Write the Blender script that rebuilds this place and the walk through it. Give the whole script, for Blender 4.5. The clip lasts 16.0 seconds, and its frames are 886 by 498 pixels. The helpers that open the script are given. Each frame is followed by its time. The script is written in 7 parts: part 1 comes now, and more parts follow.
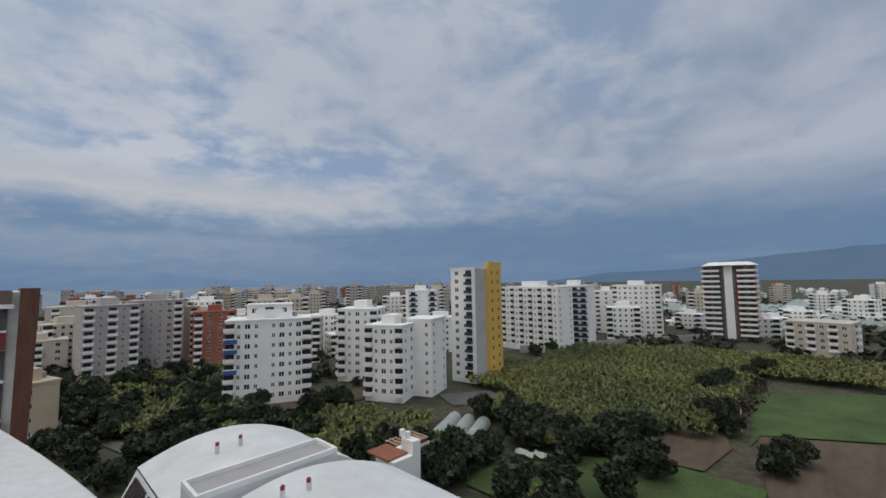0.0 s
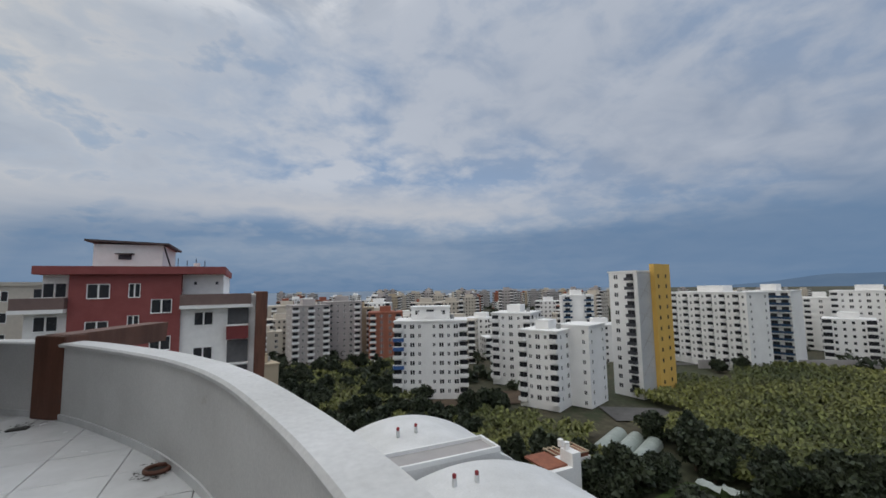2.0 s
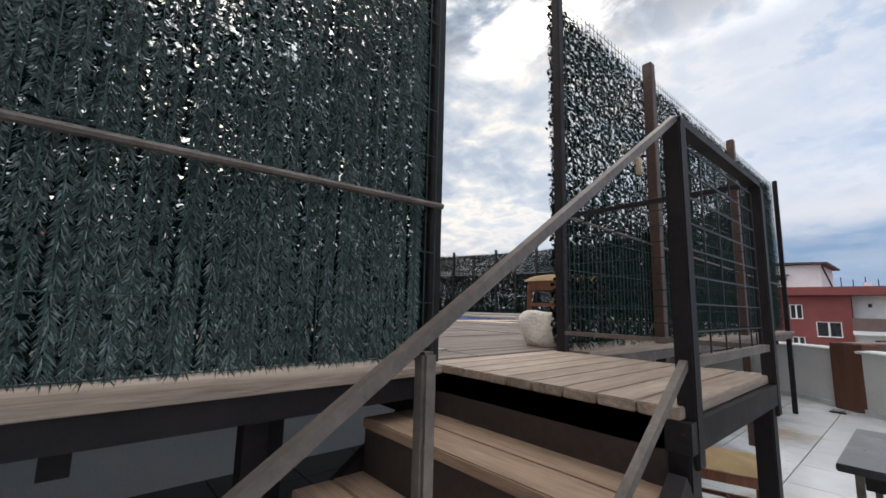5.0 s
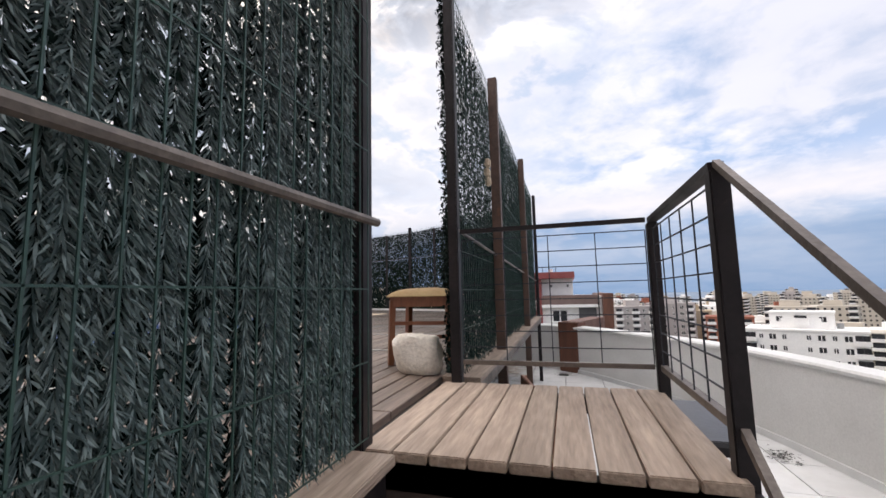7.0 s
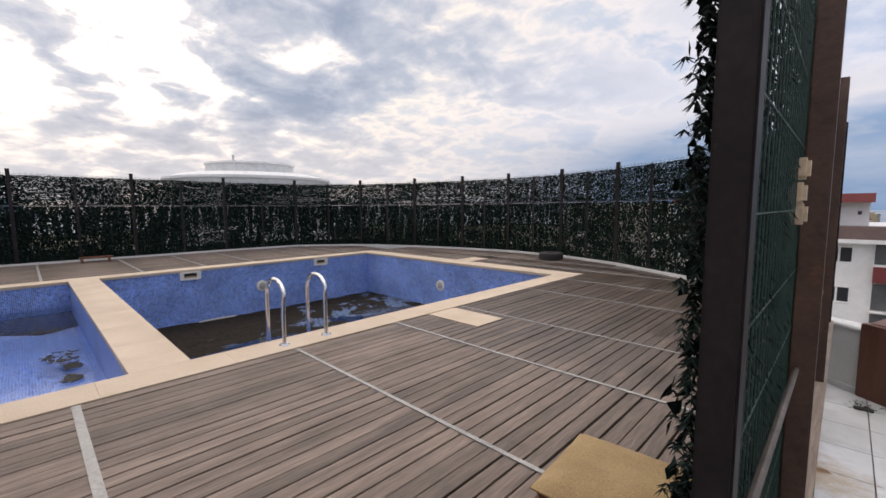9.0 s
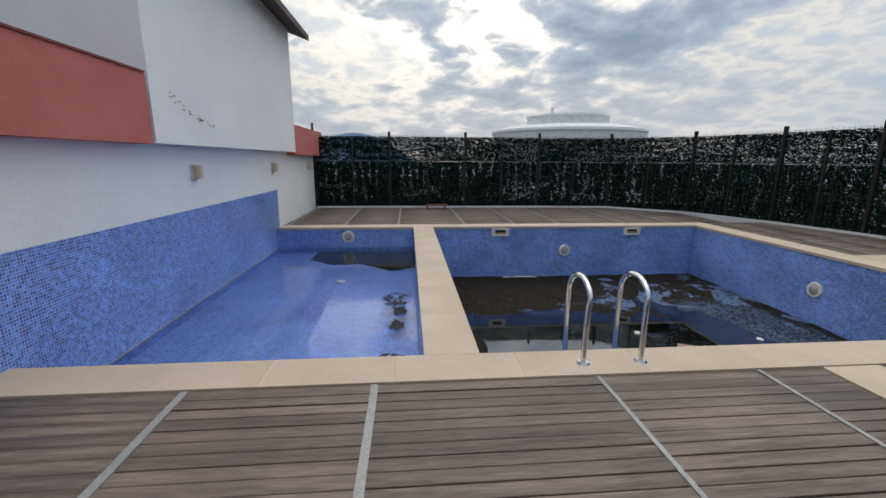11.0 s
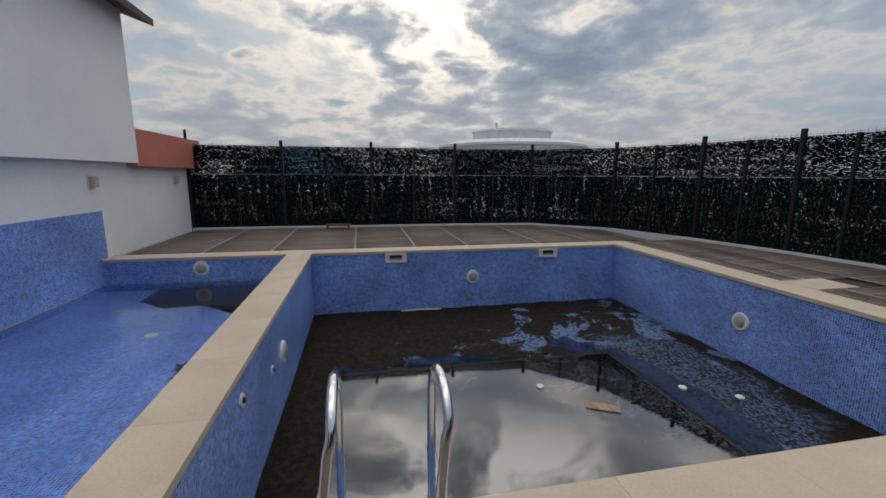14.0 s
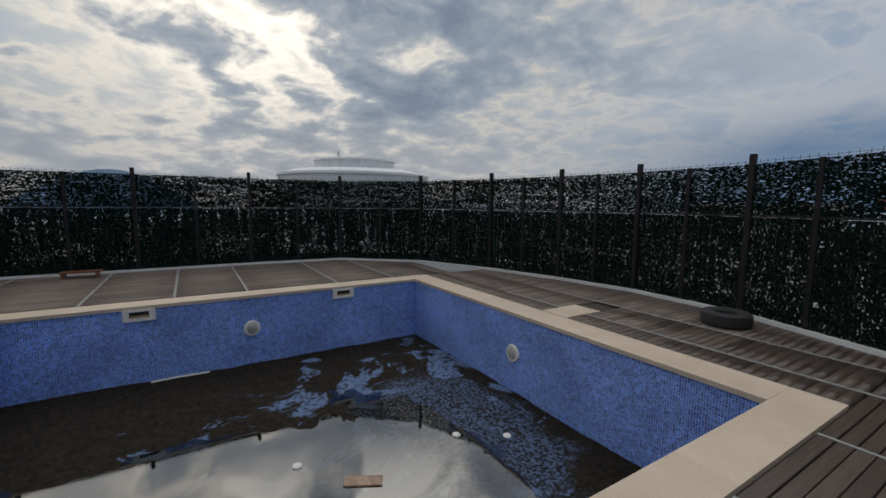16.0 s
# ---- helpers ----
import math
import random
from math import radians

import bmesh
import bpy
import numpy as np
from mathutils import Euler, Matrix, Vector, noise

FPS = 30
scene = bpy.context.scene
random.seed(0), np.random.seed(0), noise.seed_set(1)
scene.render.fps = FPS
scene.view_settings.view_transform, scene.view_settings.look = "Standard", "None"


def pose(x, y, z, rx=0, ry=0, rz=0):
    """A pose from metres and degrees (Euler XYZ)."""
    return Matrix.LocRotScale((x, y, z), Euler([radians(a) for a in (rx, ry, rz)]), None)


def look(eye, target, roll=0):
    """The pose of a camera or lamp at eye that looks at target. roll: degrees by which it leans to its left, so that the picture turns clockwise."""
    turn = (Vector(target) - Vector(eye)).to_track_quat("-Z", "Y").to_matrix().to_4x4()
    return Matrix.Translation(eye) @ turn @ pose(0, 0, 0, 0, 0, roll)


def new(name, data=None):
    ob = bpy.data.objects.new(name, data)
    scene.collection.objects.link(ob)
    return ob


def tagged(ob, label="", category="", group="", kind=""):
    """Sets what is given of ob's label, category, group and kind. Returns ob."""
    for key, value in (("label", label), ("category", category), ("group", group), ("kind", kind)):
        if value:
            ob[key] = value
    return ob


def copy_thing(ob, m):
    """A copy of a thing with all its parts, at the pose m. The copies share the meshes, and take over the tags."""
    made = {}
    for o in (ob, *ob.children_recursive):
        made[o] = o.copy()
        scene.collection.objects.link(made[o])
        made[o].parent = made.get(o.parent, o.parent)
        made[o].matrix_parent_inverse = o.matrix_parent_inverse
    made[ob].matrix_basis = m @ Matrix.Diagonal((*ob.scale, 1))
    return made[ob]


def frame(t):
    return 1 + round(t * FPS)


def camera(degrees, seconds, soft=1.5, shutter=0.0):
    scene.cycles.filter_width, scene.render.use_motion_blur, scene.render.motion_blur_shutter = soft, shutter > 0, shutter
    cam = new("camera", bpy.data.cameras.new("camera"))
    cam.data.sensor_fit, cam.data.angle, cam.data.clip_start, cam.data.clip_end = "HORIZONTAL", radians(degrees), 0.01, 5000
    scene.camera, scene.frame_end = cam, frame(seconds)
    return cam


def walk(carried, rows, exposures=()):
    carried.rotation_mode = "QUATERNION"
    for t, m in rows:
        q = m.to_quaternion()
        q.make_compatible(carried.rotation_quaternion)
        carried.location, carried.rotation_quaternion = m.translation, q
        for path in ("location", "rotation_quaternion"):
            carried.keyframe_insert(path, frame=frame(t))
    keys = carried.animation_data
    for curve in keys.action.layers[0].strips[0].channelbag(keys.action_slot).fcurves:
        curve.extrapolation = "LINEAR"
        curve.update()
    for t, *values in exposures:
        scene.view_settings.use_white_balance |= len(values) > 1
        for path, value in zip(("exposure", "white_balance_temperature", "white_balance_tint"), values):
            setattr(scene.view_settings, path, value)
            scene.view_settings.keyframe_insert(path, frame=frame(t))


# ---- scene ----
cam = camera(94.3, 16.0, soft=1.6)
PATH = [
    (0, (2.871, 1.791, 0.257), (4.313, 3.168, 0.407), -1.0),
    (0.5, (2.86, 1.86, 0.26), (4.214, 3.322, 0.424), -1.0),
    (1, (2.8, 1.9, 0.29), (3.973, 3.511, 0.462), -0.8),
    (1.5, (2.72, 1.82, 0.262), (3.687, 3.56, 0.444), -0.9),
    (2, (2.611, 1.621, 0.315), (3.468, 3.419, 0.498), -1.0),
    (2.5, (2.509, 1.337, 0.342), (2.972, 3.273, 0.539), -0.3),
    (3, (2.323, 0.936, 0.342), (1.971, 2.894, 0.554), 0.7),
    (3.5, (2.027, 0.583, 0.33), (0.96, 2.26, 0.553), 1.1),
    (4, (1.725, 0.208, 0.335), (0.303, 1.594, 0.571), 1.4),
    (4.5, (1.503, -0.143, 0.275), (0.006, 1.154, 0.558), 1.5),
    (4.7, (1.442, -0.233, 0.24), (-0.047, 1.071, 0.528), 1.5),
    (5.3, (1.22, -0.7, 0.22), (-0.3, 0.6, 0.48), 1.0),
    (5.8, (0.95, -0.97, 0.22), (-0.2, 0.7, 0.48), 0.5),
    (6.3, (0.78, -0.78, 0.27), (0.06, 1.08, 0.53), -0.5),
    (6.8, (0.67, -0.55, 0.34), (0.06, 1.335, 0.595), -1.1),
    (7, (0.592, -0.447, 0.424), (0.027, 1.459, 0.641), -1.3),
    (7.5, (0.46, -0.06, 0.615), (-0.064, 1.86, 0.805), -0.9),
    (8, (0.477, 0.3, 0.82), (-0.3, 2.142, 0.867), -0.3),
    (8.5, (0.345, 0.615, 1.096), (-0.76, 2.276, 0.957), 0.2),
    (9, (0.178, 0.849, 1.286), (-1.216, 2.27, 1.088), -0.4),
    (9.5, (-0.056, 1.065, 1.432), (-1.665, 2.212, 1.126), 0.0),
    (10, (-0.355, 1.172, 1.455), (-2.135, 2.015, 1.106), -0.0),
    (12.3, (-1.5, 1.454, 1.465), (-3.404, 1.02, 1.03), 0.0),
    (12.5, (-1.603, 1.54, 1.445), (-3.504, 1.083, 1.026), -0.1),
    (13, (-1.879, 1.756, 1.449), (-3.81, 1.41, 1.057), 0.3),
    (13.5, (-2.049, 2.187, 1.435), (-4.014, 2.185, 1.063), 0.4),
    (14, (-2.218, 2.678, 1.427), (-4.148, 3.062, 1.07), 0.3),
    (14.5, (-2.35, 3.135, 1.416), (-4.211, 3.776, 1.062), 0.1),
    (15, (-2.396, 3.488, 1.504), (-4.197, 4.282, 1.15), 0.2),
    (15.5, (-2.491, 3.74, 1.543), (-4.27, 4.605, 1.247), 0.6),
    (16, (-2.46, 3.997, 1.548), (-4.153, 5.04, 1.329), 0.5),
]
walk(cam, [(t, look(e, g, r)) for t, e, g, r in PATH],
     exposures=[(0, 0.0, 6500, 10), (3.5, 0.0, 6500, 10), (4.0, 0.2, 6500, 10), (4.5, 0.5, 6600, 11), (7.0, 0.97, 7000, 17), (8.0, 0.95, 7400, 24), (8.5, 0.88, 7400, 24),
                (9.0, 0.7, 7000, 18), (9.5, 0.44, 6700, 14), (10.0, 0.38, 6500, 11), (12.5, 0.26, 6500, 10), (13.5, 0.06, 6500, 10), (14.5, -0.1, 6500, 10), (16.0, -0.17, 6500, 10)])

# ---------------------------------------------------------------- sky, sun
SUN_AZ, SUN_EL = 82.0, 29.0          # degrees left of +y, and above the horizon
sd = Vector((-math.sin(radians(SUN_AZ)) * math.cos(radians(SUN_EL)), math.cos(radians(SUN_AZ)) * math.cos(radians(SUN_EL)), math.sin(radians(SUN_EL))))


class Nodes:
    """Short forms for building a node tree."""

    def __init__(self, tree):
        self.t = tree
        tree.nodes.clear()

    def n(self, kind, ins=None):
        nd = self.t.nodes.new(kind)
        for k, v in (ins or {}).items():
            s = nd.inputs[k]
            if isinstance(v, bpy.types.NodeSocket):
                self.t.links.new(v, s)
            else:
                s.default_value = v
        return nd

    def math(self, op, a, b=0.0, clamp=False):
        nd = self.t.nodes.new("ShaderNodeMath")
        nd.operation, nd.use_clamp = op, clamp
        for k, v in ((0, a), (1, b)):
            if isinstance(v, bpy.types.NodeSocket):
                self.t.links.new(v, nd.inputs[k])
            else:
                nd.inputs[k].default_value = v
        return nd.outputs[0]

    def vec(self, op, a, b):
        nd = self.n("ShaderNodeVectorMath", {0: a, 1: b})
        nd.operation = op
        return nd.outputs["Value"] if op == "DOT_PRODUCT" else nd.outputs[0]

    def mix(self, f, a, b, blend="MIX"):
        m = self.t.nodes.new("ShaderNodeMix")
        m.data_type, m.blend_type = "RGBA", blend
        for k, v in ((0, f), (6, a), (7, b)):
            if isinstance(v, bpy.types.NodeSocket):
                self.t.links.new(v, m.inputs[k])
            else:
                m.inputs[k].default_value = v
        return m.outputs[2]

    def ramp(self, f, stops):
        r = self.n("ShaderNodeValToRGB", {0: f})
        e = r.color_ramp.elements
        while len(e) < len(stops):
            e.new(0.5)
        for el, (p, c) in zip(e, stops):
            el.position, el.color = p, (c, c, c, 1) if isinstance(c, (int, float)) else (*c, 1)
        return r.outputs[0]


world = bpy.data.worlds.new("world")
scene.world = world
world.use_nodes = True
W = Nodes(world.node_tree)
tc = W.n("ShaderNodeTexCoord").outputs["Generated"]
sky = W.n("ShaderNodeTexSky")
sky.sky_type, sky.sun_disc, sky.sun_elevation, sky.sun_rotation, sky.dust_density = "NISHITA", False, radians(SUN_EL), radians(-SUN_AZ), 2.0
sep = W.n("ShaderNodeSeparateXYZ", {0: tc})
zc = W.math("ADD", W.math("MAXIMUM", sep.outputs[2], 0.0), 0.24)
flat = W.n("ShaderNodeCombineXYZ", {0: W.math("DIVIDE", sep.outputs[0], zc), 1: W.math("DIVIDE", sep.outputs[1], zc), 2: 0.3}).outputs[0]
big = W.n("ShaderNodeTexNoise", {"Vector": flat, "Scale": 0.75, "Detail": 5.0, "Roughness": 0.45, "Distortion": 0.3}).outputs[0]
puff = W.n("ShaderNodeTexNoise", {"Vector": flat, "Scale": 4.2, "Detail": 6.0, "Roughness": 0.52, "Distortion": 0.35}).outputs[0]
fleck = W.n("ShaderNodeTexNoise", {"Vector": flat, "Scale": 11.0, "Detail": 5.0, "Roughness": 0.6, "Distortion": 0.25}).outputs[0]
strat = W.n("ShaderNodeTexNoise", {"Vector": W.n("ShaderNodeCombineXYZ", {0: W.math("MULTIPLY", sep.outputs[0], 1.1), 1: W.math("MULTIPLY", sep.outputs[1], 1.1), 2: W.math("MULTIPLY", sep.outputs[2], 9.0)}).outputs[0], "Scale": 1.1, "Detail": 6.0}).outputs[0]
sdot = W.vec("DOT_PRODUCT", tc, tuple(sd))
glow = W.ramp(sdot, [(0.1, 0.0), (0.55, 0.55), (0.85, 1.0)])
clear = W.mix(1.0, sky.outputs[0], (0.05, 0.062, 0.085, 1), "MULTIPLY")
clear = W.mix(0.75, clear, (0.3, 0.41, 0.575, 1))
# away from the sun: small pale heaps over blue, thickening to an even grey sheet
heaps = W.ramp(W.math("ADD", W.math("ADD", W.math("MULTIPLY", puff, 0.55), W.math("MULTIPLY", fleck, 0.22)), W.math("MULTIPLY", big, 0.23)), [(0.43, 0.0), (0.5, 0.55), (0.56, 1.0)])
front = W.mix(heaps, clear, (0.5, 0.54, 0.61, 1))
sheet_ = W.mix(W.ramp(W.math("ADD", W.math("MULTIPLY", big, 0.6), W.math("MULTIPLY", puff, 0.4)), [(0.38, 0.0), (0.62, 1.0)]), (0.235, 0.29, 0.385, 1), (0.39, 0.435, 0.515, 1))
front = W.mix(W.ramp(W.math("ADD", W.math("MULTIPLY", big, 0.9), W.math("MULTIPLY", sep.outputs[0], 0.42)), [(0.55, 0.0), (0.84, 0.92)]), front, sheet_)
# towards the sun: grey bodies with shining edges and a mackerel grain
thick = W.math("ADD", W.math("ADD", W.math("MULTIPLY", big, 0.5), W.math("MULTIPLY", puff, 0.4)), W.math("MULTIPLY", fleck, 0.1))
back = W.ramp(thick, [(0.36, (0.34, 0.42, 0.52)), (0.43, (0.44, 0.485, 0.52)), (0.475, (0.64, 0.615, 0.57)), (0.505, (0.46, 0.49, 0.52)), (0.55, (0.31, 0.365, 0.44)), (0.63, (0.21, 0.265, 0.35))])
core = W.ramp(sdot, [(0.86, 0.0), (0.95, 0.35), (0.995, 1.0)])
gap = W.ramp(thick, [(0.42, 0.55), (0.475, 1.0), (0.53, 0.12), (0.6, 0.0)])
back = W.mix(W.math("MULTIPLY", core, gap), back, (1.5, 1.38, 1.2, 1))
col = W.mix(glow, front, back)
# higher up towards the sun the cloud deck breaks into bright and dark heaps
heap = W.n("ShaderNodeTexNoise", {"Vector": flat, "Scale": 3.3, "Detail": 7.0, "Roughness": 0.55, "Distortion": 0.5}).outputs[0]
high = W.math("MULTIPLY", W.ramp(sep.outputs[2], [(0.5, 0.0), (0.6, 1.0)]), glow)
col = W.mix(W.math("MULTIPLY", high, 0.9), col, W.ramp(heap, [(0.42, (0.09, 0.12, 0.17)), (0.475, (0.28, 0.33, 0.4)), (0.515, (0.75, 0.74, 0.71)), (0.57, (1.75, 1.66, 1.52))]))
# low dark stratus near the horizon, thinner towards the sun
low = W.ramp(W.math("ADD", sep.outputs[2], W.math("MULTIPLY", W.math("SUBTRACT", strat, 0.5), 0.1)), [(0.0, 1.0), (0.11, 0.9), (0.23, 0.0)])
low = W.math("MULTIPLY", low, W.math("SUBTRACT", 1.0, W.math("MULTIPLY", W.ramp(sdot, [(0.45, 0.0), (0.8, 1.0)]), 0.55)))
lowcol = W.mix(W.math("MULTIPLY", W.ramp(strat, [(0.5, 0.0), (0.64, 1.0)]), W.ramp(sep.outputs[2], [(0.02, 0.15), (0.2, 0.8)])), (0.115, 0.2, 0.33, 1), (0.33, 0.39, 0.47, 1))
lowcol = W.mix(W.ramp(sdot, [(0.45, 0.0), (0.85, 0.85)]), lowcol, (0.62, 0.58, 0.53, 1))
col = W.mix(W.math("MULTIPLY", low, 0.92), col, lowcol)
# one long pale streak of cloud above the dark band
wave = W.math("ADD", sep.outputs[2], W.math("ADD", W.math("MULTIPLY", W.math("SUBTRACT", strat, 0.5), 0.07), W.math("MULTIPLY", W.math("SUBTRACT", puff, 0.5), 0.05)))
streak = W.math("MULTIPLY", W.ramp(wave, [(0.135, 0.0), (0.185, 1.0), (0.24, 0.0)]), W.ramp(sep.outputs[0], [(-0.3, 1.0), (0.5, 0.8), (0.75, 0.0)]))
col = W.mix(W.math("MULTIPLY", streak, W.math("SUBTRACT", 1.0, glow)), col, (0.5, 0.515, 0.55, 1))
# an overcast sky is brightest overhead
zen = W.mix(W.ramp(heap, [(0.42, 0.0), (0.58, 1.0)]), (0.62, 0.7, 0.82, 1), (1.75, 1.78, 1.8, 1))
col = W.mix(W.ramp(sep.outputs[2], [(0.68, 0.0), (0.94, 1.0)]), col, zen)
bg = W.n("ShaderNodeBackground", {0: col, 1: 1.0})
W.n("ShaderNodeOutputWorld", {0: bg.outputs[0]})

sun = new("sun", bpy.data.lights.new("sun", "SUN"))
sun.data.energy, sun.data.angle, sun.data.color = 0.5, radians(160), (1.0, 0.93, 0.82)
sun.matrix_world = look((0, 0, 60), Vector((0, 0, 60)) - sd)

# ---------------------------------------------------------------- materials


def mat(name, col, col2=None, rough=0.6, metal=0.0, scale=2.0, fine=45.0, bump=0.15, rnd=0.0, stretch=(1, 1, 1), vary=0.14, stain=None, spec=0.5, island=0.0, scuff=None, wet=None):
    m = bpy.data.materials.new(name)
    m.use_nodes = True
    N = Nodes(m.node_tree)
    co = N.n("ShaderNodeTexCoord").outputs["Object"]
    info = N.n("ShaderNodeObjectInfo")
    shift = N.vec("MULTIPLY", info.outputs["Location"], (0.37, 0.61, 0.53))
    co = N.vec("ADD", co, shift)
    co = N.n("ShaderNodeMapping", {"Vector": co, "Scale": stretch}).outputs[0]
    a = N.n("ShaderNodeTexNoise", {"Vector": co, "Scale": scale, "Detail": 5.0, "Roughness": 0.6}).outputs[0]
    b = N.n("ShaderNodeTexNoise", {"Vector": co, "Scale": fine, "Detail": 3.0}).outputs[0]
    c2 = col2 or tuple(c * 0.72 for c in col)
    base = N.mix(N.ramp(a, [(0.36, 0.0), (0.68, 1.0)]), (*col, 1), (*c2, 1))
    base = N.mix(1.0, base, N.ramp(b, [(0.3, 1.0 - vary), (0.7, 1.0 + vary)]), "MULTIPLY")
    if rnd:
        base = N.mix(1.0, base, N.ramp(info.outputs["Random"], [(0.0, 1.0 - rnd), (1.0, 1.0 + rnd)]), "MULTIPLY")
    if island:
        gi = N.n("ShaderNodeNewGeometry").outputs["Random Per Island"]
        base = N.mix(1.0, base, N.ramp(gi, [(0.0, 1.0 - island), (1.0, 1.0 + island)]), "MULTIPLY")
    if stain:
        s = N.n("ShaderNodeTexNoise", {"Vector": co, "Scale": stain[1], "Detail": 6.0, "Roughness": 0.7}).outputs[0]
        base = N.mix(N.ramp(s, [(stain[2], 0.0), (stain[2] + 0.1, 0.8)]), base, (*stain[0], 1))
    if scuff:
        s2 = N.n("ShaderNodeTexNoise", {"Vector": co, "Scale": scuff[1], "Detail": 4.0, "Roughness": 0.55}).outputs[0]
        base = N.mix(N.ramp(s2, [(scuff[2], 0.0), (scuff[2] + 0.07, 0.7)]), base, (*scuff[0], 1))
    r = N.math("ADD", N.math("MULTIPLY", a, 0.3), rough - 0.15, True)
    if wet:
        # soaked area with a ragged edge
        pos = N.n("ShaderNodeNewGeometry").outputs["Position"]
        wn = N.n("ShaderNodeTexNoise", {"Vector": pos, "Scale": 1.1, "Detail": 5.0, "Roughness": 0.65}).outputs[0]
        dv = N.n("ShaderNodeVectorMath", {0: N.vec("SUBTRACT", pos, (wet[0], wet[1], 0.0))})
        dv.operation = "LENGTH"
        wf = N.ramp(N.math("ADD", N.math("DIVIDE", dv.outputs["Value"], wet[2]), N.math("MULTIPLY", N.math("SUBTRACT", wn, 0.5), 1.6)), [(0.7, 1.0), (1.0, 0.0)])
        base = N.mix(wf, base, N.mix(1.0, base, (0.5, 0.47, 0.45, 1), "MULTIPLY"))
        r = N.math("SUBTRACT", r, N.math("MULTIPLY", wf, 0.2), True)
    bm_ = N.n("ShaderNodeBump", {"Strength": bump, "Distance": 0.01, "Height": b}).outputs[0]
    p = N.n("ShaderNodeBsdfPrincipled", {"Base Color": base, "Roughness": r, "Metallic": metal, "Normal": bm_, "Specular IOR Level": spec})
    N.n("ShaderNodeOutputMaterial", {0: p.outputs[0]})
    return m


def mosaic_mat():
    m = bpy.data.materials.new("mosaic")
    m.use_nodes = True
    N = Nodes(m.node_tree)
    uv = N.n("ShaderNodeTexCoord").outputs["UV"]
    br = N.n("ShaderNodeTexBrick", {"Vector": uv, "Color1": (0.006, 0.035, 0.27, 1), "Color2": (0.13, 0.33, 0.86, 1), "Mortar": (0.42, 0.5, 0.7, 1), "Scale": 1.0, "Mortar Size": 0.0028, "Mortar Smooth": 0.1, "Bias": 0.1, "Brick Width": 0.025, "Row Height": 0.025})
    br.offset = 0.0
    a = N.n("ShaderNodeTexNoise", {"Vector": uv, "Scale": 1.3, "Detail": 5.0}).outputs[0]
    base = N.mix(1.0, br.outputs[0], N.ramp(a, [(0.3, 0.8), (0.7, 1.15)]), "MULTIPLY")
    g = N.n("ShaderNodeTexNoise", {"Vector": uv, "Scale": 13.0, "Detail": 3.0, "Roughness": 0.7}).outputs[0]
    base = N.mix(1.0, base, N.ramp(g, [(0.38, 0.86), (0.62, 1.12)]), "MULTIPLY")
    d = N.n("ShaderNodeTexNoise", {"Vector": uv, "Scale": 6.0, "Detail": 8.0, "Roughness": 0.75}).outputs[0]
    base = N.mix(N.ramp(d, [(0.62, 0.0), (0.8, 0.3)]), base, (0.28, 0.34, 0.52, 1))
    bp = N.n("ShaderNodeBump", {"Strength": 0.3, "Distance": 0.002, "Height": N.math("SUBTRACT", 1.0, br.outputs[1])}).outputs[0]
    p = N.n("ShaderNodeBsdfPrincipled", {"Base Color": base, "Roughness": 0.28, "Normal": bp})
    N.n("ShaderNodeOutputMaterial", {0: p.outputs[0]})
    return m


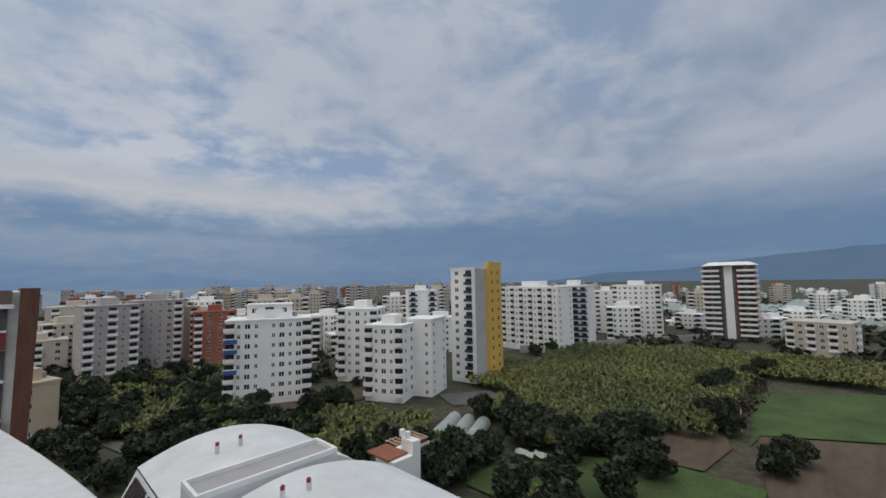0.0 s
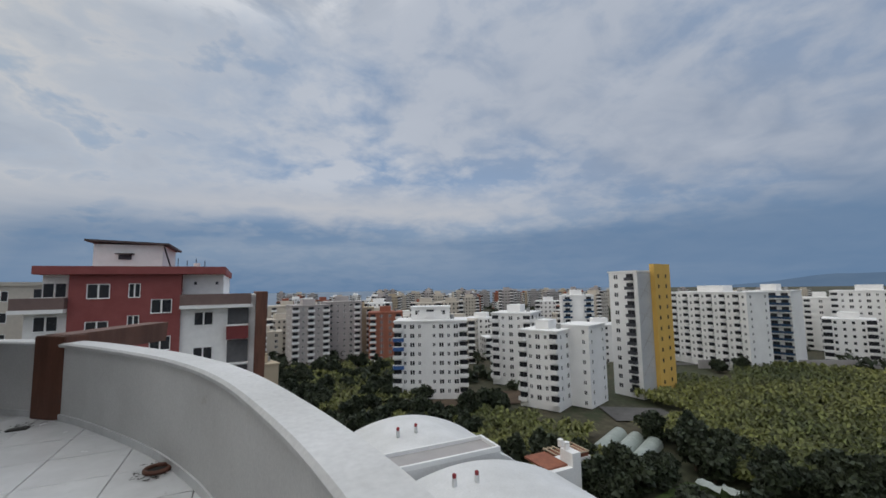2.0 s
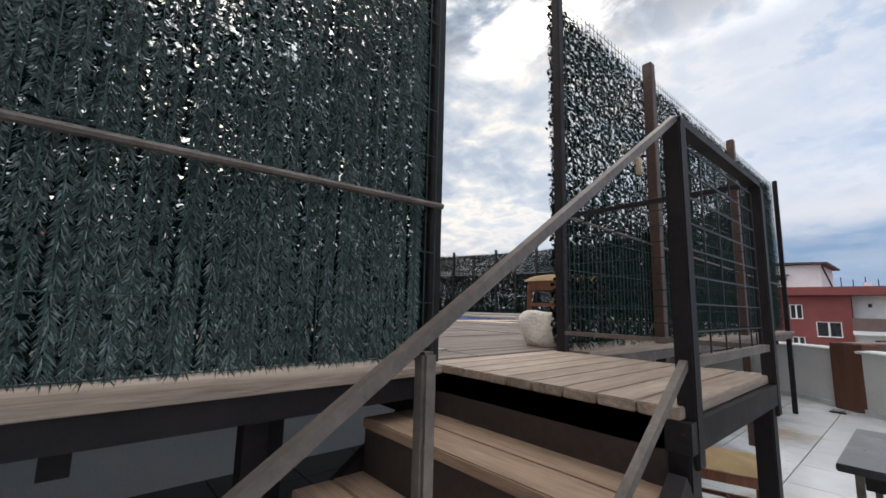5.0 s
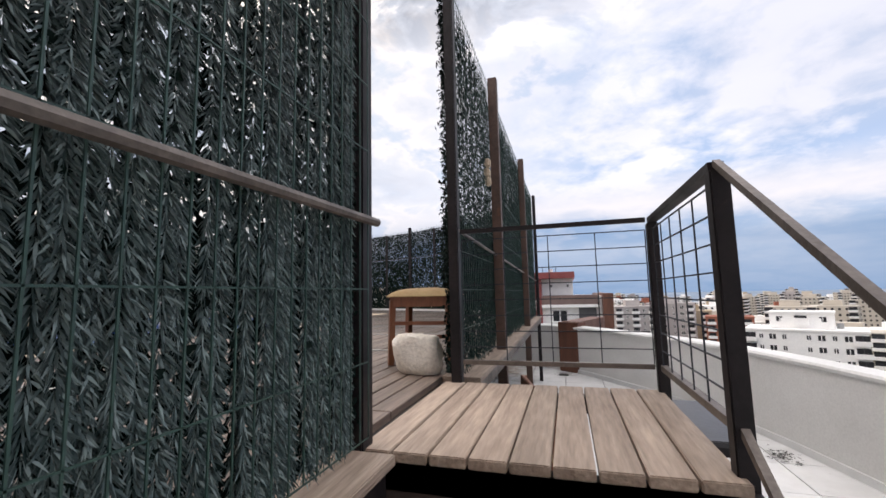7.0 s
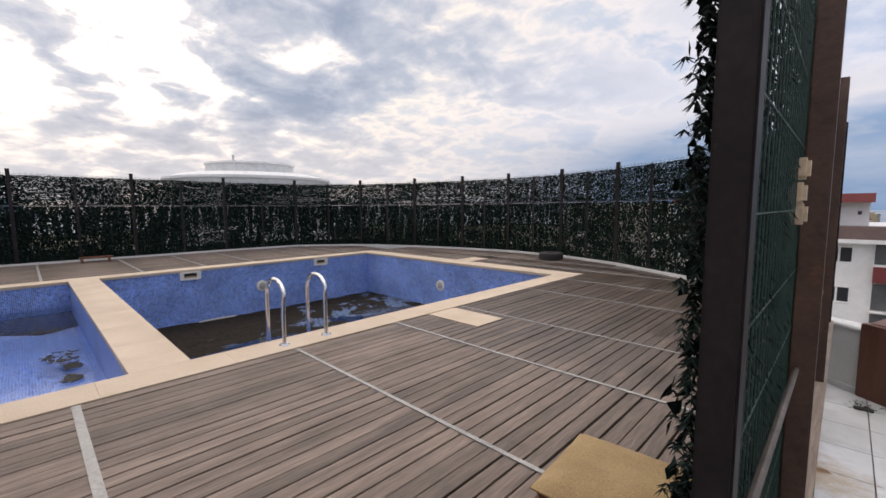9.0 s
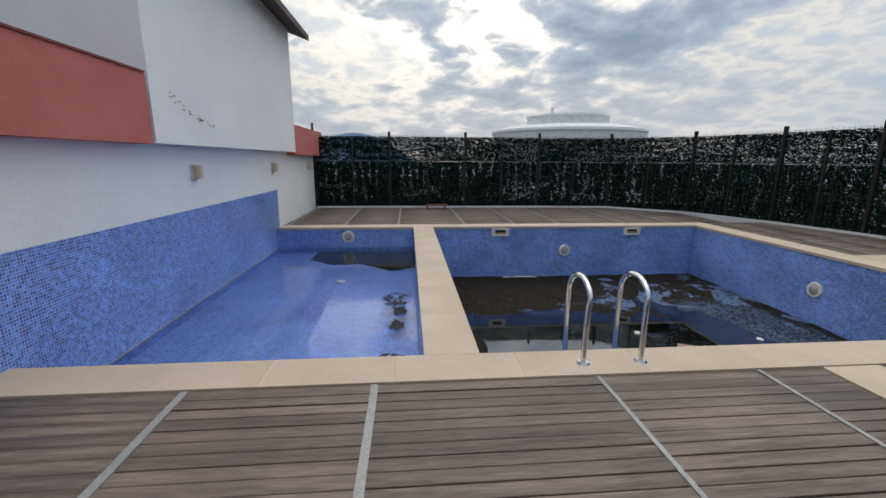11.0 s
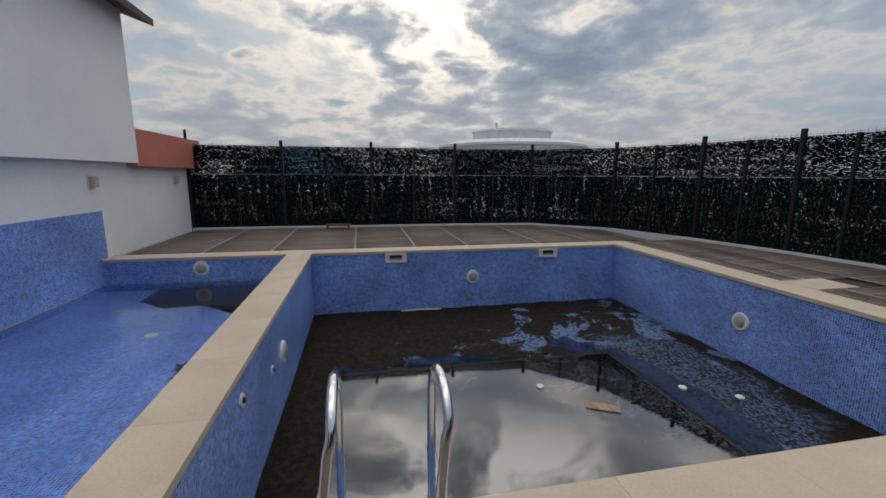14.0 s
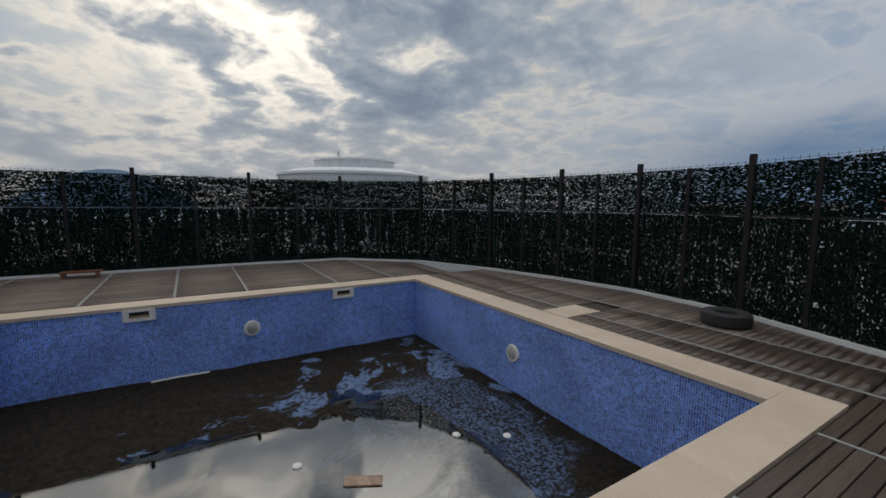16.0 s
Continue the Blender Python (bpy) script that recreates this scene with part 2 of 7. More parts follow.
def floor_mat():
    """Deep end: mosaic under silt, leaves and algae."""
    m = bpy.data.materials.new("silted_mosaic")
    m.use_nodes = True
    N = Nodes(m.node_tree)
    co = N.n("ShaderNodeTexCoord").outputs["Object"]
    a = N.n("ShaderNodeTexNoise", {"Vector": co, "Scale": 0.8, "Detail": 9.0, "Roughness": 0.66, "Distortion": 0.9}).outputs[0]
    b = N.n("ShaderNodeTexNoise", {"Vector": co, "Scale": 14.0, "Detail": 6.0, "Roughness": 0.75}).outputs[0]
    silt = N.mix(N.ramp(b, [(0.35, 0.0), (0.7, 1.0)]), (0.004, 0.0035, 0.003, 1), (0.034, 0.025, 0.015, 1))
    blue = N.mix(N.ramp(b, [(0.5, 0.0), (0.58, 1.0)]), (0.11, 0.16, 0.27, 1), (0.02, 0.021, 0.024, 1))
    # washed clean in one corner, silted elsewhere
    off = N.vec("SUBTRACT", co, (-7.4, 6.2, -1.25))
    rad = N.n("ShaderNodeVectorMath", {0: off})
    rad.operation = "LENGTH"
    clean = N.math("SUBTRACT", 0.11, N.math("MULTIPLY", rad.outputs["Value"], 0.045), False)
    base = N.mix(N.ramp(N.math("ADD", a, clean), [(0.595, 0.0), (0.615, 1.0)]), silt, blue)
    # thin leaf scum with mosaic showing through, along the side wall
    reach = N.n("ShaderNodeVectorMath", {0: N.vec("MULTIPLY", N.vec("SUBTRACT", co, (-6.3, 6.75, -1.25)), (0.5, 0.95, 0.0))})
    reach.operation = "LENGTH"
    e = N.n("ShaderNodeTexNoise", {"Vector": co, "Scale": 24.0, "Detail": 5.0, "Roughness": 0.7}).outputs[0]
    scum = N.mix(N.ramp(e, [(0.49, 0.0), (0.53, 1.0)]), (0.016, 0.016, 0.018, 1), (0.085, 0.12, 0.2, 1))
    base = N.mix(N.ramp(N.math("ADD", reach.outputs["Value"], N.math("MULTIPLY", N.math("SUBTRACT", a, 0.5), 2.2)), [(0.75, 0.85), (0.95, 0.0)]), base, scum)
    p = N.n("ShaderNodeBsdfPrincipled", {"Base Color": base, "Roughness": 0.8, "Specular IOR Level": 0.12})
    N.n("ShaderNodeOutputMaterial", {0: p.outputs[0]})
    return m


def tile_mat():
    """Glossy white floor tiles with soft rust stains where puddles dried."""
    m = bpy.data.materials.new("terrace_tile")
    m.use_nodes = True
    N = Nodes(m.node_tree)
    pos = N.n("ShaderNodeNewGeometry").outputs["Position"]
    rnd = N.n("ShaderNodeObjectInfo").outputs["Random"]
    a = N.n("ShaderNodeTexNoise", {"Vector": pos, "Scale": 1.6, "Detail": 6.0, "Roughness": 0.65}).outputs[0]
    b = N.n("ShaderNodeTexNoise", {"Vector": pos, "Scale": 7.0, "Detail": 6.0, "Roughness": 0.7}).outputs[0]
    base = N.mix(N.ramp(a, [(0.35, 0.0), (0.7, 1.0)]), (0.76, 0.765, 0.76, 1), (0.6, 0.605, 0.6, 1))
    base = N.mix(1.0, base, N.ramp(rnd, [(0.0, 0.95), (1.0, 1.04)]), "MULTIPLY")
    base = N.mix(N.ramp(b, [(0.64, 0.0), (0.78, 0.7)]), base, (0.3, 0.27, 0.23, 1))
    for x, y, r, c in ((-0.9, 7.9, 0.75, (0.42, 0.27, 0.17)), (0.15, 5.7, 0.42, (0.5, 0.36, 0.2)), (0.2, 4.2, 0.3, (0.45, 0.28, 0.12)), (-1.0, 5.6, 0.4, (0.45, 0.34, 0.24)), (0.5, 3.3, 0.25, (0.42, 0.26, 0.12))):
        d = N.n("ShaderNodeVectorMath", {0: N.vec("SUBTRACT", pos, (x, y, -1.1))})
        d.operation = "LENGTH"
        f = N.math("ADD", N.math("DIVIDE", d.outputs["Value"], r), N.math("MULTIPLY", N.math("SUBTRACT", b, 0.5), 2.2))
        base = N.mix(N.ramp(f, [(0.25, 0.75), (1.1, 0.0)]), base, (*c, 1))
    # wet, dirty film spreading from under the deck
    px = N.n("ShaderNodeSeparateXYZ", {0: pos})
    film_ = N.n("ShaderNodeTexNoise", {"Vector": pos, "Scale": 0.9, "Detail": 7.0, "Roughness": 0.62}).outputs[0]
    wetness = N.ramp(N.math("ADD", N.math("MULTIPLY", px.outputs[0], 0.33), film_), [(0.28, 1.0), (0.62, 0.0)])
    dirt = N.n("ShaderNodeTexNoise", {"Vector": pos, "Scale": 2.6, "Detail": 8.0, "Roughness": 0.7}).outputs[0]
    base = N.mix(N.math("MULTIPLY", wetness, N.ramp(dirt, [(0.4, 0.15), (0.62, 0.85)])), base, (0.17, 0.15, 0.12, 1))
    # black grime where the floor never dries
    black = N.ramp(N.math("ADD", N.math("ADD", N.math("MULTIPLY", px.outputs[0], 0.5), N.math("MULTIPLY", px.outputs[1], 0.12)), N.math("MULTIPLY", film_, 0.5)), [(0.25, 0.95), (0.52, 0.0)])
    base = N.mix(black, base, (0.035, 0.032, 0.028, 1))
    rough = N.math("SUBTRACT", N.math("ADD", N.math("MULTIPLY", a, 0.35), 0.04), N.math("MULTIPLY", wetness, 0.12), True)
    p = N.n("ShaderNodeBsdfPrincipled", {"Base Color": base, "Roughness": rough})
    N.n("ShaderNodeOutputMaterial", {0: p.outputs[0]})
    return m


def water_mat(name, tint, ripple, ior, rough=0.015):
    m = bpy.data.materials.new(name)
    m.use_nodes = True
    N = Nodes(m.node_tree)
    co = N.n("ShaderNodeTexCoord").outputs["Object"]
    a = N.n("ShaderNodeTexNoise", {"Vector": co, "Scale": 3.0, "Detail": 2.0}).outputs[0]
    bp = N.n("ShaderNodeBump", {"Strength": ripple, "Distance": 0.01, "Height": a}).outputs[0]
    fr = N.n("ShaderNodeFresnel", {"IOR": ior, "Normal": bp}).outputs[0]
    tr = N.n("ShaderNodeBsdfTransparent", {0: (*tint, 1)})
    gl = N.n("ShaderNodeBsdfGlossy", {0: (0.95, 0.97, 1, 1), "Roughness": rough, "Normal": bp})
    mx = N.n("ShaderNodeMixShader", {0: fr, 1: tr.outputs[0], 2: gl.outputs[0]})
    N.n("ShaderNodeOutputMaterial", {0: mx.outputs[0]})
    return m


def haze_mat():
    """Far hills; the air's haze is painted in as a blue glow."""
    m = bpy.data.materials.new("hill_haze_glow")
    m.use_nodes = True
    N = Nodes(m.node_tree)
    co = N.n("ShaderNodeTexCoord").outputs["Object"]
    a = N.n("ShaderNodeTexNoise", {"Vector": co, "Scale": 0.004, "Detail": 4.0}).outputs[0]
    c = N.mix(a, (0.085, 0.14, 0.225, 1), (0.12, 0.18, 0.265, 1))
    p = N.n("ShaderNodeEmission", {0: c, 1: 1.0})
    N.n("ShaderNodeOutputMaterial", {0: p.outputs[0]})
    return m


def screen_mat(name, c1, c2, gloss):
    m = bpy.data.materials.new(name)
    m.use_nodes = True
    N = Nodes(m.node_tree)
    gi = N.n("ShaderNodeNewGeometry").outputs["Random Per Island"]
    base = N.mix(N.ramp(gi, [(0.0, 0.0), (0.72, 0.33), (1.0, 1.0)]), (*c1, 1), (*c2, 1))
    co = N.n("ShaderNodeTexCoord").outputs["Object"]
    a = N.n("ShaderNodeTexNoise", {"Vector": co, "Scale": 1.7, "Detail": 4.0}).outputs[0]
    base = N.mix(1.0, base, N.ramp(a, [(0.3, 0.65), (0.7, 1.3)]), "MULTIPLY")
    p = N.n("ShaderNodeBsdfPrincipled", {"Base Color": base, "Roughness": gloss, "Specular IOR Level": 0.25 if gloss < 0.6 else 0.04})
    N.n("ShaderNodeOutputMaterial", {0: p.outputs[0]})
    return m


M = dict(
    plaster=mat("white_plaster", (0.85, 0.85, 0.83), (0.79, 0.79, 0.77), 0.85, scale=0.9, fine=60, bump=0.05, vary=0.05, stain=((0.4, 0.38, 0.35), 2.2, 0.68)),
    cap=mat("parapet_paint", (0.72, 0.72, 0.71), (0.6, 0.6, 0.585), 0.75, scale=1.1, fine=35, bump=0.06, vary=0.06, stain=((0.33, 0.31, 0.27), 3.5, 0.66)),
    red=mat("red_paint", (0.28, 0.075, 0.07), (0.24, 0.062, 0.058), 0.8, scale=1.2, fine=40, vary=0.08),
    redwall=mat("red_wall_peeling", (0.54, 0.165, 0.13), (0.47, 0.13, 0.105), 0.8, scale=1.2, fine=40, vary=0.08, stain=((0.62, 0.42, 0.38), 3.0, 0.72)),
    parapet=mat("parapet_render", (0.68, 0.675, 0.66), (0.58, 0.575, 0.56), 0.85, scale=0.8, fine=55, bump=0.06, vary=0.06, stain=((0.36, 0.33, 0.28), 2.4, 0.66)),
    bbrown=mat("render_brown", (0.2, 0.135, 0.12), (0.16, 0.11, 0.1), 0.8, scale=0.4, fine=4, vary=0.06, bump=0.02),
    tile=tile_mat(),
    grout=mat("grout", (0.16, 0.155, 0.15), None, 0.9),
    board=mat("deck_board", (0.185, 0.138, 0.11), (0.1, 0.075, 0.06), 0.56, scale=1.6, fine=9, bump=0.5, rnd=0.3, stretch=(9, 0.8, 9), vary=0.25, stain=((0.06, 0.047, 0.04), 0.7, 0.62), scuff=((0.4, 0.32, 0.25), 1.15, 0.67), wet=(-1.9, 8.0, 4.6)),
    landing=mat("landing_board", (0.4, 0.31, 0.24), (0.26, 0.195, 0.15), 0.65, scale=1.6, fine=9, bump=0.5, rnd=0.16, stretch=(9, 0.8, 9), vary=0.2),
    tread=mat("stair_tread", (0.39, 0.265, 0.18), (0.25, 0.165, 0.11), 0.6, scale=1.6, fine=9, bump=0.45, stretch=(0.8, 9, 9), vary=0.2),
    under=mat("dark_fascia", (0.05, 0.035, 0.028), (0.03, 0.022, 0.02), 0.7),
    strip=mat("joint_strip", (0.36, 0.36, 0.345), (0.27, 0.27, 0.26), 0.5, metal=0.3, scale=5),
    stone=mat("coping_stone", (0.57, 0.465, 0.355), (0.48, 0.385, 0.285), 0.75, scale=1.4, fine=70, bump=0.12, rnd=0.03, vary=0.06, stain=((0.38, 0.3, 0.2), 1.6, 0.68)),
    mosaic=mosaic_mat(), silt=floor_mat(),
    deepwater=water_mat("deep_water", (0.8, 0.82, 0.8), 0.001, 2.7), shallow=water_mat("shallow_water", (0.9, 0.95, 1.0), 0.2, 1.4, 0.09),
    steel=mat("dark_painted_steel", (0.022, 0.018, 0.019), (0.013, 0.011, 0.012), 0.55, metal=0.0, scale=6, fine=70, bump=0.08, stain=((0.1, 0.07, 0.06), 9.0, 0.68), spec=0.22),
    brownsteel=mat("rusty_brown_steel", (0.12, 0.07, 0.05), (0.07, 0.045, 0.035), 0.55, metal=0.2, scale=5, fine=60, stain=((0.2, 0.09, 0.05), 7.0, 0.62)),
    rail=mat("worn_grey_rail", (0.17, 0.14, 0.12), (0.09, 0.075, 0.065), 0.5, metal=0.3, scale=8, fine=80),
    wire=mat("green_wire", (0.03, 0.075, 0.06), (0.02, 0.05, 0.042), 0.5, scale=8),
    darkwire=mat("dark_wire", (0.03, 0.035, 0.045), None, 0.5, metal=0.3),
    chrome=mat("polished_steel", (0.78, 0.78, 0.78), (0.7, 0.7, 0.7), 0.17, metal=1.0, bump=0.01, vary=0.02),
    plastic=mat("ivory_plastic", (0.76, 0.73, 0.66), (0.66, 0.62, 0.54), 0.45, scale=9, vary=0.05),
    lens=mat("cloudy_lens", (0.42, 0.41, 0.37), (0.33, 0.32, 0.29), 0.3, scale=14, vary=0.1),
    # near-black of leaves and slate; in fittings it paints a hollow's shade
    cavity=mat("dark_litter_cavity_shade", (0.03, 0.028, 0.025), None, 0.8),
    rust=mat("corten_brown", (0.15, 0.06, 0.035), (0.1, 0.04, 0.025), 0.6, scale=1.4, fine=30, stretch=(3, 3, 0.6)),
    chairwood=mat("red_brown_wood", (0.2, 0.075, 0.035), (0.13, 0.045, 0.022), 0.42, scale=6, fine=30, stretch=(4, 4, 0.7)),
    cushion=mat("tan_upholstery", (0.36, 0.25, 0.12), (0.28, 0.19, 0.09), 0.85, scale=8, fine=160, bump=0.3),
    tabletop=mat("worn_black_top", (0.012, 0.012, 0.014), (0.03, 0.029, 0.031), 0.3, scale=2.5, fine=40, vary=0.25, spec=0.45, stain=((0.12, 0.11, 0.1), 2.6, 0.6)),
    rock=mat("white_rock", (0.72, 0.68, 0.6), (0.6, 0.55, 0.47), 0.85, scale=7, fine=60, bump=0.6),
    rubber=mat("tyre_rubber", (0.02, 0.02, 0.02), (0.03, 0.03, 0.03), 0.8),
    leaf=screen_mat("artificial_needles", (0.016, 0.036, 0.033), (0.26, 0.335, 0.32), 0.42),
    # same needles as leaf, with the terrace side's shade put into the colour
    leaf_shaded=screen_mat("shaded_needles", (0.004, 0.01, 0.0085), (0.055, 0.08, 0.072), 0.65),
    # near-black: the unlit depth of the backlit screens is put into this colour
    leaf_back=mat("leaf_backing_shaded", (0.004, 0.009, 0.0075), (0.008, 0.015, 0.012), 0.8, scale=3, fine=60, vary=0.3, island=0.35, spec=0.03),
    # green needles darkened in colour, as they look against the bright sky
    leaf_far=screen_mat("backlit_dark_needles", (0.005, 0.011, 0.009), (0.056, 0.077, 0.058), 0.6),
    cream=mat("cream_block", (0.62, 0.5, 0.36), (0.5, 0.4, 0.28), 0.8, scale=20),
    glass=mat("dark_window_glass", (0.035, 0.036, 0.04), (0.02, 0.021, 0.025), 0.25, scale=1.0, bump=0.0, vary=0.05, spec=0.3),
    bwhite=mat("render_white", (0.88, 0.87, 0.85), (0.8, 0.79, 0.77), 0.85, scale=0.15, fine=3, vary=0.04, bump=0.02),
    bgrey=mat("render_grey", (0.4, 0.38, 0.37), (0.33, 0.31, 0.3), 0.85, scale=0.15, fine=3, vary=0.05, bump=0.02),
    btan=mat("render_tan", (0.54, 0.44, 0.31), (0.45, 0.36, 0.25), 0.85, scale=0.15, fine=3, vary=0.05, bump=0.02),
    bbeige=mat("render_beige", (0.6, 0.54, 0.46), (0.5, 0.45, 0.38), 0.85, scale=0.15, fine=3, vary=0.05, bump=0.02),
    bpink=mat("render_grey_pink", (0.47, 0.43, 0.41), (0.4, 0.36, 0.35), 0.85, scale=0.15, fine=3, vary=0.05, bump=0.02),
    bmaroon=mat("maroon_band", (0.2, 0.035, 0.035), (0.15, 0.03, 0.03), 0.7, scale=0.15, fine=3, vary=0.05, bump=0.02),
    # dark tower wall tone; on the loggias it also paints the recess's shade
    bshade=mat("loggia_shade_dark_wall", (0.12, 0.12, 0.125), (0.08, 0.08, 0.085), 0.6, scale=0.4, fine=4, vary=0.1, bump=0.02),
    bred=mat("render_red", (0.36, 0.13, 0.08), (0.28, 0.1, 0.065), 0.85, scale=0.15, fine=3, vary=0.05, bump=0.02),
    byellow=mat("render_yellow", (0.72, 0.45, 0.11), (0.66, 0.41, 0.1), 0.8, scale=0.15, fine=3, vary=0.04, bump=0.02),
    bpanel=mat("grey_panel", (0.5, 0.51, 0.52), (0.44, 0.45, 0.46), 0.6, scale=0.2, fine=2, vary=0.05, bump=0.02),
    bblue=mat("blue_glass", (0.03, 0.07, 0.14), (0.02, 0.05, 0.1), 0.15, vary=0.05, bump=0),
    awning=mat("blue_awning", (0.05, 0.13, 0.34), None, 0.8),
    bdark=mat("dark_band", (0.05, 0.05, 0.06), None, 0.6),
    roofred=mat("clay_roof", (0.3, 0.11, 0.06), (0.22, 0.08, 0.05), 0.85, scale=0.8, fine=6),
    soil=mat("soil_and_scrub", (0.045, 0.05, 0.024), (0.085, 0.068, 0.045), 0.95, scale=0.03, fine=0.6, vary=0.35, bump=0.3, stain=((0.03, 0.045, 0.016), 0.09, 0.52)),
    field=mat("ploughed_field", (0.115, 0.08, 0.052), (0.08, 0.056, 0.037), 0.95, scale=0.1, fine=2, stretch=(1, 4, 1)),
    grass=mat("meadow", (0.062, 0.105, 0.022), (0.042, 0.062, 0.018), 0.95, scale=0.12, fine=2.5, vary=0.25),
    asphalt=mat("asphalt", (0.12, 0.115, 0.11), (0.09, 0.087, 0.083), 0.9, scale=0.2, fine=2),
    banana=mat("banana_leaf", (0.19, 0.195, 0.05), (0.065, 0.085, 0.025), 0.6, scale=0.02, fine=0.4, vary=0.3, island=0.45),
    foliage=mat("dark_foliage", (0.016, 0.026, 0.011), (0.032, 0.042, 0.016), 0.7, scale=0.3, fine=2, vary=0.3, island=0.4),
    scrub=mat("dry_scrub_twigs", (0.075, 0.055, 0.035), (0.045, 0.04, 0.02), 0.9, scale=0.3, fine=2, vary=0.3, island=0.4),
    bark=mat("bark", (0.09, 0.065, 0.045), None, 0.9, scale=3),
    sea=mat("sea", (0.09, 0.15, 0.22), (0.08, 0.135, 0.2), 0.35, scale=0.002, fine=0.02, vary=0.05, bump=0),
    hill=haze_mat(),
    poly=mat("greenhouse_film", (0.38, 0.42, 0.39), (0.28, 0.32, 0.29), 0.4, scale=0.4, fine=3),
    hoop=mat("dark_roof", (0.085, 0.06, 0.055), None, 0.7),
    cowl=mat("red_cowl", (0.3, 0.02, 0.025), (0.22, 0.015, 0.02), 0.35),
    grime=mat("rust_puddle", (0.35, 0.2, 0.08), (0.22, 0.12, 0.06), 0.5, scale=6),
)

# ---------------------------------------------------------------- builders


def box(bm, x0, x1, y0, y1, z0, z1, bevel=0.0):
    vs = [bm.verts.new((x, y, z)) for x in (x0, x1) for y in (y0, y1) for z in (z0, z1)]
    fs = [bm.faces.new([vs[i] for i in q]) for q in ((0, 1, 3, 2), (4, 6, 7, 5), (0, 4, 5, 1), (2, 3, 7, 6), (0, 2, 6, 4), (1, 5, 7, 3))]
    if bevel:
        bmesh.ops.bevel(bm, geom=list({e for f in fs for e in f.edges}), offset=bevel, segments=2, affect="EDGES")
    return bm


def cube(*a, bevel=0.0):
    return box(bmesh.new(), *a, bevel=bevel)


def tube(bm, p, q, r, n=8, r2=None):
    p, q = Vector(p), Vector(q)
    d = (q - p).normalized()
    u = d.orthogonal().normalized()
    v = d.cross(u)
    ra, rb = r, r if r2 is None else r2
    A = [bm.verts.new(p + (u * math.cos(k * math.tau / n) + v * math.sin(k * math.tau / n)) * ra) for k in range(n)]
    B = [bm.verts.new(q + (u * math.cos(k * math.tau / n) + v * math.sin(k * math.tau / n)) * rb) for k in range(n)]
    for k in range(n):
        bm.faces.new((A[k], A[(k + 1) % n], B[(k + 1) % n], B[k]))
    bm.faces.new(A[::-1]), bm.faces.new(B)
    return bm


def beam(bm, p, q, w, h):
    """A square bar from p to q, w across and h high."""
    p, q = Vector(p), Vector(q)
    d = (q - p).normalized()
    s = d.cross(Vector((0, 0, 1)))
    s = s.normalized() if s.length > 1e-4 else Vector((1, 0, 0))
    u = s.cross(d)
    c = [(-w / 2, -h / 2), (w / 2, -h / 2), (w / 2, h / 2), (-w / 2, h / 2)]
    A = [bm.verts.new(p + s * a + u * b) for a, b in c]
    B = [bm.verts.new(q + s * a + u * b) for a, b in c]
    for k in range(4):
        bm.faces.new((A[k], A[(k + 1) % 4], B[(k + 1) % 4], B[k]))
    bm.faces.new(A[::-1]), bm.faces.new(B)
    return bm


def bent(bm, pts, r, n=8):
    """A round tube through points."""
    pts = [Vector(p) for p in pts]
    rings = []
    u = (pts[1] - pts[0]).orthogonal().normalized()
    for i, p in enumerate(pts):
        d = (pts[min(i + 1, len(pts) - 1)] - pts[max(i - 1, 0)]).normalized()
        u = (u - d * u.dot(d)).normalized()
        v = d.cross(u)
        rings.append([bm.verts.new(p + (u * math.cos(k * math.tau / n) + v * math.sin(k * math.tau / n)) * r) for k in range(n)])
    for a, b in zip(rings, rings[1:]):
        for k in range(n):
            bm.faces.new((a[k], a[(k + 1) % n], b[(k + 1) % n], b[k]))
    bm.faces.new(rings[0][::-1]), bm.faces.new(rings[-1])
    return bm


def mesh_of(bm, name, m, smooth=False):
    bmesh.ops.recalc_face_normals(bm, faces=bm.faces)
    me = bpy.data.meshes.new(name)
    bm.to_mesh(me)
    bm.free()
    me.materials.append(m)
    if smooth:
        me.shade_smooth()
        me.set_sharp_from_angle(angle=0.7)
    return me


def array_mesh(name, verts, faces, m):
    """A mesh from numpy arrays; faces all have the same number of corners."""
    verts, faces = np.asarray(verts, dtype=np.float32), np.asarray(faces, dtype=np.int32)
    me = bpy.data.meshes.new(name)
    me.vertices.add(len(verts))
    me.vertices.foreach_set("co", verts.ravel())
    k = faces.shape[1]
    me.loops.add(faces.size)
    me.loops.foreach_set("vertex_index", faces.ravel())
    me.polygons.add(len(faces))
    me.polygons.foreach_set("loop_start", np.arange(0, faces.size, k, dtype=np.int32))
    me.update(calc_edges=True)
    me.validate()
    me.materials.append(m)
    return me


def uv_metres(me):
    uv = me.uv_layers.new(name="UVMap")
    for p in me.polygons:
        n = [abs(c) for c in p.normal]
        a = n.index(max(n))
        i, j = ((1, 2), (0, 2), (0, 1))[a]
        for li in p.loop_indices:
            c = me.vertices[me.loops[li].vertex_index].co
            uv.data[li].uv = (c[i], c[j])
    return me


def thing(name, label, category, at=(0, 0, 0), group="", kind=""):
    e = new(name)
    e.location = at
    e.empty_display_size = 0.1
    return tagged(e, label, category, group, kind)


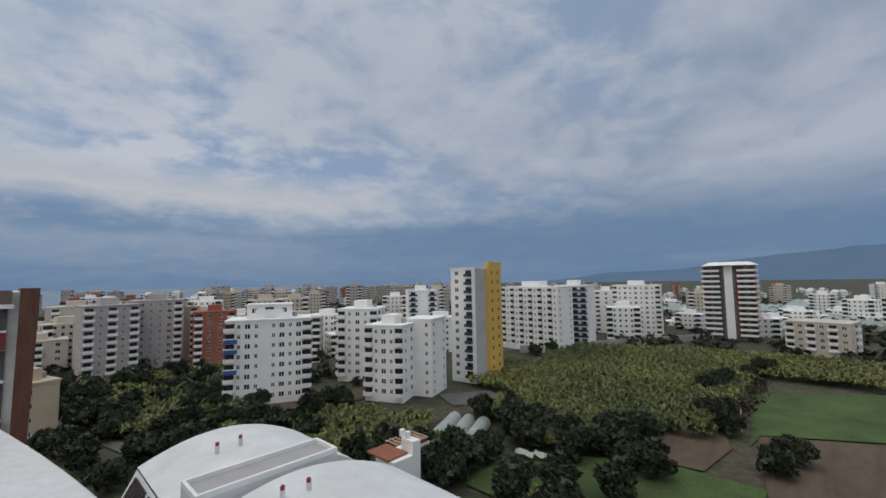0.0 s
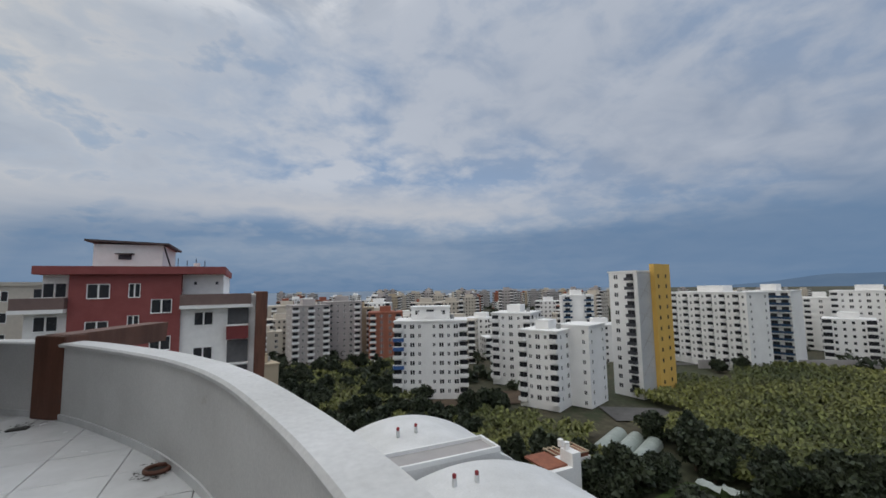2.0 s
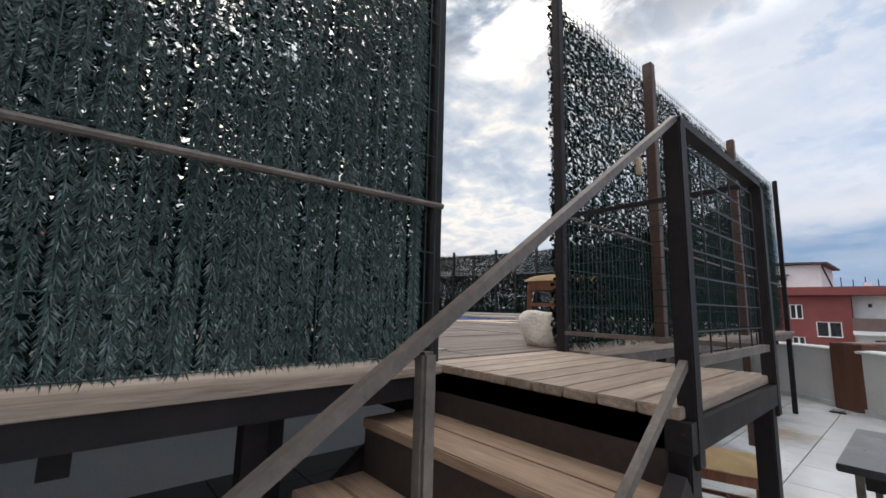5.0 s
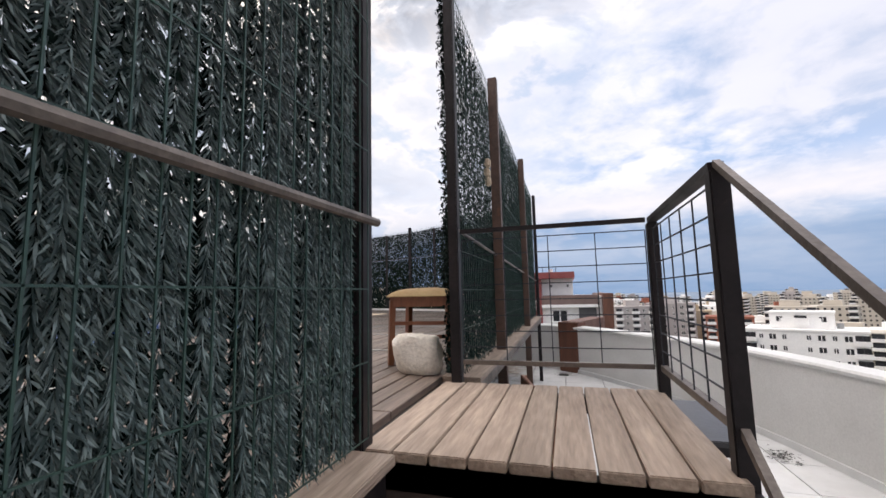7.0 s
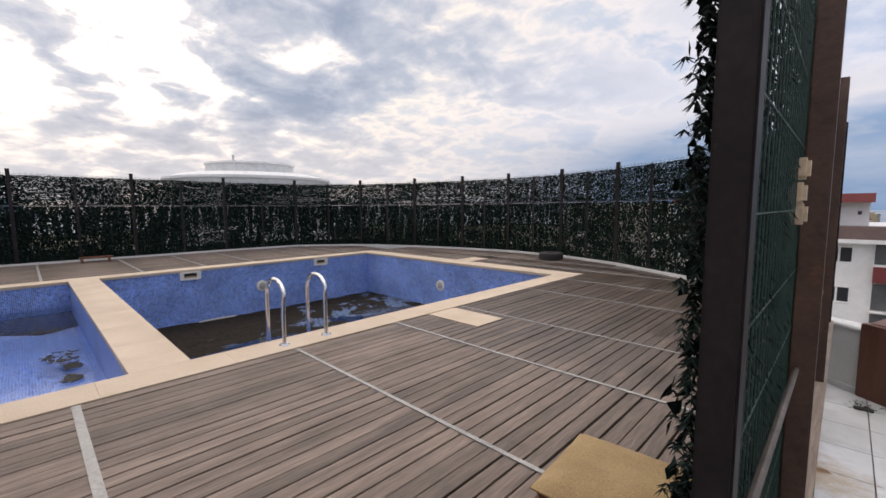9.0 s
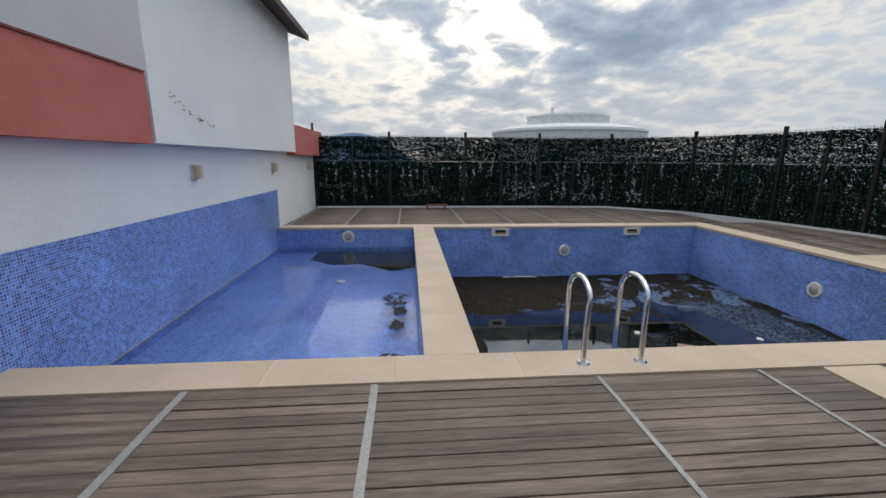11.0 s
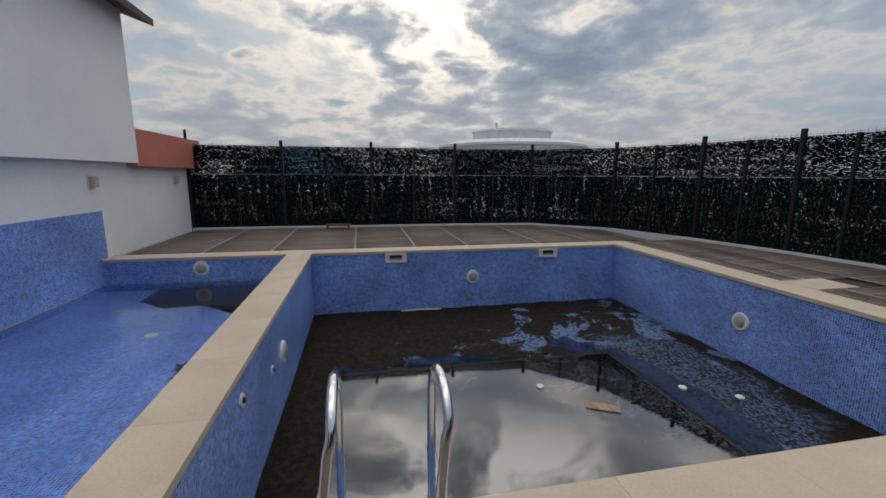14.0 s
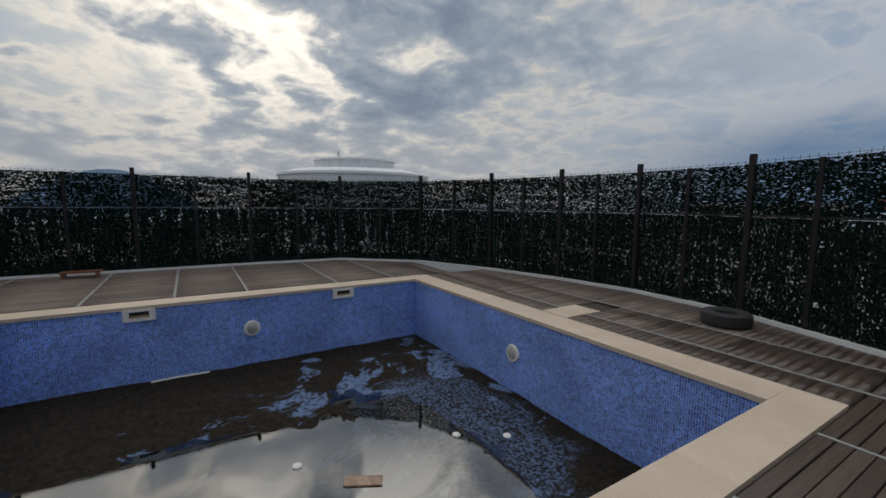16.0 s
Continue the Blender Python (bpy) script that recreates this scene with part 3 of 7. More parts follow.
def part(name, data, m, parent, label="", smooth=False):
    me = data if isinstance(data, bpy.types.Mesh) else mesh_of(data, name, m, smooth)
    ob = new(name, me)
    ob.parent = parent
    if parent.type == "EMPTY":
        ob.matrix_parent_inverse = Matrix.Translation(-Vector(parent.location))
    return tagged(ob, label, kind="stuff" if name in ("needles", "backing", "upper_backing") else "")


def structure(name, data, m, label="", smooth=False):
    me = data if isinstance(data, bpy.types.Mesh) else mesh_of(data, name, m, smooth)
    return tagged(new(name, me), label, kind="structure")


def single(name, data, m, label, category, group="", kind="", smooth=False):
    me = data if isinstance(data, bpy.types.Mesh) else mesh_of(data, name, m, smooth)
    return tagged(new(name, me), label, category, group, kind)


def piece(name, me, parent, loc, rz=0.0):
    ob = new(name, me)
    ob.parent = parent
    ob.location = loc
    ob.rotation_euler = (0, 0, rz)
    return ob


# ================================================================ roof terrace
TER, G0 = -1.11, -36.0
rng = np.random.default_rng(7)


def arc_pts(c, r, a0, a1, n):
    return [(c[0] + r * math.cos(radians(a0 + (a1 - a0) * k / n)), c[1] + r * math.sin(radians(a0 + (a1 - a0) * k / n))) for k in range(n + 1)]


# line of the parapet's inner face, from beside the camera round to the far side
def inner_line():
    pts = [(2.93, 2.1), (2.91, 2.4), (2.86, 2.95), (2.74, 3.65), (2.51, 4.62), (2.23, 5.4), (1.78, 6.28), (0.9, 7.6), (0.2, 8.3), (-1.0, 9.05), (-2.7, 10.25), (-5.0, 11.4), (-8.0, 12.4), (-12.0, 12.6), (-15.5, 11.0)]
    out = []
    for i in range(len(pts) - 1):
        p0, p1, p2, p3 = (Vector(pts[max(0, min(len(pts) - 1, i + k))]) for k in (-1, 0, 1, 2))
        for k in range(6):
            t = k / 6
            out.append(0.5 * (2 * p1 + (p2 - p0) * t + (2 * p0 - 5 * p1 + 4 * p2 - p3) * t * t + (3 * p1 - p0 - 3 * p2 + p3) * t ** 3))
    return out + [Vector(pts[-1])]


def sweep(line, profile):
    """Sweeps a closed profile (offset outward, height) along a plan line."""
    bm = bmesh.new()
    rows = []
    for i, p in enumerate(line):
        d = (line[min(i + 1, len(line) - 1)] - line[max(i - 1, 0)]).normalized()
        nrm = Vector((d.y, -d.x))
        rows.append([bm.verts.new((p.x + nrm.x * o, p.y + nrm.y * o, z)) for o, z in profile])
    k = len(profile)
    for a, b in zip(rows, rows[1:]):
        for j in range(k):
            bm.faces.new((a[j], a[(j + 1) % k], b[(j + 1) % k], b[j]))
    bm.faces.new(rows[0]), bm.faces.new(rows[-1][::-1])
    return bm


line = inner_line()
parapet = structure("wall_parapet", sweep(line, [(0.0, -1.3), (0.0, -0.29), (0.175, -0.29), (0.175, -1.3)]), M["parapet"], "white rendered curved terrace parapet", True)
structure("trim_parapet_cap", sweep(line, [(-0.02, -0.3), (-0.025, -0.272), (-0.008, -0.252), (0.19, -0.247), (0.205, -0.265), (0.2, -0.3)]), M["cap"], "white painted parapet coping", True)
structure("baseboard_parapet", sweep(line, [(-0.012, TER), (-0.012, TER + 0.07), (0.004, TER + 0.075), (0.004, TER)]), M["tile"], "tiled skirting along the parapet", True)
bm = box(bmesh.new(), 3.72, 3.95, -6, 2.1, -1.3, -0.66)
box(bm, 3.25, 3.95, 2.1, 2.3, -1.3, -0.66)
structure("wall_low_kerb", bm, M["plaster"], "low white kerb wall at the terrace edge")
# slab under the terrace, and the storeys of the own building below it
outer = [(3.95, -6.0), (3.95, 2.3), (3.2, 2.35)] + [(p.x + 0.12, p.y + 0.12) for p in line[3:]] + [(-17.5, 4.0), (-17.5, -6.0)]


def prism(plan, z0, z1):
    bm = bmesh.new()
    top = [bm.verts.new((x, y, z1)) for x, y in plan]
    bot = [bm.verts.new((x, y, z0)) for x, y in plan]
    bm.faces.new(top), bm.faces.new(bot[::-1])
    for k in range(len(plan)):
        j = (k + 1) % len(plan)
        bm.faces.new((top[k], bot[k], bot[j], top[j]))
    return bm


structure("wall_own_building", prism(outer, G0, -1.62), M["plaster"], "white storeys of the building below the terrace")
notch = [(3.95, -6.0), (3.95, 2.3), (3.2, 2.35)] + [(p.x + 0.12, p.y + 0.12) for p in line[3:]] + [(-17.5, 8.25), (-3.47, 8.25), (-3.47, -6.0)]
terrace_floor = structure("floor_terrace", prism(notch, -1.619, TER - 0.024), M["grout"], "terrace slab with grout lines")

# corten pillar in the parapet with its sloping fascia
pil = thing("brown_pillar", "rust-brown clad pillar standing in the terrace parapet", "pillar", (0.6, 7.8, TER))
bm = cube(0.34, 0.8, 7.92, 8.18, TER, -0.175, bevel=0.01)
bmesh.ops.rotate(bm, verts=bm.verts, cent=(0.57, 7.92, 0), matrix=Matrix.Rotation(radians(-38), 3, "Z"))
part("cladding", bm, M["rust"], pil)
bm = bmesh.new()
pr = [(0.78, 7.86, -0.4), (0.78, 7.86, -0.165), (1.42, 10.0, -0.2), (1.4, 9.95, -0.5)]
va = [bm.verts.new(p) for p in pr]
vb = [bm.verts.new((p[0] - 0.3, p[1] + 0.22, p[2])) for p in pr]
bm.faces.new(va), bm.faces.new(vb[::-1])
for k in range(4):
    bm.faces.new((va[k], vb[k], vb[(k + 1) % 4], va[(k + 1) % 4]))
part("fascia", bm, M["rust"], pil)

# ---------------------------------------------------------------- pool shell
PX0, PX1, PY0, PYD0, PYD1, PY1 = -3.75, -9.87, -1.59, 1.36, 1.75, 7.9
bm = bmesh.new()
box(bm, PX0, -3.47, PY0, 8.25, TER, -0.05)          # east
box(bm, -10.2, PX1, PY0, 8.25, TER, -0.05)          # west
box(bm, PX1, PX0, PY1, 8.25, TER, -0.05)            # north
box(bm, PX1, PX0, PYD0, PYD1, -1.5, -0.05)          # divider
box(bm, PX1, PX0, PYD1, PY1, -1.6, -1.36)           # under the deep floor
box(bm, PX1, PX0, PY0, PYD0, -1.6, -0.56)
structure("wall_pool_shell", bm, M["plaster"], "white rendered outside of the pool basin")
structure("wall_pump_room", cube(-3.46, -2.3, -1.5, 4.28, TER, -0.16), M["plaster"], "white rendered wall under the deck")


def sheet(corners):
    bm = bmesh.new()
    for q in corners:
        bm.faces.new([bm.verts.new(p) for p in q])
    return bm


t4 = 0.004
q = [
    [(PX0 - t4, PYD1, -1.3), (PX0 - t4, PY1, -1.3), (PX0 - t4, PY1, -0.03), (PX0 - t4, PYD1, -0.03)],
    [(PX1 + t4, PYD1, -1.3), (PX1 + t4, PY1, -1.3), (PX1 + t4, PY1, -0.03), (PX1 + t4, PYD1, -0.03)],
    [(PX0, PY1 - t4, -1.3), (PX1, PY1 - t4, -1.3), (PX1, PY1 - t4, -0.03), (PX0, PY1 - t4, -0.03)],
    [(PX0, PYD1 + t4, -1.3), (PX1, PYD1 + t4, -1.3), (PX1, PYD1 + t4, -0.03), (PX0, PYD1 + t4, -0.03)],
    [(PX0 - t4, PY0, -0.6), (PX0 - t4, PYD0, -0.6), (PX0 - t4, PYD0, -0.03), (PX0 - t4, PY0, -0.03)],
    [(PX1 + t4, PY0, -0.6), (PX1 + t4, PYD0, -0.6), (PX1 + t4, PYD0, -0.03), (PX1 + t4, PY0, -0.03)],
    [(PX0, PYD0 - t4, -0.6), (PX1, PYD0 - t4, -0.6), (PX1, PYD0 - t4, -0.03), (PX0, PYD0 - t4, -0.03)],
    [(PX0, PY0, -0.55), (PX1, PY0, -0.55), (PX1, PYD0, -0.55), (PX0, PYD0, -0.55)],
]
for k, face_ in enumerate(q):
    me = mesh_of(sheet([face_]), "pool_lining", M["mosaic"])
    structure("wall_pool_%d" % (k + 1) if k < 7 else "floor_pool_shallow", uv_metres(me), None, "small blue mosaic tiles lining the pool")
bm = cube(-10.07, -3.25, PY0, PY0 + 0.012, -0.6, 0.8)
structure("wall_mosaic_panel", uv_metres(mesh_of(bm, "panel", M["mosaic"])), None, "blue glass mosaic panel on the wall by the pool")
bm = bmesh.new()
bmesh.ops.create_grid(bm, x_segments=60, y_segments=60, size=0.5)
for v in bm.verts:
    x, y = PX1 + (v.co.x + 0.5) * (PX0 - PX1), PYD1 + (v.co.y + 0.5) * (PY1 - PYD1)
    bank = max(0.0, 1 - (x - PX1) / 3.4, 1 - (PY1 - y) / 1.9, 1 - (y - PYD1) / 0.75)
    v.co = (x, y, -1.255 + 0.085 * min(1.0, bank * 1.5) + 0.03 * noise.noise((x * 0.6, y * 0.6, 3)) + 0.012 * noise.noise((x * 4, y * 4, 1)))
structure("floor_pool_deep", bm, M["silt"], "silted dark floor of the deep pool", True)
structure("water_deep", sheet([[(PX1, PYD1, -1.21), (PX0, PYD1, -1.21), (PX0, PY1, -1.21), (PX1, PY1, -1.21)]]), M["deepwater"], "still shallow dirty water in the deep pool")
structure("water_shallow", sheet([[(PX1, PY0, -0.44), (PX0, PY0, -0.44), (PX0, PYD0, -0.44), (PX1, PYD0, -0.44)]]), M["shallow"], "clear still water in the shallow pool")

# ---------------------------------------------------------------- building wall beside the pool
structure("wall_south", cube(-13.75, 3.95, -1.95, PY0, TER, 1.62), M["plaster"], "white rendered wall beside the pool")
structure("wall_south_red", cube(-5.53, 3.95, -1.95, -1.4, 1.6, 2.29), M["redwall"], "faded red painted parapet above the wall")
structure("wall_south_red_far", cube(-14.2, -11.02, -1.95, -1.4, 1.55, 2.24), M["redwall"], "faded red painted parapet end")
structure("trim_red_cap", cube(-5.52, 3.95, -2.0, -1.385, 2.292, 2.312), M["bmaroon"], "dark red capping on the red parapet")
structure("wall_upper", cube(-11.02, -5.55, -6.0, -1.38, 1.61, 4.5), M["plaster"], "tall white rendered stair tower wall")
structure("wall_upper_back", cube(-5.55, 3.95, -6.0, -2.9, 1.6, 4.3), M["plaster"], "set back white rendered wall")
bm = bmesh.new()
pr = [(-1.0, 4.1), (-1.0, 4.22), (-6.2, 6.1), (-6.2, 5.98)]
va = [bm.verts.new((-11.35, y, z)) for y, z in pr]
vb = [bm.verts.new((-5.3, y, z)) for y, z in pr]
bm.faces.new(va), bm.faces.new(vb[::-1])
for k in range(4):
    bm.faces.new((va[k], vb[k], vb[(k + 1) % 4], va[(k + 1) % 4]))
structure("roof_tower", bm, M["hoop"], "dark sloping roof with a projecting eave")
bm = bmesh.new()
rc = random.Random(9)
for k in range(34):
    u = rc.random()
    x, z = -5.85 - 1.1 * u + rc.uniform(-0.1, 0.1), 2.02 + 0.16 * (1 - u) ** 2 - 0.16 * u + rc.uniform(-0.03, 0.03)
    w, h = rc.uniform(0.006, 0.04), rc.uniform(0.004, 0.012)
    sl = rc.uniform(-0.01, 0.01)
    bm.faces.new([bm.verts.new(q_) for q_ in ((x - w, -1.377, z - h), (x + w * 0.7, -1.377, z - h * 0.6 + sl), (x + w, -1.377, z + h + sl), (x - w * 0.6, -1.377, z + h * 0.5))])
single("paint_chips", bm, M["grime"], "small rusty chips in the white tower wall", "chips", kind="stuff")
pipe = single("roof_pipe", tube(bmesh.new(), (-13.9, -1.6, 2.2), (-13.9, -1.6, 2.5), 0.035), M["steel"], "short dark vent pipe on the red parapet", "pipe")

# ---------------------------------------------------------------- deck
BAT = [-1.45, -0.2, 1.0, 2.53, 3.72, 4.8, 6.4, 7.6]
bm = bmesh.new()
box(bm, -3.4, 0.0, -1.58, 7.0, -0.12, -0.032)
box(bm, -14.4, -10.27, -1.58, 9.0, TER, -0.032)
box(bm, -10.27, -3.4, 8.34, 10.7, -0.16, -0.032)
edge_plan = [(-3.4, 7.0), (0.0, 7.0), (-0.65, 8.1), (-1.75, 9.1), (-3.4, 10.05)]
ea, eb = [bm.verts.new((x, y, -0.032)) for x, y in edge_plan], [bm.verts.new((x, y, -0.12)) for x, y in edge_plan]
bm.faces.new(ea), bm.faces.new(eb[::-1])
for k in range(5):
    bm.faces.new((ea[k], eb[k], eb[(k + 1) % 5], ea[(k + 1) % 5]))
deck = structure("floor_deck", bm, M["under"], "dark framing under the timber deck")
bm = bmesh.new()
for y in (-1.5, -0.45, 0.6, 1.7, 2.74, 3.8, 4.9, 6.0, 7.04):
    box(bm, -3.2, -0.02, y - 0.03, y + 0.03, -0.2, -0.12)
structure("trim_deck_joists", bm, M["steel"], "dark steel joists under the deck")
frame_posts = [(-1.3, 5.23), (-1.47, 6.87), (-1.46, 8.39), (-2.6, 6.2), (-2.9, 9.37), (-4.91, 10.0), (-1.3, 3.2), (-0.05, 0.0), (-0.05, -1.0), (-0.7, 0.3), (-0.05, 0.62)]
for x, y in frame_posts:
    single("deck_post", cube(x - 0.035, x + 0.035, y - 0.035, y + 0.035, TER, -0.121), M["steel"], "dark square steel post under the deck", "post", "posts under the deck")

# joint strips across the deck
for y in BAT[1:]:
    single("joint_strip", cube(-3.38, (-0.4 if y > 7 else -0.05) if y > 2 else -0.3, y - (0.014 if y > 2 else 0.024), y + (0.014 if y > 2 else 0.024), -0.004, 0.004), M["strip"], "pale metal strip across the timber deck", "strip", "deck joint strips")
for y in BAT:
    single("joint_strip", cube(-13.6, -10.28, y - 0.02, y + 0.02, -0.004, 0.004), M["strip"], "pale metal strip across the timber deck", "strip", "deck joint strips")
for y in (8.75, 9.55):
    single("joint_strip", cube(-8.0, -1.5 if y < 9 else -2.6, y - 0.018, y + 0.018, -0.004, 0.004), M["strip"], "pale metal strip across the timber deck", "strip", "deck joint strips")

# ---------------------------------------------------------------- green screens
GRID = 0.05


def strand_points(p0, p1, z0, z1, gap, step, jitter, thin):
    """Points down hanging strands between two plan points. thin(u, z): chance of a point being kept."""
    p0, p1 = np.array(p0, float), np.array(p1, float)
    L = np.linalg.norm(p1 - p0)
    us = np.arange(gap / 2, L, gap)
    zs = np.arange(z0, z1, step)
    U, Z = np.meshgrid(us, zs)
    U, Z = U.ravel() + rng.normal(size=U.size) * jitter, Z.ravel() + rng.uniform(-step, step, U.size)
    keep = rng.random(U.size) < thin(U, Z)
    U, Z = np.clip(U[keep], 0.01, L - 0.01), Z[keep]
    xy = p0 + (p1 - p0) * (U / L)[:, None]
    return np.column_stack([xy, Z])


def soft_noise(u, z, s):
    return np.array([noise.noise((a * s, b * s, 5.0)) for a, b in zip(u, z)])


def wires(p0, p1, z0, z1, dv, dh, r, tips=0.0):
    bm = bmesh.new()
    p0, p1 = Vector((*p0, 0)), Vector((*p1, 0))
    d = p1 - p0
    n = max(2, round(d.length / dv))
    for k in range(n + 1):
        p = p0 + d * (k / n)
        tube(bm, (p.x, p.y, z0), (p.x, p.y, z1 + tips), r, 4)
    m = round((z1 - z0) / dh)
    for k in range(m + 1):
        z = z0 + (z1 - z0) * k / m
        tube(bm, (p0.x, p0.y, z), (p1.x, p1.y, z), r, 4)
    return bm


def post(bm, x, y, z0, z1, w):
    return box(bm, x - w / 2, x + w / 2, y - w / 2, y + w / 2, z0, z1, bevel=0.004)


# added behind the needles to close the screens against the sky
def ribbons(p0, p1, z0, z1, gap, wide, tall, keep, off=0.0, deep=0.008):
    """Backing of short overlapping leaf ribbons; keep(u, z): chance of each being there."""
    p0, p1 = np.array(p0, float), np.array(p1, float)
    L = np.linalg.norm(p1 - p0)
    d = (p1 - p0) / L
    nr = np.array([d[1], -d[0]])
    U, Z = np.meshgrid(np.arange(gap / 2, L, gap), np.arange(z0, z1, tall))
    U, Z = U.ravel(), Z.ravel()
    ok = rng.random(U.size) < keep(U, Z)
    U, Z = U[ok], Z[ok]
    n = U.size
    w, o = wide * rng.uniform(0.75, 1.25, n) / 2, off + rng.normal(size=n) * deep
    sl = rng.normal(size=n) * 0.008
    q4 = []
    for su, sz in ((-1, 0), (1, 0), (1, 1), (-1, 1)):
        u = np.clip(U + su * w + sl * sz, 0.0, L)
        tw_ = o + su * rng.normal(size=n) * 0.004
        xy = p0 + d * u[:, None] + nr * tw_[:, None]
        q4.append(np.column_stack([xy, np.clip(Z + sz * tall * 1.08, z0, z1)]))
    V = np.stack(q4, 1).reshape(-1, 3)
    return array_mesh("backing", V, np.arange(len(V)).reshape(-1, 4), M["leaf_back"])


def fir(P, nrm, along, length, width, each, loose=0.55):
    """Needles in chevrons off hanging strands: outward, sideways and down."""
    out = []
    for _ in range(each):
        n = len(P)
        side = rng.choice([-1.0, 1.0], n)[:, None]
        d = along * side * rng.uniform(0.35, 1.0, (n, 1)) + nrm * rng.normal(size=(n, 1)) * loose + np.array([0, 0, -1]) * rng.uniform(0.35, 1.1, (n, 1))
        d /= np.linalg.norm(d, axis=1)[:, None]
        s_ = np.cross(d, nrm + rng.normal(size=(n, 3)) * 0.4)
        s_ /= np.linalg.norm(s_, axis=1)[:, None]
        Ln = length * rng.uniform(0.6, 1.2, (n, 1))
        out.append(np.stack([P - s_ * width / 2, P + s_ * width / 2, P + d * Ln], 1).reshape(-1, 3))
    return np.concatenate(out)


def garland(p0, p1, z0, z1, gap, step, length, width, nrm, each, thin=None):
    """Hanging fir strands: each a stem with flat drooping needles to both sides and to the front."""
    p0, p1 = np.array((*p0, 0.0)), np.array((*p1, 0.0))
    L = np.linalg.norm(p1 - p0)
    along = (p1 - p0) / L
    us = np.arange(gap / 2, L, gap) + rng.normal(size=len(np.arange(gap / 2, L, gap))) * gap * 0.2
    zs = np.arange(z0, z1, step)
    ph = rng.uniform(0, math.tau, len(us))
    dep = rng.uniform(0.0, 0.02, len(us))
    U, Z = np.meshgrid(us, zs)
    U = (U + 0.007 * np.sin(Z * 4.0 + ph[None, :])).ravel()
    D = np.tile(dep, len(zs))
    Z = Z.ravel() + rng.uniform(-step, step, Z.size)
    if thin is not None:
        ok = rng.random(U.size) < thin(U, Z)
        U, Z, D = U[ok], Z[ok], D[ok]
    U = np.clip(U, 0.005, L - 0.005)
    P = p0 + along * U[:, None] + nrm * D[:, None]
    P[:, 2] = Z
    out = []
    n = len(P)
    for k in range(each):
        side = ((-1.0) ** k) * np.ones((n, 1)) if k < each - 1 else rng.uniform(-0.4, 0.4, (n, 1))
        d = along * side * rng.uniform(0.4, 0.95, (n, 1)) + nrm * rng.uniform(-0.1, 0.55, (n, 1)) + np.array([0, 0, -1.0]) * rng.uniform(0.45, 1.0, (n, 1))
        d /= np.linalg.norm(d, axis=1)[:, None]
        w_ = np.cross(d, nrm + rng.normal(size=(n, 3)) * 0.3)
        w_ /= np.linalg.norm(w_, axis=1)[:, None]
        ln = length * rng.uniform(0.65, 1.2, (n, 1))
        mid = P + d * ln * 0.55
        tip = P + d * ln + np.array([0, 0, -0.14]) * ln
        out.append(np.stack([P, mid - w_ * width / 2, tip, mid + w_ * width / 2], 1).reshape(-1, 3))
    V = np.concatenate(out)
    return V, np.arange(len(V)).reshape(-1, 4)


X1, Y1 = np.array([1.0, 0, 0]), np.array([0, 1.0, 0])


def bare(u, z, k, lim):
    return soft_noise(u, z, k) > lim


# panel beside the stairs
fa = thing("screen_fence", "tall green artificial hedge screen on dark steel posts beside the stairs", "fence", (0, -0.4, 0), "hedge screens")
part("post", post(bmesh.new(), 0.0, 0.652, -0.17, 2.5, 0.065), M["steel"], fa)
part("post", post(bmesh.new(), -0.062, 0.655, 0, 2.5, 0.05), M["steel"], fa)
part("post", post(bmesh.new(), 0.0, -1.5, -0.17, 2.5, 0.07), M["steel"], fa)
part("rail", tube(bmesh.new(), (0.075, -1.5, 0.6), (0.06, 0.66, 0.64), 0.013), M["rail"], fa, "rusted round rail")
part("wire_mesh", wires((0.04, -1.45), (0.04, 0.64), 0.03, 2.3, 0.05, 0.2, 0.0022), M["wire"], fa)
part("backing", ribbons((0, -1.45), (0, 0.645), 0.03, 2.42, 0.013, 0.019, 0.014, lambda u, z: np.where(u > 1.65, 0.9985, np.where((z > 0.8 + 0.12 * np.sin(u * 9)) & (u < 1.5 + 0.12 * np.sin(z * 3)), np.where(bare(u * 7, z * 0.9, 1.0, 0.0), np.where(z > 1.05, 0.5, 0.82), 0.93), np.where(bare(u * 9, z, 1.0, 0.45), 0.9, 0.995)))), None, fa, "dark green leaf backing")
V, F = garland((0.006, -1.45), (0.006, 0.6), 0.04, 2.44, 0.03, 0.005, 0.031, 0.004, X1, 6, lambda u, z: np.where((z > 1.0 + 0.15 * np.sin(u * 9)) & (u < 1.5), 0.55, 1.0))
part("needles", array_mesh("needles", V, F, M["leaf"]), None, fa, "dark green plastic needles")

# panel along the terrace side of the deck
fb = thing("screen_fence", "tall dark green artificial hedge screen above the terrace", "fence", (0, 4.3, 0), "hedge screens")
part("post", post(bmesh.new(), 0.064, 1.535, -0.03, 2.6, 0.05), M["steel"], fb)
for y in (2.742, 4.895, 7.043):
    part("post", post(bmesh.new(), 0.1, y, TER, 2.16, 0.07 if y < 5 else 0.055), M["brownsteel"] if y < 5 else M["steel"], fb)
for y in (3.8, 5.97):
    part("post", post(bmesh.new(), 0.0, y, 0.0, 2.1, 0.04), M["steel"], fb)
part("rail", tube(bmesh.new(), (0.085, 1.53, 0.74), (0.085, 7.04, 0.62), 0.009), M["rail"], fb, "thin round rail")
part("wire_mesh", wires((0.062, 1.52), (0.062, 7.03), 0.03, 2.1, 0.05, 0.2, 0.002, 0.035), M["wire"], fb)
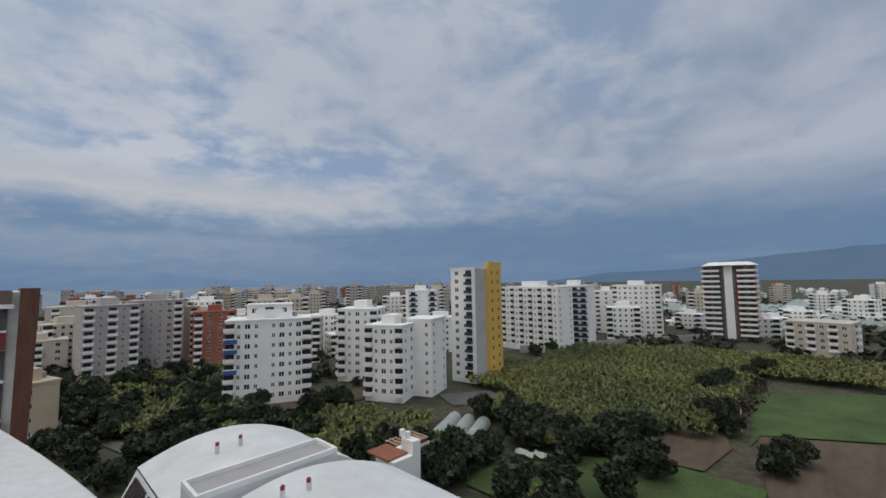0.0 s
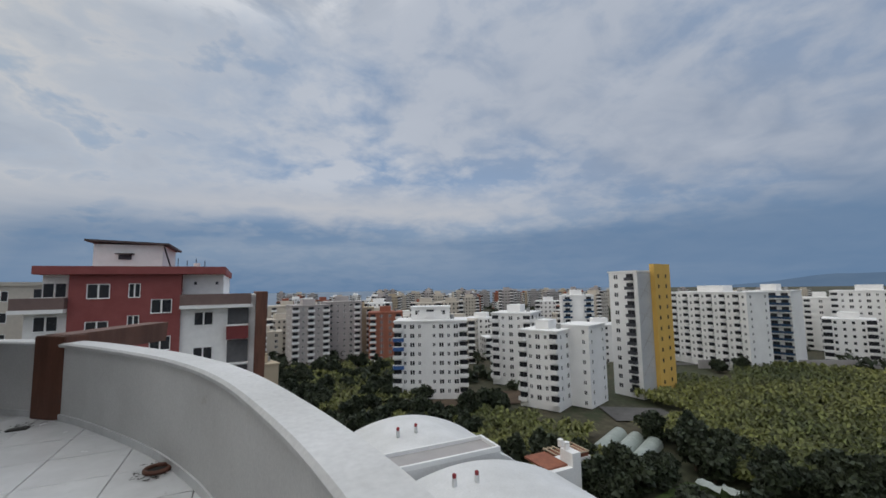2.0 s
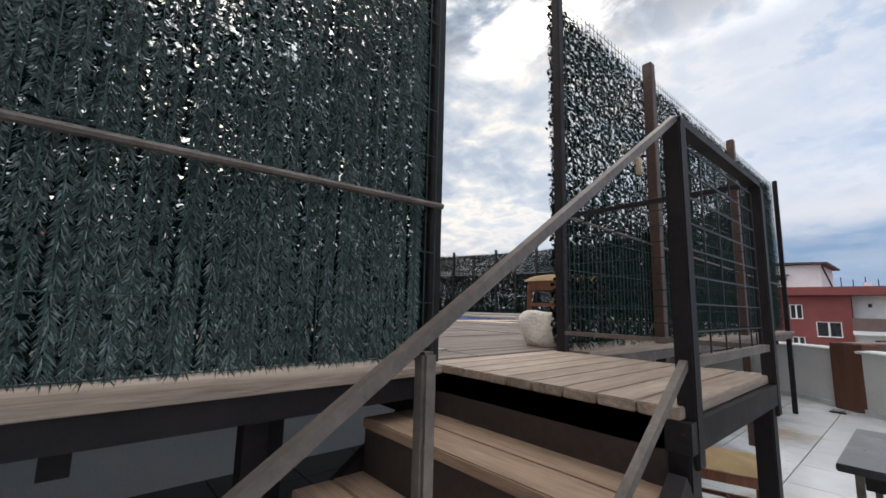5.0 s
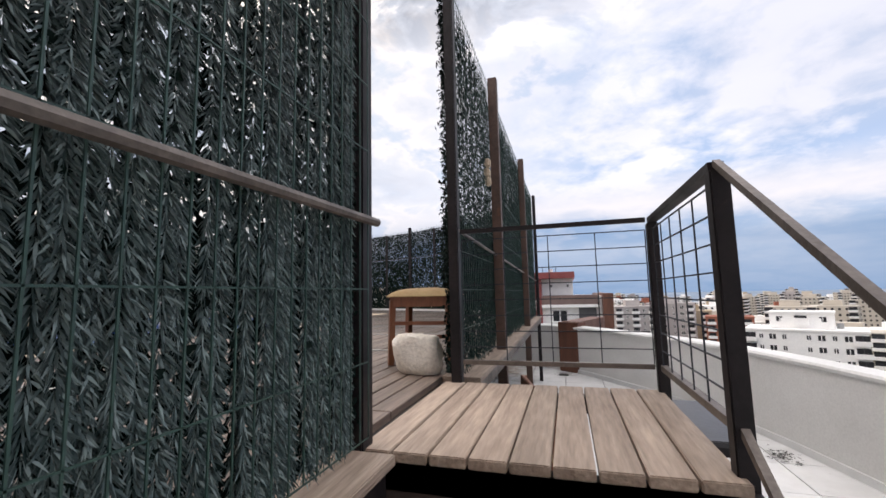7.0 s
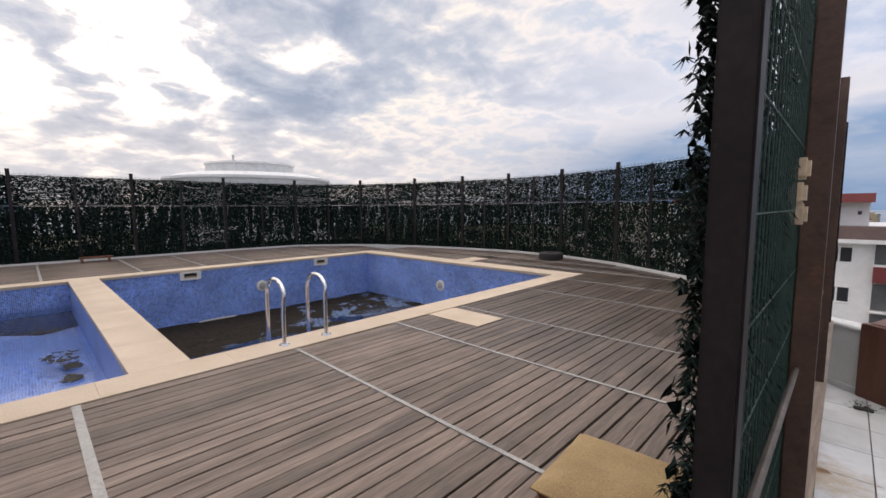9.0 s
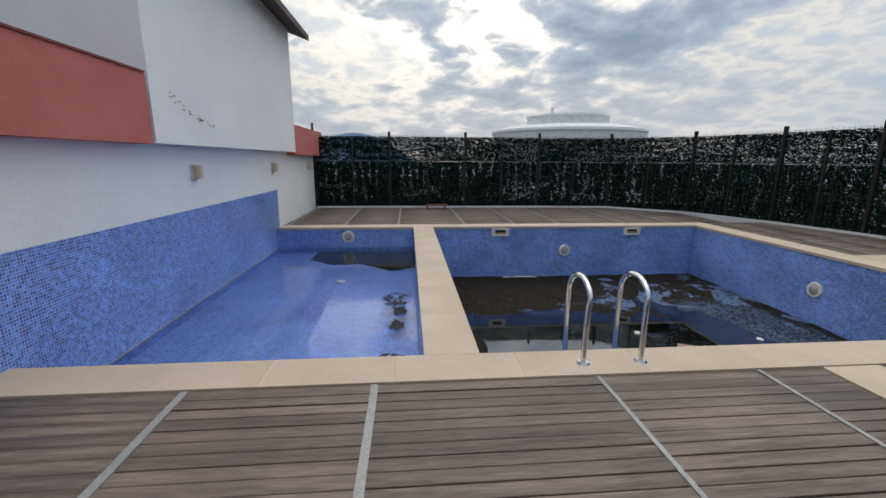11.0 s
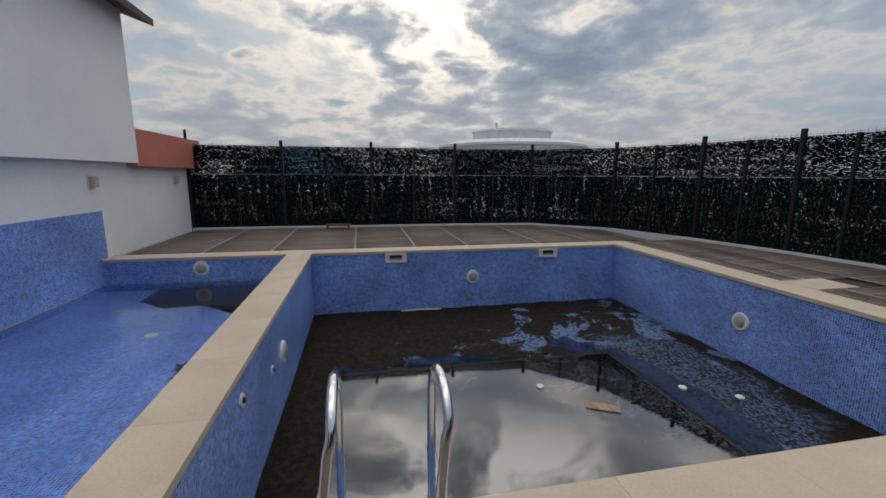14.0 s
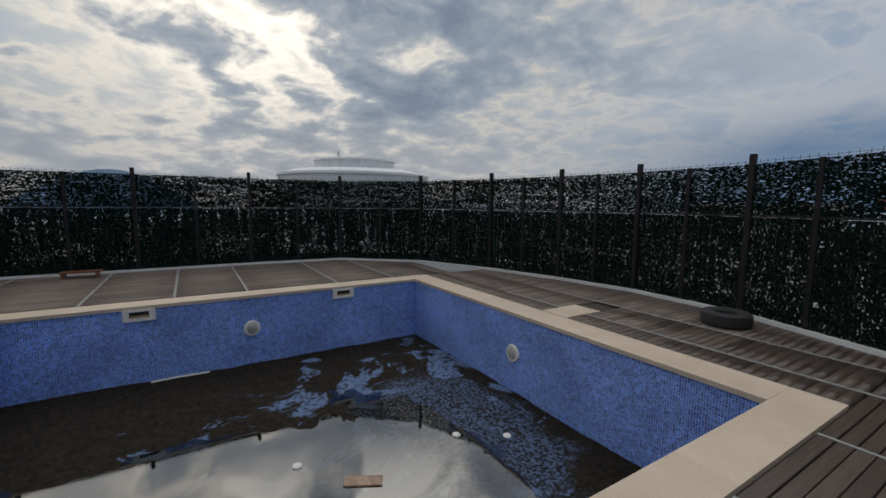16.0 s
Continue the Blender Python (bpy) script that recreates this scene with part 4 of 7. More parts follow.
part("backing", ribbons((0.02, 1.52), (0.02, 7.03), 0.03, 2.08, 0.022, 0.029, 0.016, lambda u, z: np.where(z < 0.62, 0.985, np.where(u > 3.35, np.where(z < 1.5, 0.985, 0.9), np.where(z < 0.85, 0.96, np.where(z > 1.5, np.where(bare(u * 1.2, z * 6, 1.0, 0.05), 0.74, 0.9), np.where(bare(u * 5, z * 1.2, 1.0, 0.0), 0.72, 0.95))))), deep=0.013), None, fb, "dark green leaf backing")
# needles in the darkened colour that carries this side's shade
V, F = garland((0.03, 1.54), (0.03, 7.03), 0.03, 2.1, 0.05, 0.011, 0.042, 0.0055, X1, 4, lambda u, z: np.where(z < 0.85, 1.0, np.where(u > 3.4, 0.92, 0.6)))
part("needles", array_mesh("needles", V, F, M["leaf_shaded"]), None, fb, "dark green plastic needles")
# ragged growth round the panel's end
P = strand_points((0.035, 1.515), (0.035, 1.56), 0.05, 2.3, 0.016, 0.006, 0.006, lambda u, z: np.clip(0.65 + 0.4 * np.sin(z * 9 + 1) * np.sin(z * 2.3), 0.1, 1))
P[:, 0] -= np.abs(rng.normal(size=len(P))) * 0.014
V = fir(P, Y1, X1, 0.019, 0.003, 14)
part("needles", array_mesh("needles", V, np.arange(len(V)).reshape(-1, 3), M["leaf_shaded"]), None, fb, "ragged dark green needles")

# screens round the far side of the deck
FP = [(-13.75, -1.55), (-13.78, 0.68), (-13.7, 2.98), (-13.68, 5.28), (-13.5, 7.5), (-12.05, 9.2), (-10.15, 10.05), (-8.45, 10.53), (-6.9, 10.8), (-5.15, 10.7), (-3.5, 10.15), (-1.75, 9.1), (-0.65, 8.1), (0.0, 7.06)]
for i, (a, b) in enumerate(zip(FP, FP[1:])):
    f = thing("screen_fence", "green artificial hedge screen between dark posts at the deck edge", "fence", ((a[0] + b[0]) / 2, (a[1] + b[1]) / 2, 0), "hedge screens round the pool")
    part("post", post(bmesh.new(), a[0], a[1], -0.1, 2.27, 0.075), M["steel"], f)
    mid = ((a[0] + b[0]) / 2, (a[1] + b[1]) / 2)
    part("post", post(bmesh.new(), mid[0], mid[1], -0.1, 2.14, 0.055), M["steel"], f)
    part("rail", tube(bmesh.new(), (*a, 1.42), (*b, 1.42), 0.014), M["steel"], f)
    part("wire_mesh", wires(a, b, 0.05, 2.16, 0.1, 0.3, 0.003, 0.03), M["wire"], f)
    airy = (0.95, 0.92, 0.93, 0.97, 0.9, 0.95, 0.91, 0.89, 0.9, 0.935, 0.975, 0.975, 0.98)[i]
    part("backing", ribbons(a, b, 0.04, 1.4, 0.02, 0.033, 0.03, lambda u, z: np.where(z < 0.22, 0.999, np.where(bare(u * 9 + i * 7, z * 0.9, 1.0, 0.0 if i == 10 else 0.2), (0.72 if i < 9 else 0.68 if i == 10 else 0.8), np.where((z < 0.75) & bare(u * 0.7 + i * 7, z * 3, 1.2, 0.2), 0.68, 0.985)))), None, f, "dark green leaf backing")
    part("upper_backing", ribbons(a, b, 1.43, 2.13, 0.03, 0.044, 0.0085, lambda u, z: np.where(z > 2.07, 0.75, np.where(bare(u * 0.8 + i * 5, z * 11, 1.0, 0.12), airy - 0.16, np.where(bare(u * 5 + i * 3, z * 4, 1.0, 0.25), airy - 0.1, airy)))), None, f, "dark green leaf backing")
    dd = np.array([b[0] - a[0], b[1] - a[1], 0]) / math.hypot(b[0] - a[0], b[1] - a[1])
    nn = np.array([-dd[1], dd[0], 0])
    Pl = strand_points(a, b, 0.03, 1.42, 0.055, 0.025, 0.012, lambda u, z: np.full(u.shape, 0.9))
    V = [fir(Pl, nn, dd, 0.07, 0.011, 3)]
    Pu = strand_points(a, b, 1.42, 2.12, 0.06, 0.025, 0.02, lambda u, z: np.full(u.shape, 0.5))
    for _ in range(2):
        h = fir(Pu, nn, dd, 0.07, 0.011, 1).reshape(-1, 3, 3)
        h[:, 2] = h[:, 0] + dd * rng.choice([-1, 1], size=(len(Pu), 1)) * rng.uniform(0.04, 0.1, (len(Pu), 1)) + rng.normal(size=(len(Pu), 3)) * 0.012
        V.append(h.reshape(-1, 3))
    V = np.concatenate(V)
    part("needles", array_mesh("needles", V, np.arange(len(V)).reshape(-1, 3), M["leaf_far"]), None, f, "green plastic needles with their backlit shade put into the colour")
# pale kerb under the far screens
kl = [Vector(p) for p in FP[:-1]]
structure("trim_deck_kerb", sweep([Vector((p.x, p.y)) for p in kl], [(-0.12, -0.1), (-0.12, 0.035), (0.1, 0.05), (0.1, -0.1)]), M["cap"], "pale rendered kerb below the screens")

# ---------------------------------------------------------------- landing, stairs, rail
land = thing("stair_landing", "weathered timber landing with a steel frame and mesh railing", "landing", (0.5, 1.0, TER))
bm = bmesh.new()
for y in (0.66, 1.5):
    box(bm, 0.0, 0.98, y - 0.025, y + 0.025, -0.1, -0.03)
box(bm, 0.955, 0.98, 0.685, 1.475, -0.1, -0.03)
part("frame", bm, M["steel"], land)
for x, y in ((0.94, 1.47), (0.94, 0.68), (0.1, 1.47)):
    part("leg", post(bmesh.new(), x, y, TER, -0.101, 0.06), M["steel"], land)
for x, y, z in ((0.96, 1.5, 0.71), (0.96, 0.69, 0.71)):
    part("railing_post", post(bmesh.new(), x, y, -0.14, z, 0.044), M["steel"], land)
bm = bmesh.new()
beam(bm, (0.96, 0.69, 0.722), (0.96, 1.5, 0.722), 0.036, 0.022)
part("top_rail", bm, M["steel"], land)
bm = bmesh.new()
beam(bm, (0.105, 1.5, 0.725), (0.935, 1.5, 0.725), 0.02, 0.02)
part("top_rail", bm, M["steel"], land)
bm = bmesh.new()
beam(bm, (0.96, 0.715, 0.1), (0.96, 1.47, 0.1), 0.024, 0.024)
beam(bm, (0.105, 1.5, 0.1), (0.93, 1.5, 0.1), 0.02, 0.02)
part("bottom_rail", bm, M["rail"], land)
bm = wires((0.955, 0.75), (0.955, 1.45), 0.1, 0.68, 0.14, 0.075, 0.003)
part("wire_mesh", bm, M["darkwire"], land)
bm = wires((0.11, 1.495), (0.93, 1.495), 0.1, 0.68, 0.2, 0.075, 0.003)
part("wire_mesh", bm, M["darkwire"], land)
for k in range(9):
    x0 = 0.005 + k * 0.1065
    part("plank", cube(x0, x0 + 0.1, 0.635, 1.53, -0.029, 0.0, bevel=0.003), M["landing"], land)

st = thing("staircase", "worn brown timber stairs with a grey steel handrail", "stairs", (0.48, 0.0, TER))
RUN, RISE = 0.25, 0.185
for k in range(1, 6):
    y1 = 0.66 - (k - 1) * RUN
    part("tread", cube(-0.03, 0.93, y1 - RUN - 0.03, y1 - 0.145, -RISE * k - 0.035, -RISE * k, bevel=0.004), M["tread"], st)
    part("tread", cube(-0.03, 0.93, y1 - 0.14, y1 - 0.02, -RISE * k - 0.035, -RISE * k, bevel=0.004), M["tread"], st)
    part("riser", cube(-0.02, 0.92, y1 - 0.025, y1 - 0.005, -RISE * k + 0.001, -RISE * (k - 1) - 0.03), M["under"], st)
for x in (-0.05, 0.95):
    part("stringer", beam(bmesh.new(), (x, 0.66, -0.2), (x, -0.58, TER + 0.02), 0.04, 0.14), M["steel"], st)
bm = bmesh.new()
beam(bm, (0.96, 0.69, 0.73), (0.96, -0.62, -0.135), 0.016, 0.016)
part("handrail", bm, M["rail"], st, "worn grey flat handrail")
bm = bmesh.new()
beam(bm, (0.96, 0.67, 0.1), (0.96, -0.55, -0.69), 0.018, 0.02)
part("lower_rail", bm, M["rail"], st)
for y, z in ((-0.13, 0.17), (-0.6, -0.135)):
    part("baluster", post(bmesh.new(), 0.96, y, TER, z, 0.021), M["rail"], st)

# light plank ledge and dark beam along the deck edge
structure("trim_deck_edge", cube(-0.1, 0.13, -1.55, 0.62, -0.03, 0.0, bevel=0.003), M["landing"], "weathered plank along the deck edge")
structure("trim_deck_edge_far", cube(-0.1, 0.15, 1.66, 7.15, -0.034, -0.004, bevel=0.003), M["landing"], "weathered plank along the deck edge")
structure("trim_deck_beam", cube(0.03, 0.11, -1.55, 0.6, -0.11, -0.032), M["steel"], "dark steel edge beam")
structure("trim_deck_beam_far", cube(0.075, 0.14, 1.66, 7.12, -0.1, -0.036), M["rail"], "grey steel edge beam")

# ================================================================ things on the deck and terrace
def stool(at, rz, label, back=False):
    x, y, z = at
    t = thing("dining_chair" if back else "stool", label, "chair" if back else "stool", at, "wooden seats")
    w, d, h = 0.19, 0.18, 0.45
    for sx in (-1, 1):
        for sy in (-1, 1):
            top = h - 0.06 if not (back and sy > 0) else 0.9
            bm = bmesh.new()
            beam(bm, (x + sx * w, y + sy * d, z), (x + sx * (w - 0.012), y + sy * (d - 0.008), z + top), 0.035, 0.035)
            part("leg", bm, M["chairwood"], t)
    bm = bmesh.new()
    for sy in (-1, 1):
        box(bm, x - w + 0.02, x + w - 0.02, y + sy * d - 0.012, y + sy * d + 0.012, z + h - 0.1, z + h - 0.04)
    for sx in (-1, 1):
        box(bm, x + sx * w - 0.012, x + sx * w + 0.012, y - d + 0.02, y + d - 0.02, z + h - 0.1, z + h - 0.04)
    part("seat_frame", bm, M["chairwood"], t)
    for sx in (-1, 1):
        part("stretcher", cube(x + sx * w - 0.01, x + sx * w + 0.01, y - d + 0.02, y + d - 0.02, z + 0.14, z + 0.165), M["chairwood"], t)
    part("stretcher", cube(x - w + 0.02, x + w - 0.02, y - 0.01, y + 0.01, z + 0.14, z + 0.165), M["chairwood"], t)
    part("stretcher", cube(x - w + 0.02, x + w - 0.02, y - d - 0.01, y - d + 0.01, z + 0.24, z + 0.262), M["chairwood"], t)
    bm = bmesh.new()
    bmesh.ops.create_grid(bm, x_segments=14, y_segments=14, size=1.0)
    for v in bm.verts:
        u, s = v.co.x, v.co.y
        edge = max(abs(u), abs(s))
        v.co = (x + u * (w + 0.02), y + s * (d + 0.02), z + h - 0.035 + 0.05 * (1 - edge ** 4) + 0.004 * noise.noise((u * 3, s * 3, x)))
    r = bmesh.ops.extrude_face_region(bm, geom=bm.faces[:])
    for v in [g for g in r["geom"] if isinstance(g, bmesh.types.BMVert)]:
        v.co.z = z + h - 0.04
    part("cushion", bm, M["cushion"], t, "tan upholstered seat", True)
    if back:
        part("top_rail", cube(x - w + 0.01, x + w - 0.01, y + d - 0.02, y + d + 0.012, z + 0.83, z + 0.9, bevel=0.006), M["chairwood"], t)
        part("splat", cube(x - 0.06, x + 0.06, y + d - 0.014, y + d + 0.008, z + 0.45, z + 0.83, bevel=0.004), M["chairwood"], t)
        for sx in (-1, 1):
            part("slat", cube(x + sx * 0.11 - 0.012, x + sx * 0.11 + 0.012, y + d - 0.01, y + d + 0.006, z + 0.42, z + 0.83), M["chairwood"], t)
    t.matrix_basis = pose(x, y, z, 0, 0, rz)
    return t


stool((-0.28, 2.11, 0.0), 4, "red-brown wooden stool with a tan cushion on the deck")
stool((0.46, 2.7, TER), 106, "red-brown wooden chair with a tan seat below the landing", True)
stool((0.55, 1.75, TER), 60, "old wooden dining chair standing under the landing", True)

tb = thing("table", "low black-topped table with grey metal legs on the terrace", "table", (1.35, 3.27, TER))
part("tabletop", cube(0.97, 1.67, 2.7, 3.77, -0.6, -0.56, bevel=0.006), M["tabletop"], tb, "worn black table top")
bm = bmesh.new()
for x in (1.05, 1.65):
    box(bm, x - 0.01, x + 0.01, 2.81, 3.75, -0.69, -0.611)
for y in (2.81, 3.74):
    box(bm, 1.07, 1.63, y - 0.01, y + 0.01, -0.69, -0.611)
part("apron", bm, M["steel"], tb)
for x in (1.05, 1.65):
    for y in (2.8, 3.75):
        part("leg", post(bmesh.new(), x, y, TER, -0.612, 0.035), M["rail"], tb)

bm = bmesh.new()
bmesh.ops.create_icosphere(bm, subdivisions=3, radius=1.0)
for v in bm.verts:
    f = 1 + 0.22 * noise.noise(v.co * 1.3) + 0.06 * noise.noise(v.co * 4)
    c = Vector((max(-0.8, min(0.8, v.co.x)), max(-0.8, min(0.8, v.co.y)), max(-0.75, min(0.75, v.co.z))))
    v.co = (-0.2 + c.x * 0.16 * f, 1.72 + c.y * 0.1 * f, max(0.0, 0.1 + c.z * 0.14 * f))
single("rock", bm, M["rock"], "rough white stone lying on the deck boards", "stone", smooth=True)

tyre = bmesh.new()
section = [(math.copysign(abs(math.cos(j * math.tau / 10)) ** 0.55, math.cos(j * math.tau / 10)), math.copysign(abs(math.sin(j * math.tau / 10)) ** 0.55, math.sin(j * math.tau / 10))) for j in range(10)]
for k in range(28):
    a = math.tau * k / 28
    ring = [tyre.verts.new((-5.0 + math.cos(a) * (0.21 + 0.085 * cx), 9.95 + math.sin(a) * (0.21 + 0.085 * cx), 0.09 + 0.09 * cz)) for cx, cz in section]
    if k:
        for j in range(10):
            tyre.faces.new((prev[j], prev[(j + 1) % 10], ring[(j + 1) % 10], ring[j]))
    else:
        first = ring
    prev = ring
for j in range(10):
    tyre.faces.new((prev[j], prev[(j + 1) % 10], first[(j + 1) % 10], first[j]))
single("tyre", tyre, M["rubber"], "old black car tyre lying on the deck", "tyre", smooth=True)

crate = thing("wooden_crate", "small rough brown wooden crate beside the screen", "crate", (-13.3, 2.1, 0))
for k in range(3):
    part("slat", cube(-13.42 + k * 0.09, -13.35 + k * 0.09, 1.75, 2.4, 0.1, 0.13), M["chairwood"], crate)
for y in (1.8, 2.33):
    part("end_board", cube(-13.43, -13.15, y - 0.02, y + 0.02, 0.0, 0.1), M["chairwood"], crate)

# cream blocks tied to the screen post
blk = thing("hanging_blocks", "three cream foam blocks tied to the brown screen post", "blocks", (0.07, 2.56, 1.1))
for k, (dx, z, s) in enumerate(((0.0, 1.4, 0.03), (-0.005, 1.325, 0.038), (0.0, 1.26, 0.028))):
    part("block", cube(0.045 + dx, 0.09 + dx, 2.56 - s, 2.56 + s, z - 0.033, z + 0.033, bevel=0.01), M["cream"], blk)

# pale sealant line along the foot of the tiled wall
structure("trim_pool_sealant", cube(-9.86, -3.76, PY0 + 0.0125, PY0 + 0.02, -0.455, -0.432), M["strip"], "thin pale sealant line at the pool edge")

# pool ladder: two bent handrails
lad = thing("pool_ladder", "polished steel pool ladder handrails with round flanges", "ladder", (-3.6, 2.7, 0))
for y in (2.5, 2.94):
    pts = [(-3.56, y, 0.0), (-3.58, y + 0.01, 0.25), (-3.61, y + 0.03, 0.42)]
    pts += [(-3.815 + 0.205 * math.cos(radians(a)), y + 0.045, 0.42 + 0.18 * math.sin(radians(a))) for a in range(18, 181, 18)]
    pts += [(-4.025, y + 0.045, 0.2), (-4.02, y + 0.045, -0.4), (-3.95, y + 0.045, -1.15)]
    rail_ = part("handrail", bent(bmesh.new(), pts, 0.021, 12), M["chrome"], lad, "", True)
    part("flange", tube(bmesh.new(), (-3.56, y, 0.007), (-3.56, y, 0.024), 0.05, 16, 0.04), M["chrome"], rail_, smooth=True)
for z in (-0.35, -0.62, -0.9):
    part("tread", cube(-4.02, -3.95, 2.54, 2.95, z - 0.015, z + 0.015, bevel=0.005), M["chrome"], lad)


def pool_light(x, y, z, nx, ny, label="round white underwater lamp set in the pool wall"):
    t = thing("pool_light", label, "lamp", (x, y, z), "pool lamps")
    n = Vector((nx, ny, 0))
    c = Vector((x, y, z))
    part("rim", tube(bmesh.new(), c, c + n * 0.03, 0.135, 24, 0.12), M["plastic"], t, "", True)
    part("lens", tube(bmesh.new(), c + n * 0.031, c + n * 0.042, 0.085, 20, 0.07), M["lens"], t, "cloudy grey lens", True)


pool_light(PX1, 4.8, -0.56, 1, 0)
pool_light(-6.83, PY1, -0.6, 0, -1)
pool_light(-6.86, PYD1, -0.56, 0, 1)
pool_light(PX1, -0.08, -0.2, 1, 0)


def inlet(x, y, z, nx, ny, r):
    c, n = Vector((x, y, z)), Vector((nx, ny, 0))
    t = thing("pool_inlet", "small white water inlet fitting in the pool wall", "fitting", (x, y, z), "inlets")
    part("flange", tube(bmesh.new(), c, c + n * 0.015, r, 16, r * 0.85), M["plastic"], t)
    # solid dark disc: the shade inside the nozzle is its colour
    part("nozzle", tube(bmesh.new(), c + n * 0.016, c + n * 0.03, r * 0.45, 12, r * 0.35), M["cavity"], t)


inlet(-6.31, PYD1, -0.51, 0, 1, 0.05)
inlet(-5.29, PYD1, -0.25, 0, 1, 0.06)
for y in (3.29, 6.37):
    t = thing("skimmer", "cream plastic skimmer opening in the pool wall", "skimmer", (PX1, y, -0.11), "skimmers")
    bm = box(bmesh.new(), PX1, PX1 + 0.035, y - 0.2, y + 0.2, -0.215, -0.17)
    box(bm, PX1, PX1 + 0.035, y - 0.2, y + 0.2, -0.075, -0.04)
    box(bm, PX1, PX1 + 0.035, y - 0.2, y - 0.12, -0.17, -0.075)
    box(bm, PX1, PX1 + 0.035, y + 0.12, y + 0.2, -0.17, -0.075)
    part("frame", bm, M["plastic"], t)
    # thin plate instead of a hole, with the inner shade as its colour
    part("opening", cube(PX1 + 0.005, PX1 + 0.012, y - 0.12, y + 0.12, -0.17, -0.075), M["cavity"], t)
    part("flap", cube(PX1 + 0.013, PX1 + 0.02, y - 0.11, y + 0.11, -0.17, -0.135), M["cushion"], t, "stained tan flap")


def sconce(x, z):
    t = thing("wall_lamp", "cream half-round wall lamp on the white wall", "wall lamp", (x, PY0, z), "wall lamps")
    part("backplate", cube(x - 0.09, x + 0.09, PY0, PY0 + 0.02, z - 0.1, z + 0.1, bevel=0.004), M["plastic"], t)
    bm = bmesh.new()
    n = 10
    lo, hi = [], []
    for k in range(n + 1):
        a = math.pi * k / n
        lo.append(bm.verts.new((x + 0.08 * math.cos(a), PY0 + 0.021 + 0.09 * math.sin(a), z - 0.085)))
        hi.append(bm.verts.new((x + 0.08 * math.cos(a), PY0 + 0.021 + 0.09 * math.sin(a), z + 0.085)))
    for k in range(n):
        bm.faces.new((lo[k], lo[k + 1], hi[k + 1], hi[k]))
    bm.faces.new(lo), bm.faces.new(hi[::-1]), bm.faces.new((lo[0], hi[0], hi[n], lo[n]))
    part("shade", bm, M["cream"], t, "curved cream shade", True)


for x in (-3.38, -6.67, -9.9, -13.0):
    sconce(x, 1.28)

# litter in the pool
bm = cube(-6.3, -5.92, 5.27, 5.42, -1.212, -1.195, bevel=0.003)
bmesh.ops.rotate(bm, verts=bm.verts, cent=(-6.11, 5.34, -1.18), matrix=Matrix.Rotation(radians(62), 3, "Z"))
single("loose_board", bm, M["tread"], "short brown board floating in the dirty pool", "board")
bm = bmesh.new()
bent(bm, [(-9.79, 3.38, -1.16), (-9.8, 3.75, -1.155), (-9.79, 4.15, -1.16)], 0.014, 6)
single("plastic_pipe", bm, M["plastic"], "thin white plastic pipe floating in the pool", "pipe")
for x, y, s in ((-6.69, 4.83, 0.05), (-8.96, 4.84, 0.035), (-6.0, 7.1, 0.05), (-8.99, 2.59, 0.035), (-6.33, 6.59, 0.05), (-8.6, 6.9, 0.03)):
    bm = bmesh.new()
    bmesh.ops.create_icosphere(bm, subdivisions=2, radius=s)
    for v in bm.verts:
        v.co = (x + v.co.x * (1 + 0.3 * noise.noise(v.co * 20)), y + v.co.y, -1.2 + v.co.z * 0.35)
    single("litter", bm, M["plastic"], "small pale scrap floating on the dirty water", "litter", "floating scraps", smooth=True)
bm = tube(bmesh.new(), (-4.76, -0.39, -0.549), (-4.76, -0.39, -0.53), 0.075, 20, 0.065)
single("floor_drain", bm, M["plastic"], "round white floor drain in the shallow pool", "drain", "drains")
bm = tube(bmesh.new(), (-7.6, 0.1, -0.549), (-7.6, 0.1, -0.53), 0.08, 20, 0.07)
single("floor_drain", bm, M["plastic"], "round white floor drain in the shallow pool", "drain", "drains")
for x, y, rr in ((-6.32, 1.05, 0.3), (-5.86, 1.12, 0.12), (-5.4, 1.08, 0.13), (-4.44, 1.04, 0.27)):
    bm = bmesh.new()
    for k in range(46):
        a, d = rng.uniform(0, math.tau), rr * math.sqrt(rng.uniform())
        px, py = x + math.cos(a) * d, min(1.33, y + math.sin(a) * d * 0.6)
        ang, s = rng.uniform(0, math.tau), rng.uniform(0.02, 0.06)
        v = [bm.verts.new((px + math.cos(ang + o) * s * k2, py + math.sin(ang + o) * s * k2, -0.43 + rng.uniform(0, 0.012))) for o, k2 in ((0, 1.3), (1.6, 0.6), (3.1, 1.2), (4.7, 0.6))]
        bm.faces.new(v)
    single("leaf_litter", bm, M["cavity"], "dark rotting leaves drifting in the shallow pool", "leaves", kind="stuff")

# silt lying on the floor at the far end of the shallow pool
bm = bmesh.new()
ring = [(PX1 + 0.01, -0.75), (PX1 + 0.01, 1.35)]
for k in range(23):
    y = 1.35 - 2.1 * k / 22
    ring.append((-8.35 - 0.75 * (k / 22) ** 1.5 + 0.3 * noise.noise((y * 1.7, 4.0, 1.0)) + 0.1 * noise.noise((y * 7, 2.0, 1.0)), y))
bm.faces.new([bm.verts.new((x, y, -0.545)) for x, y in ring])
structure("floor_pool_silt", bm, M["silt"], "dark silt settled in the shallow pool")

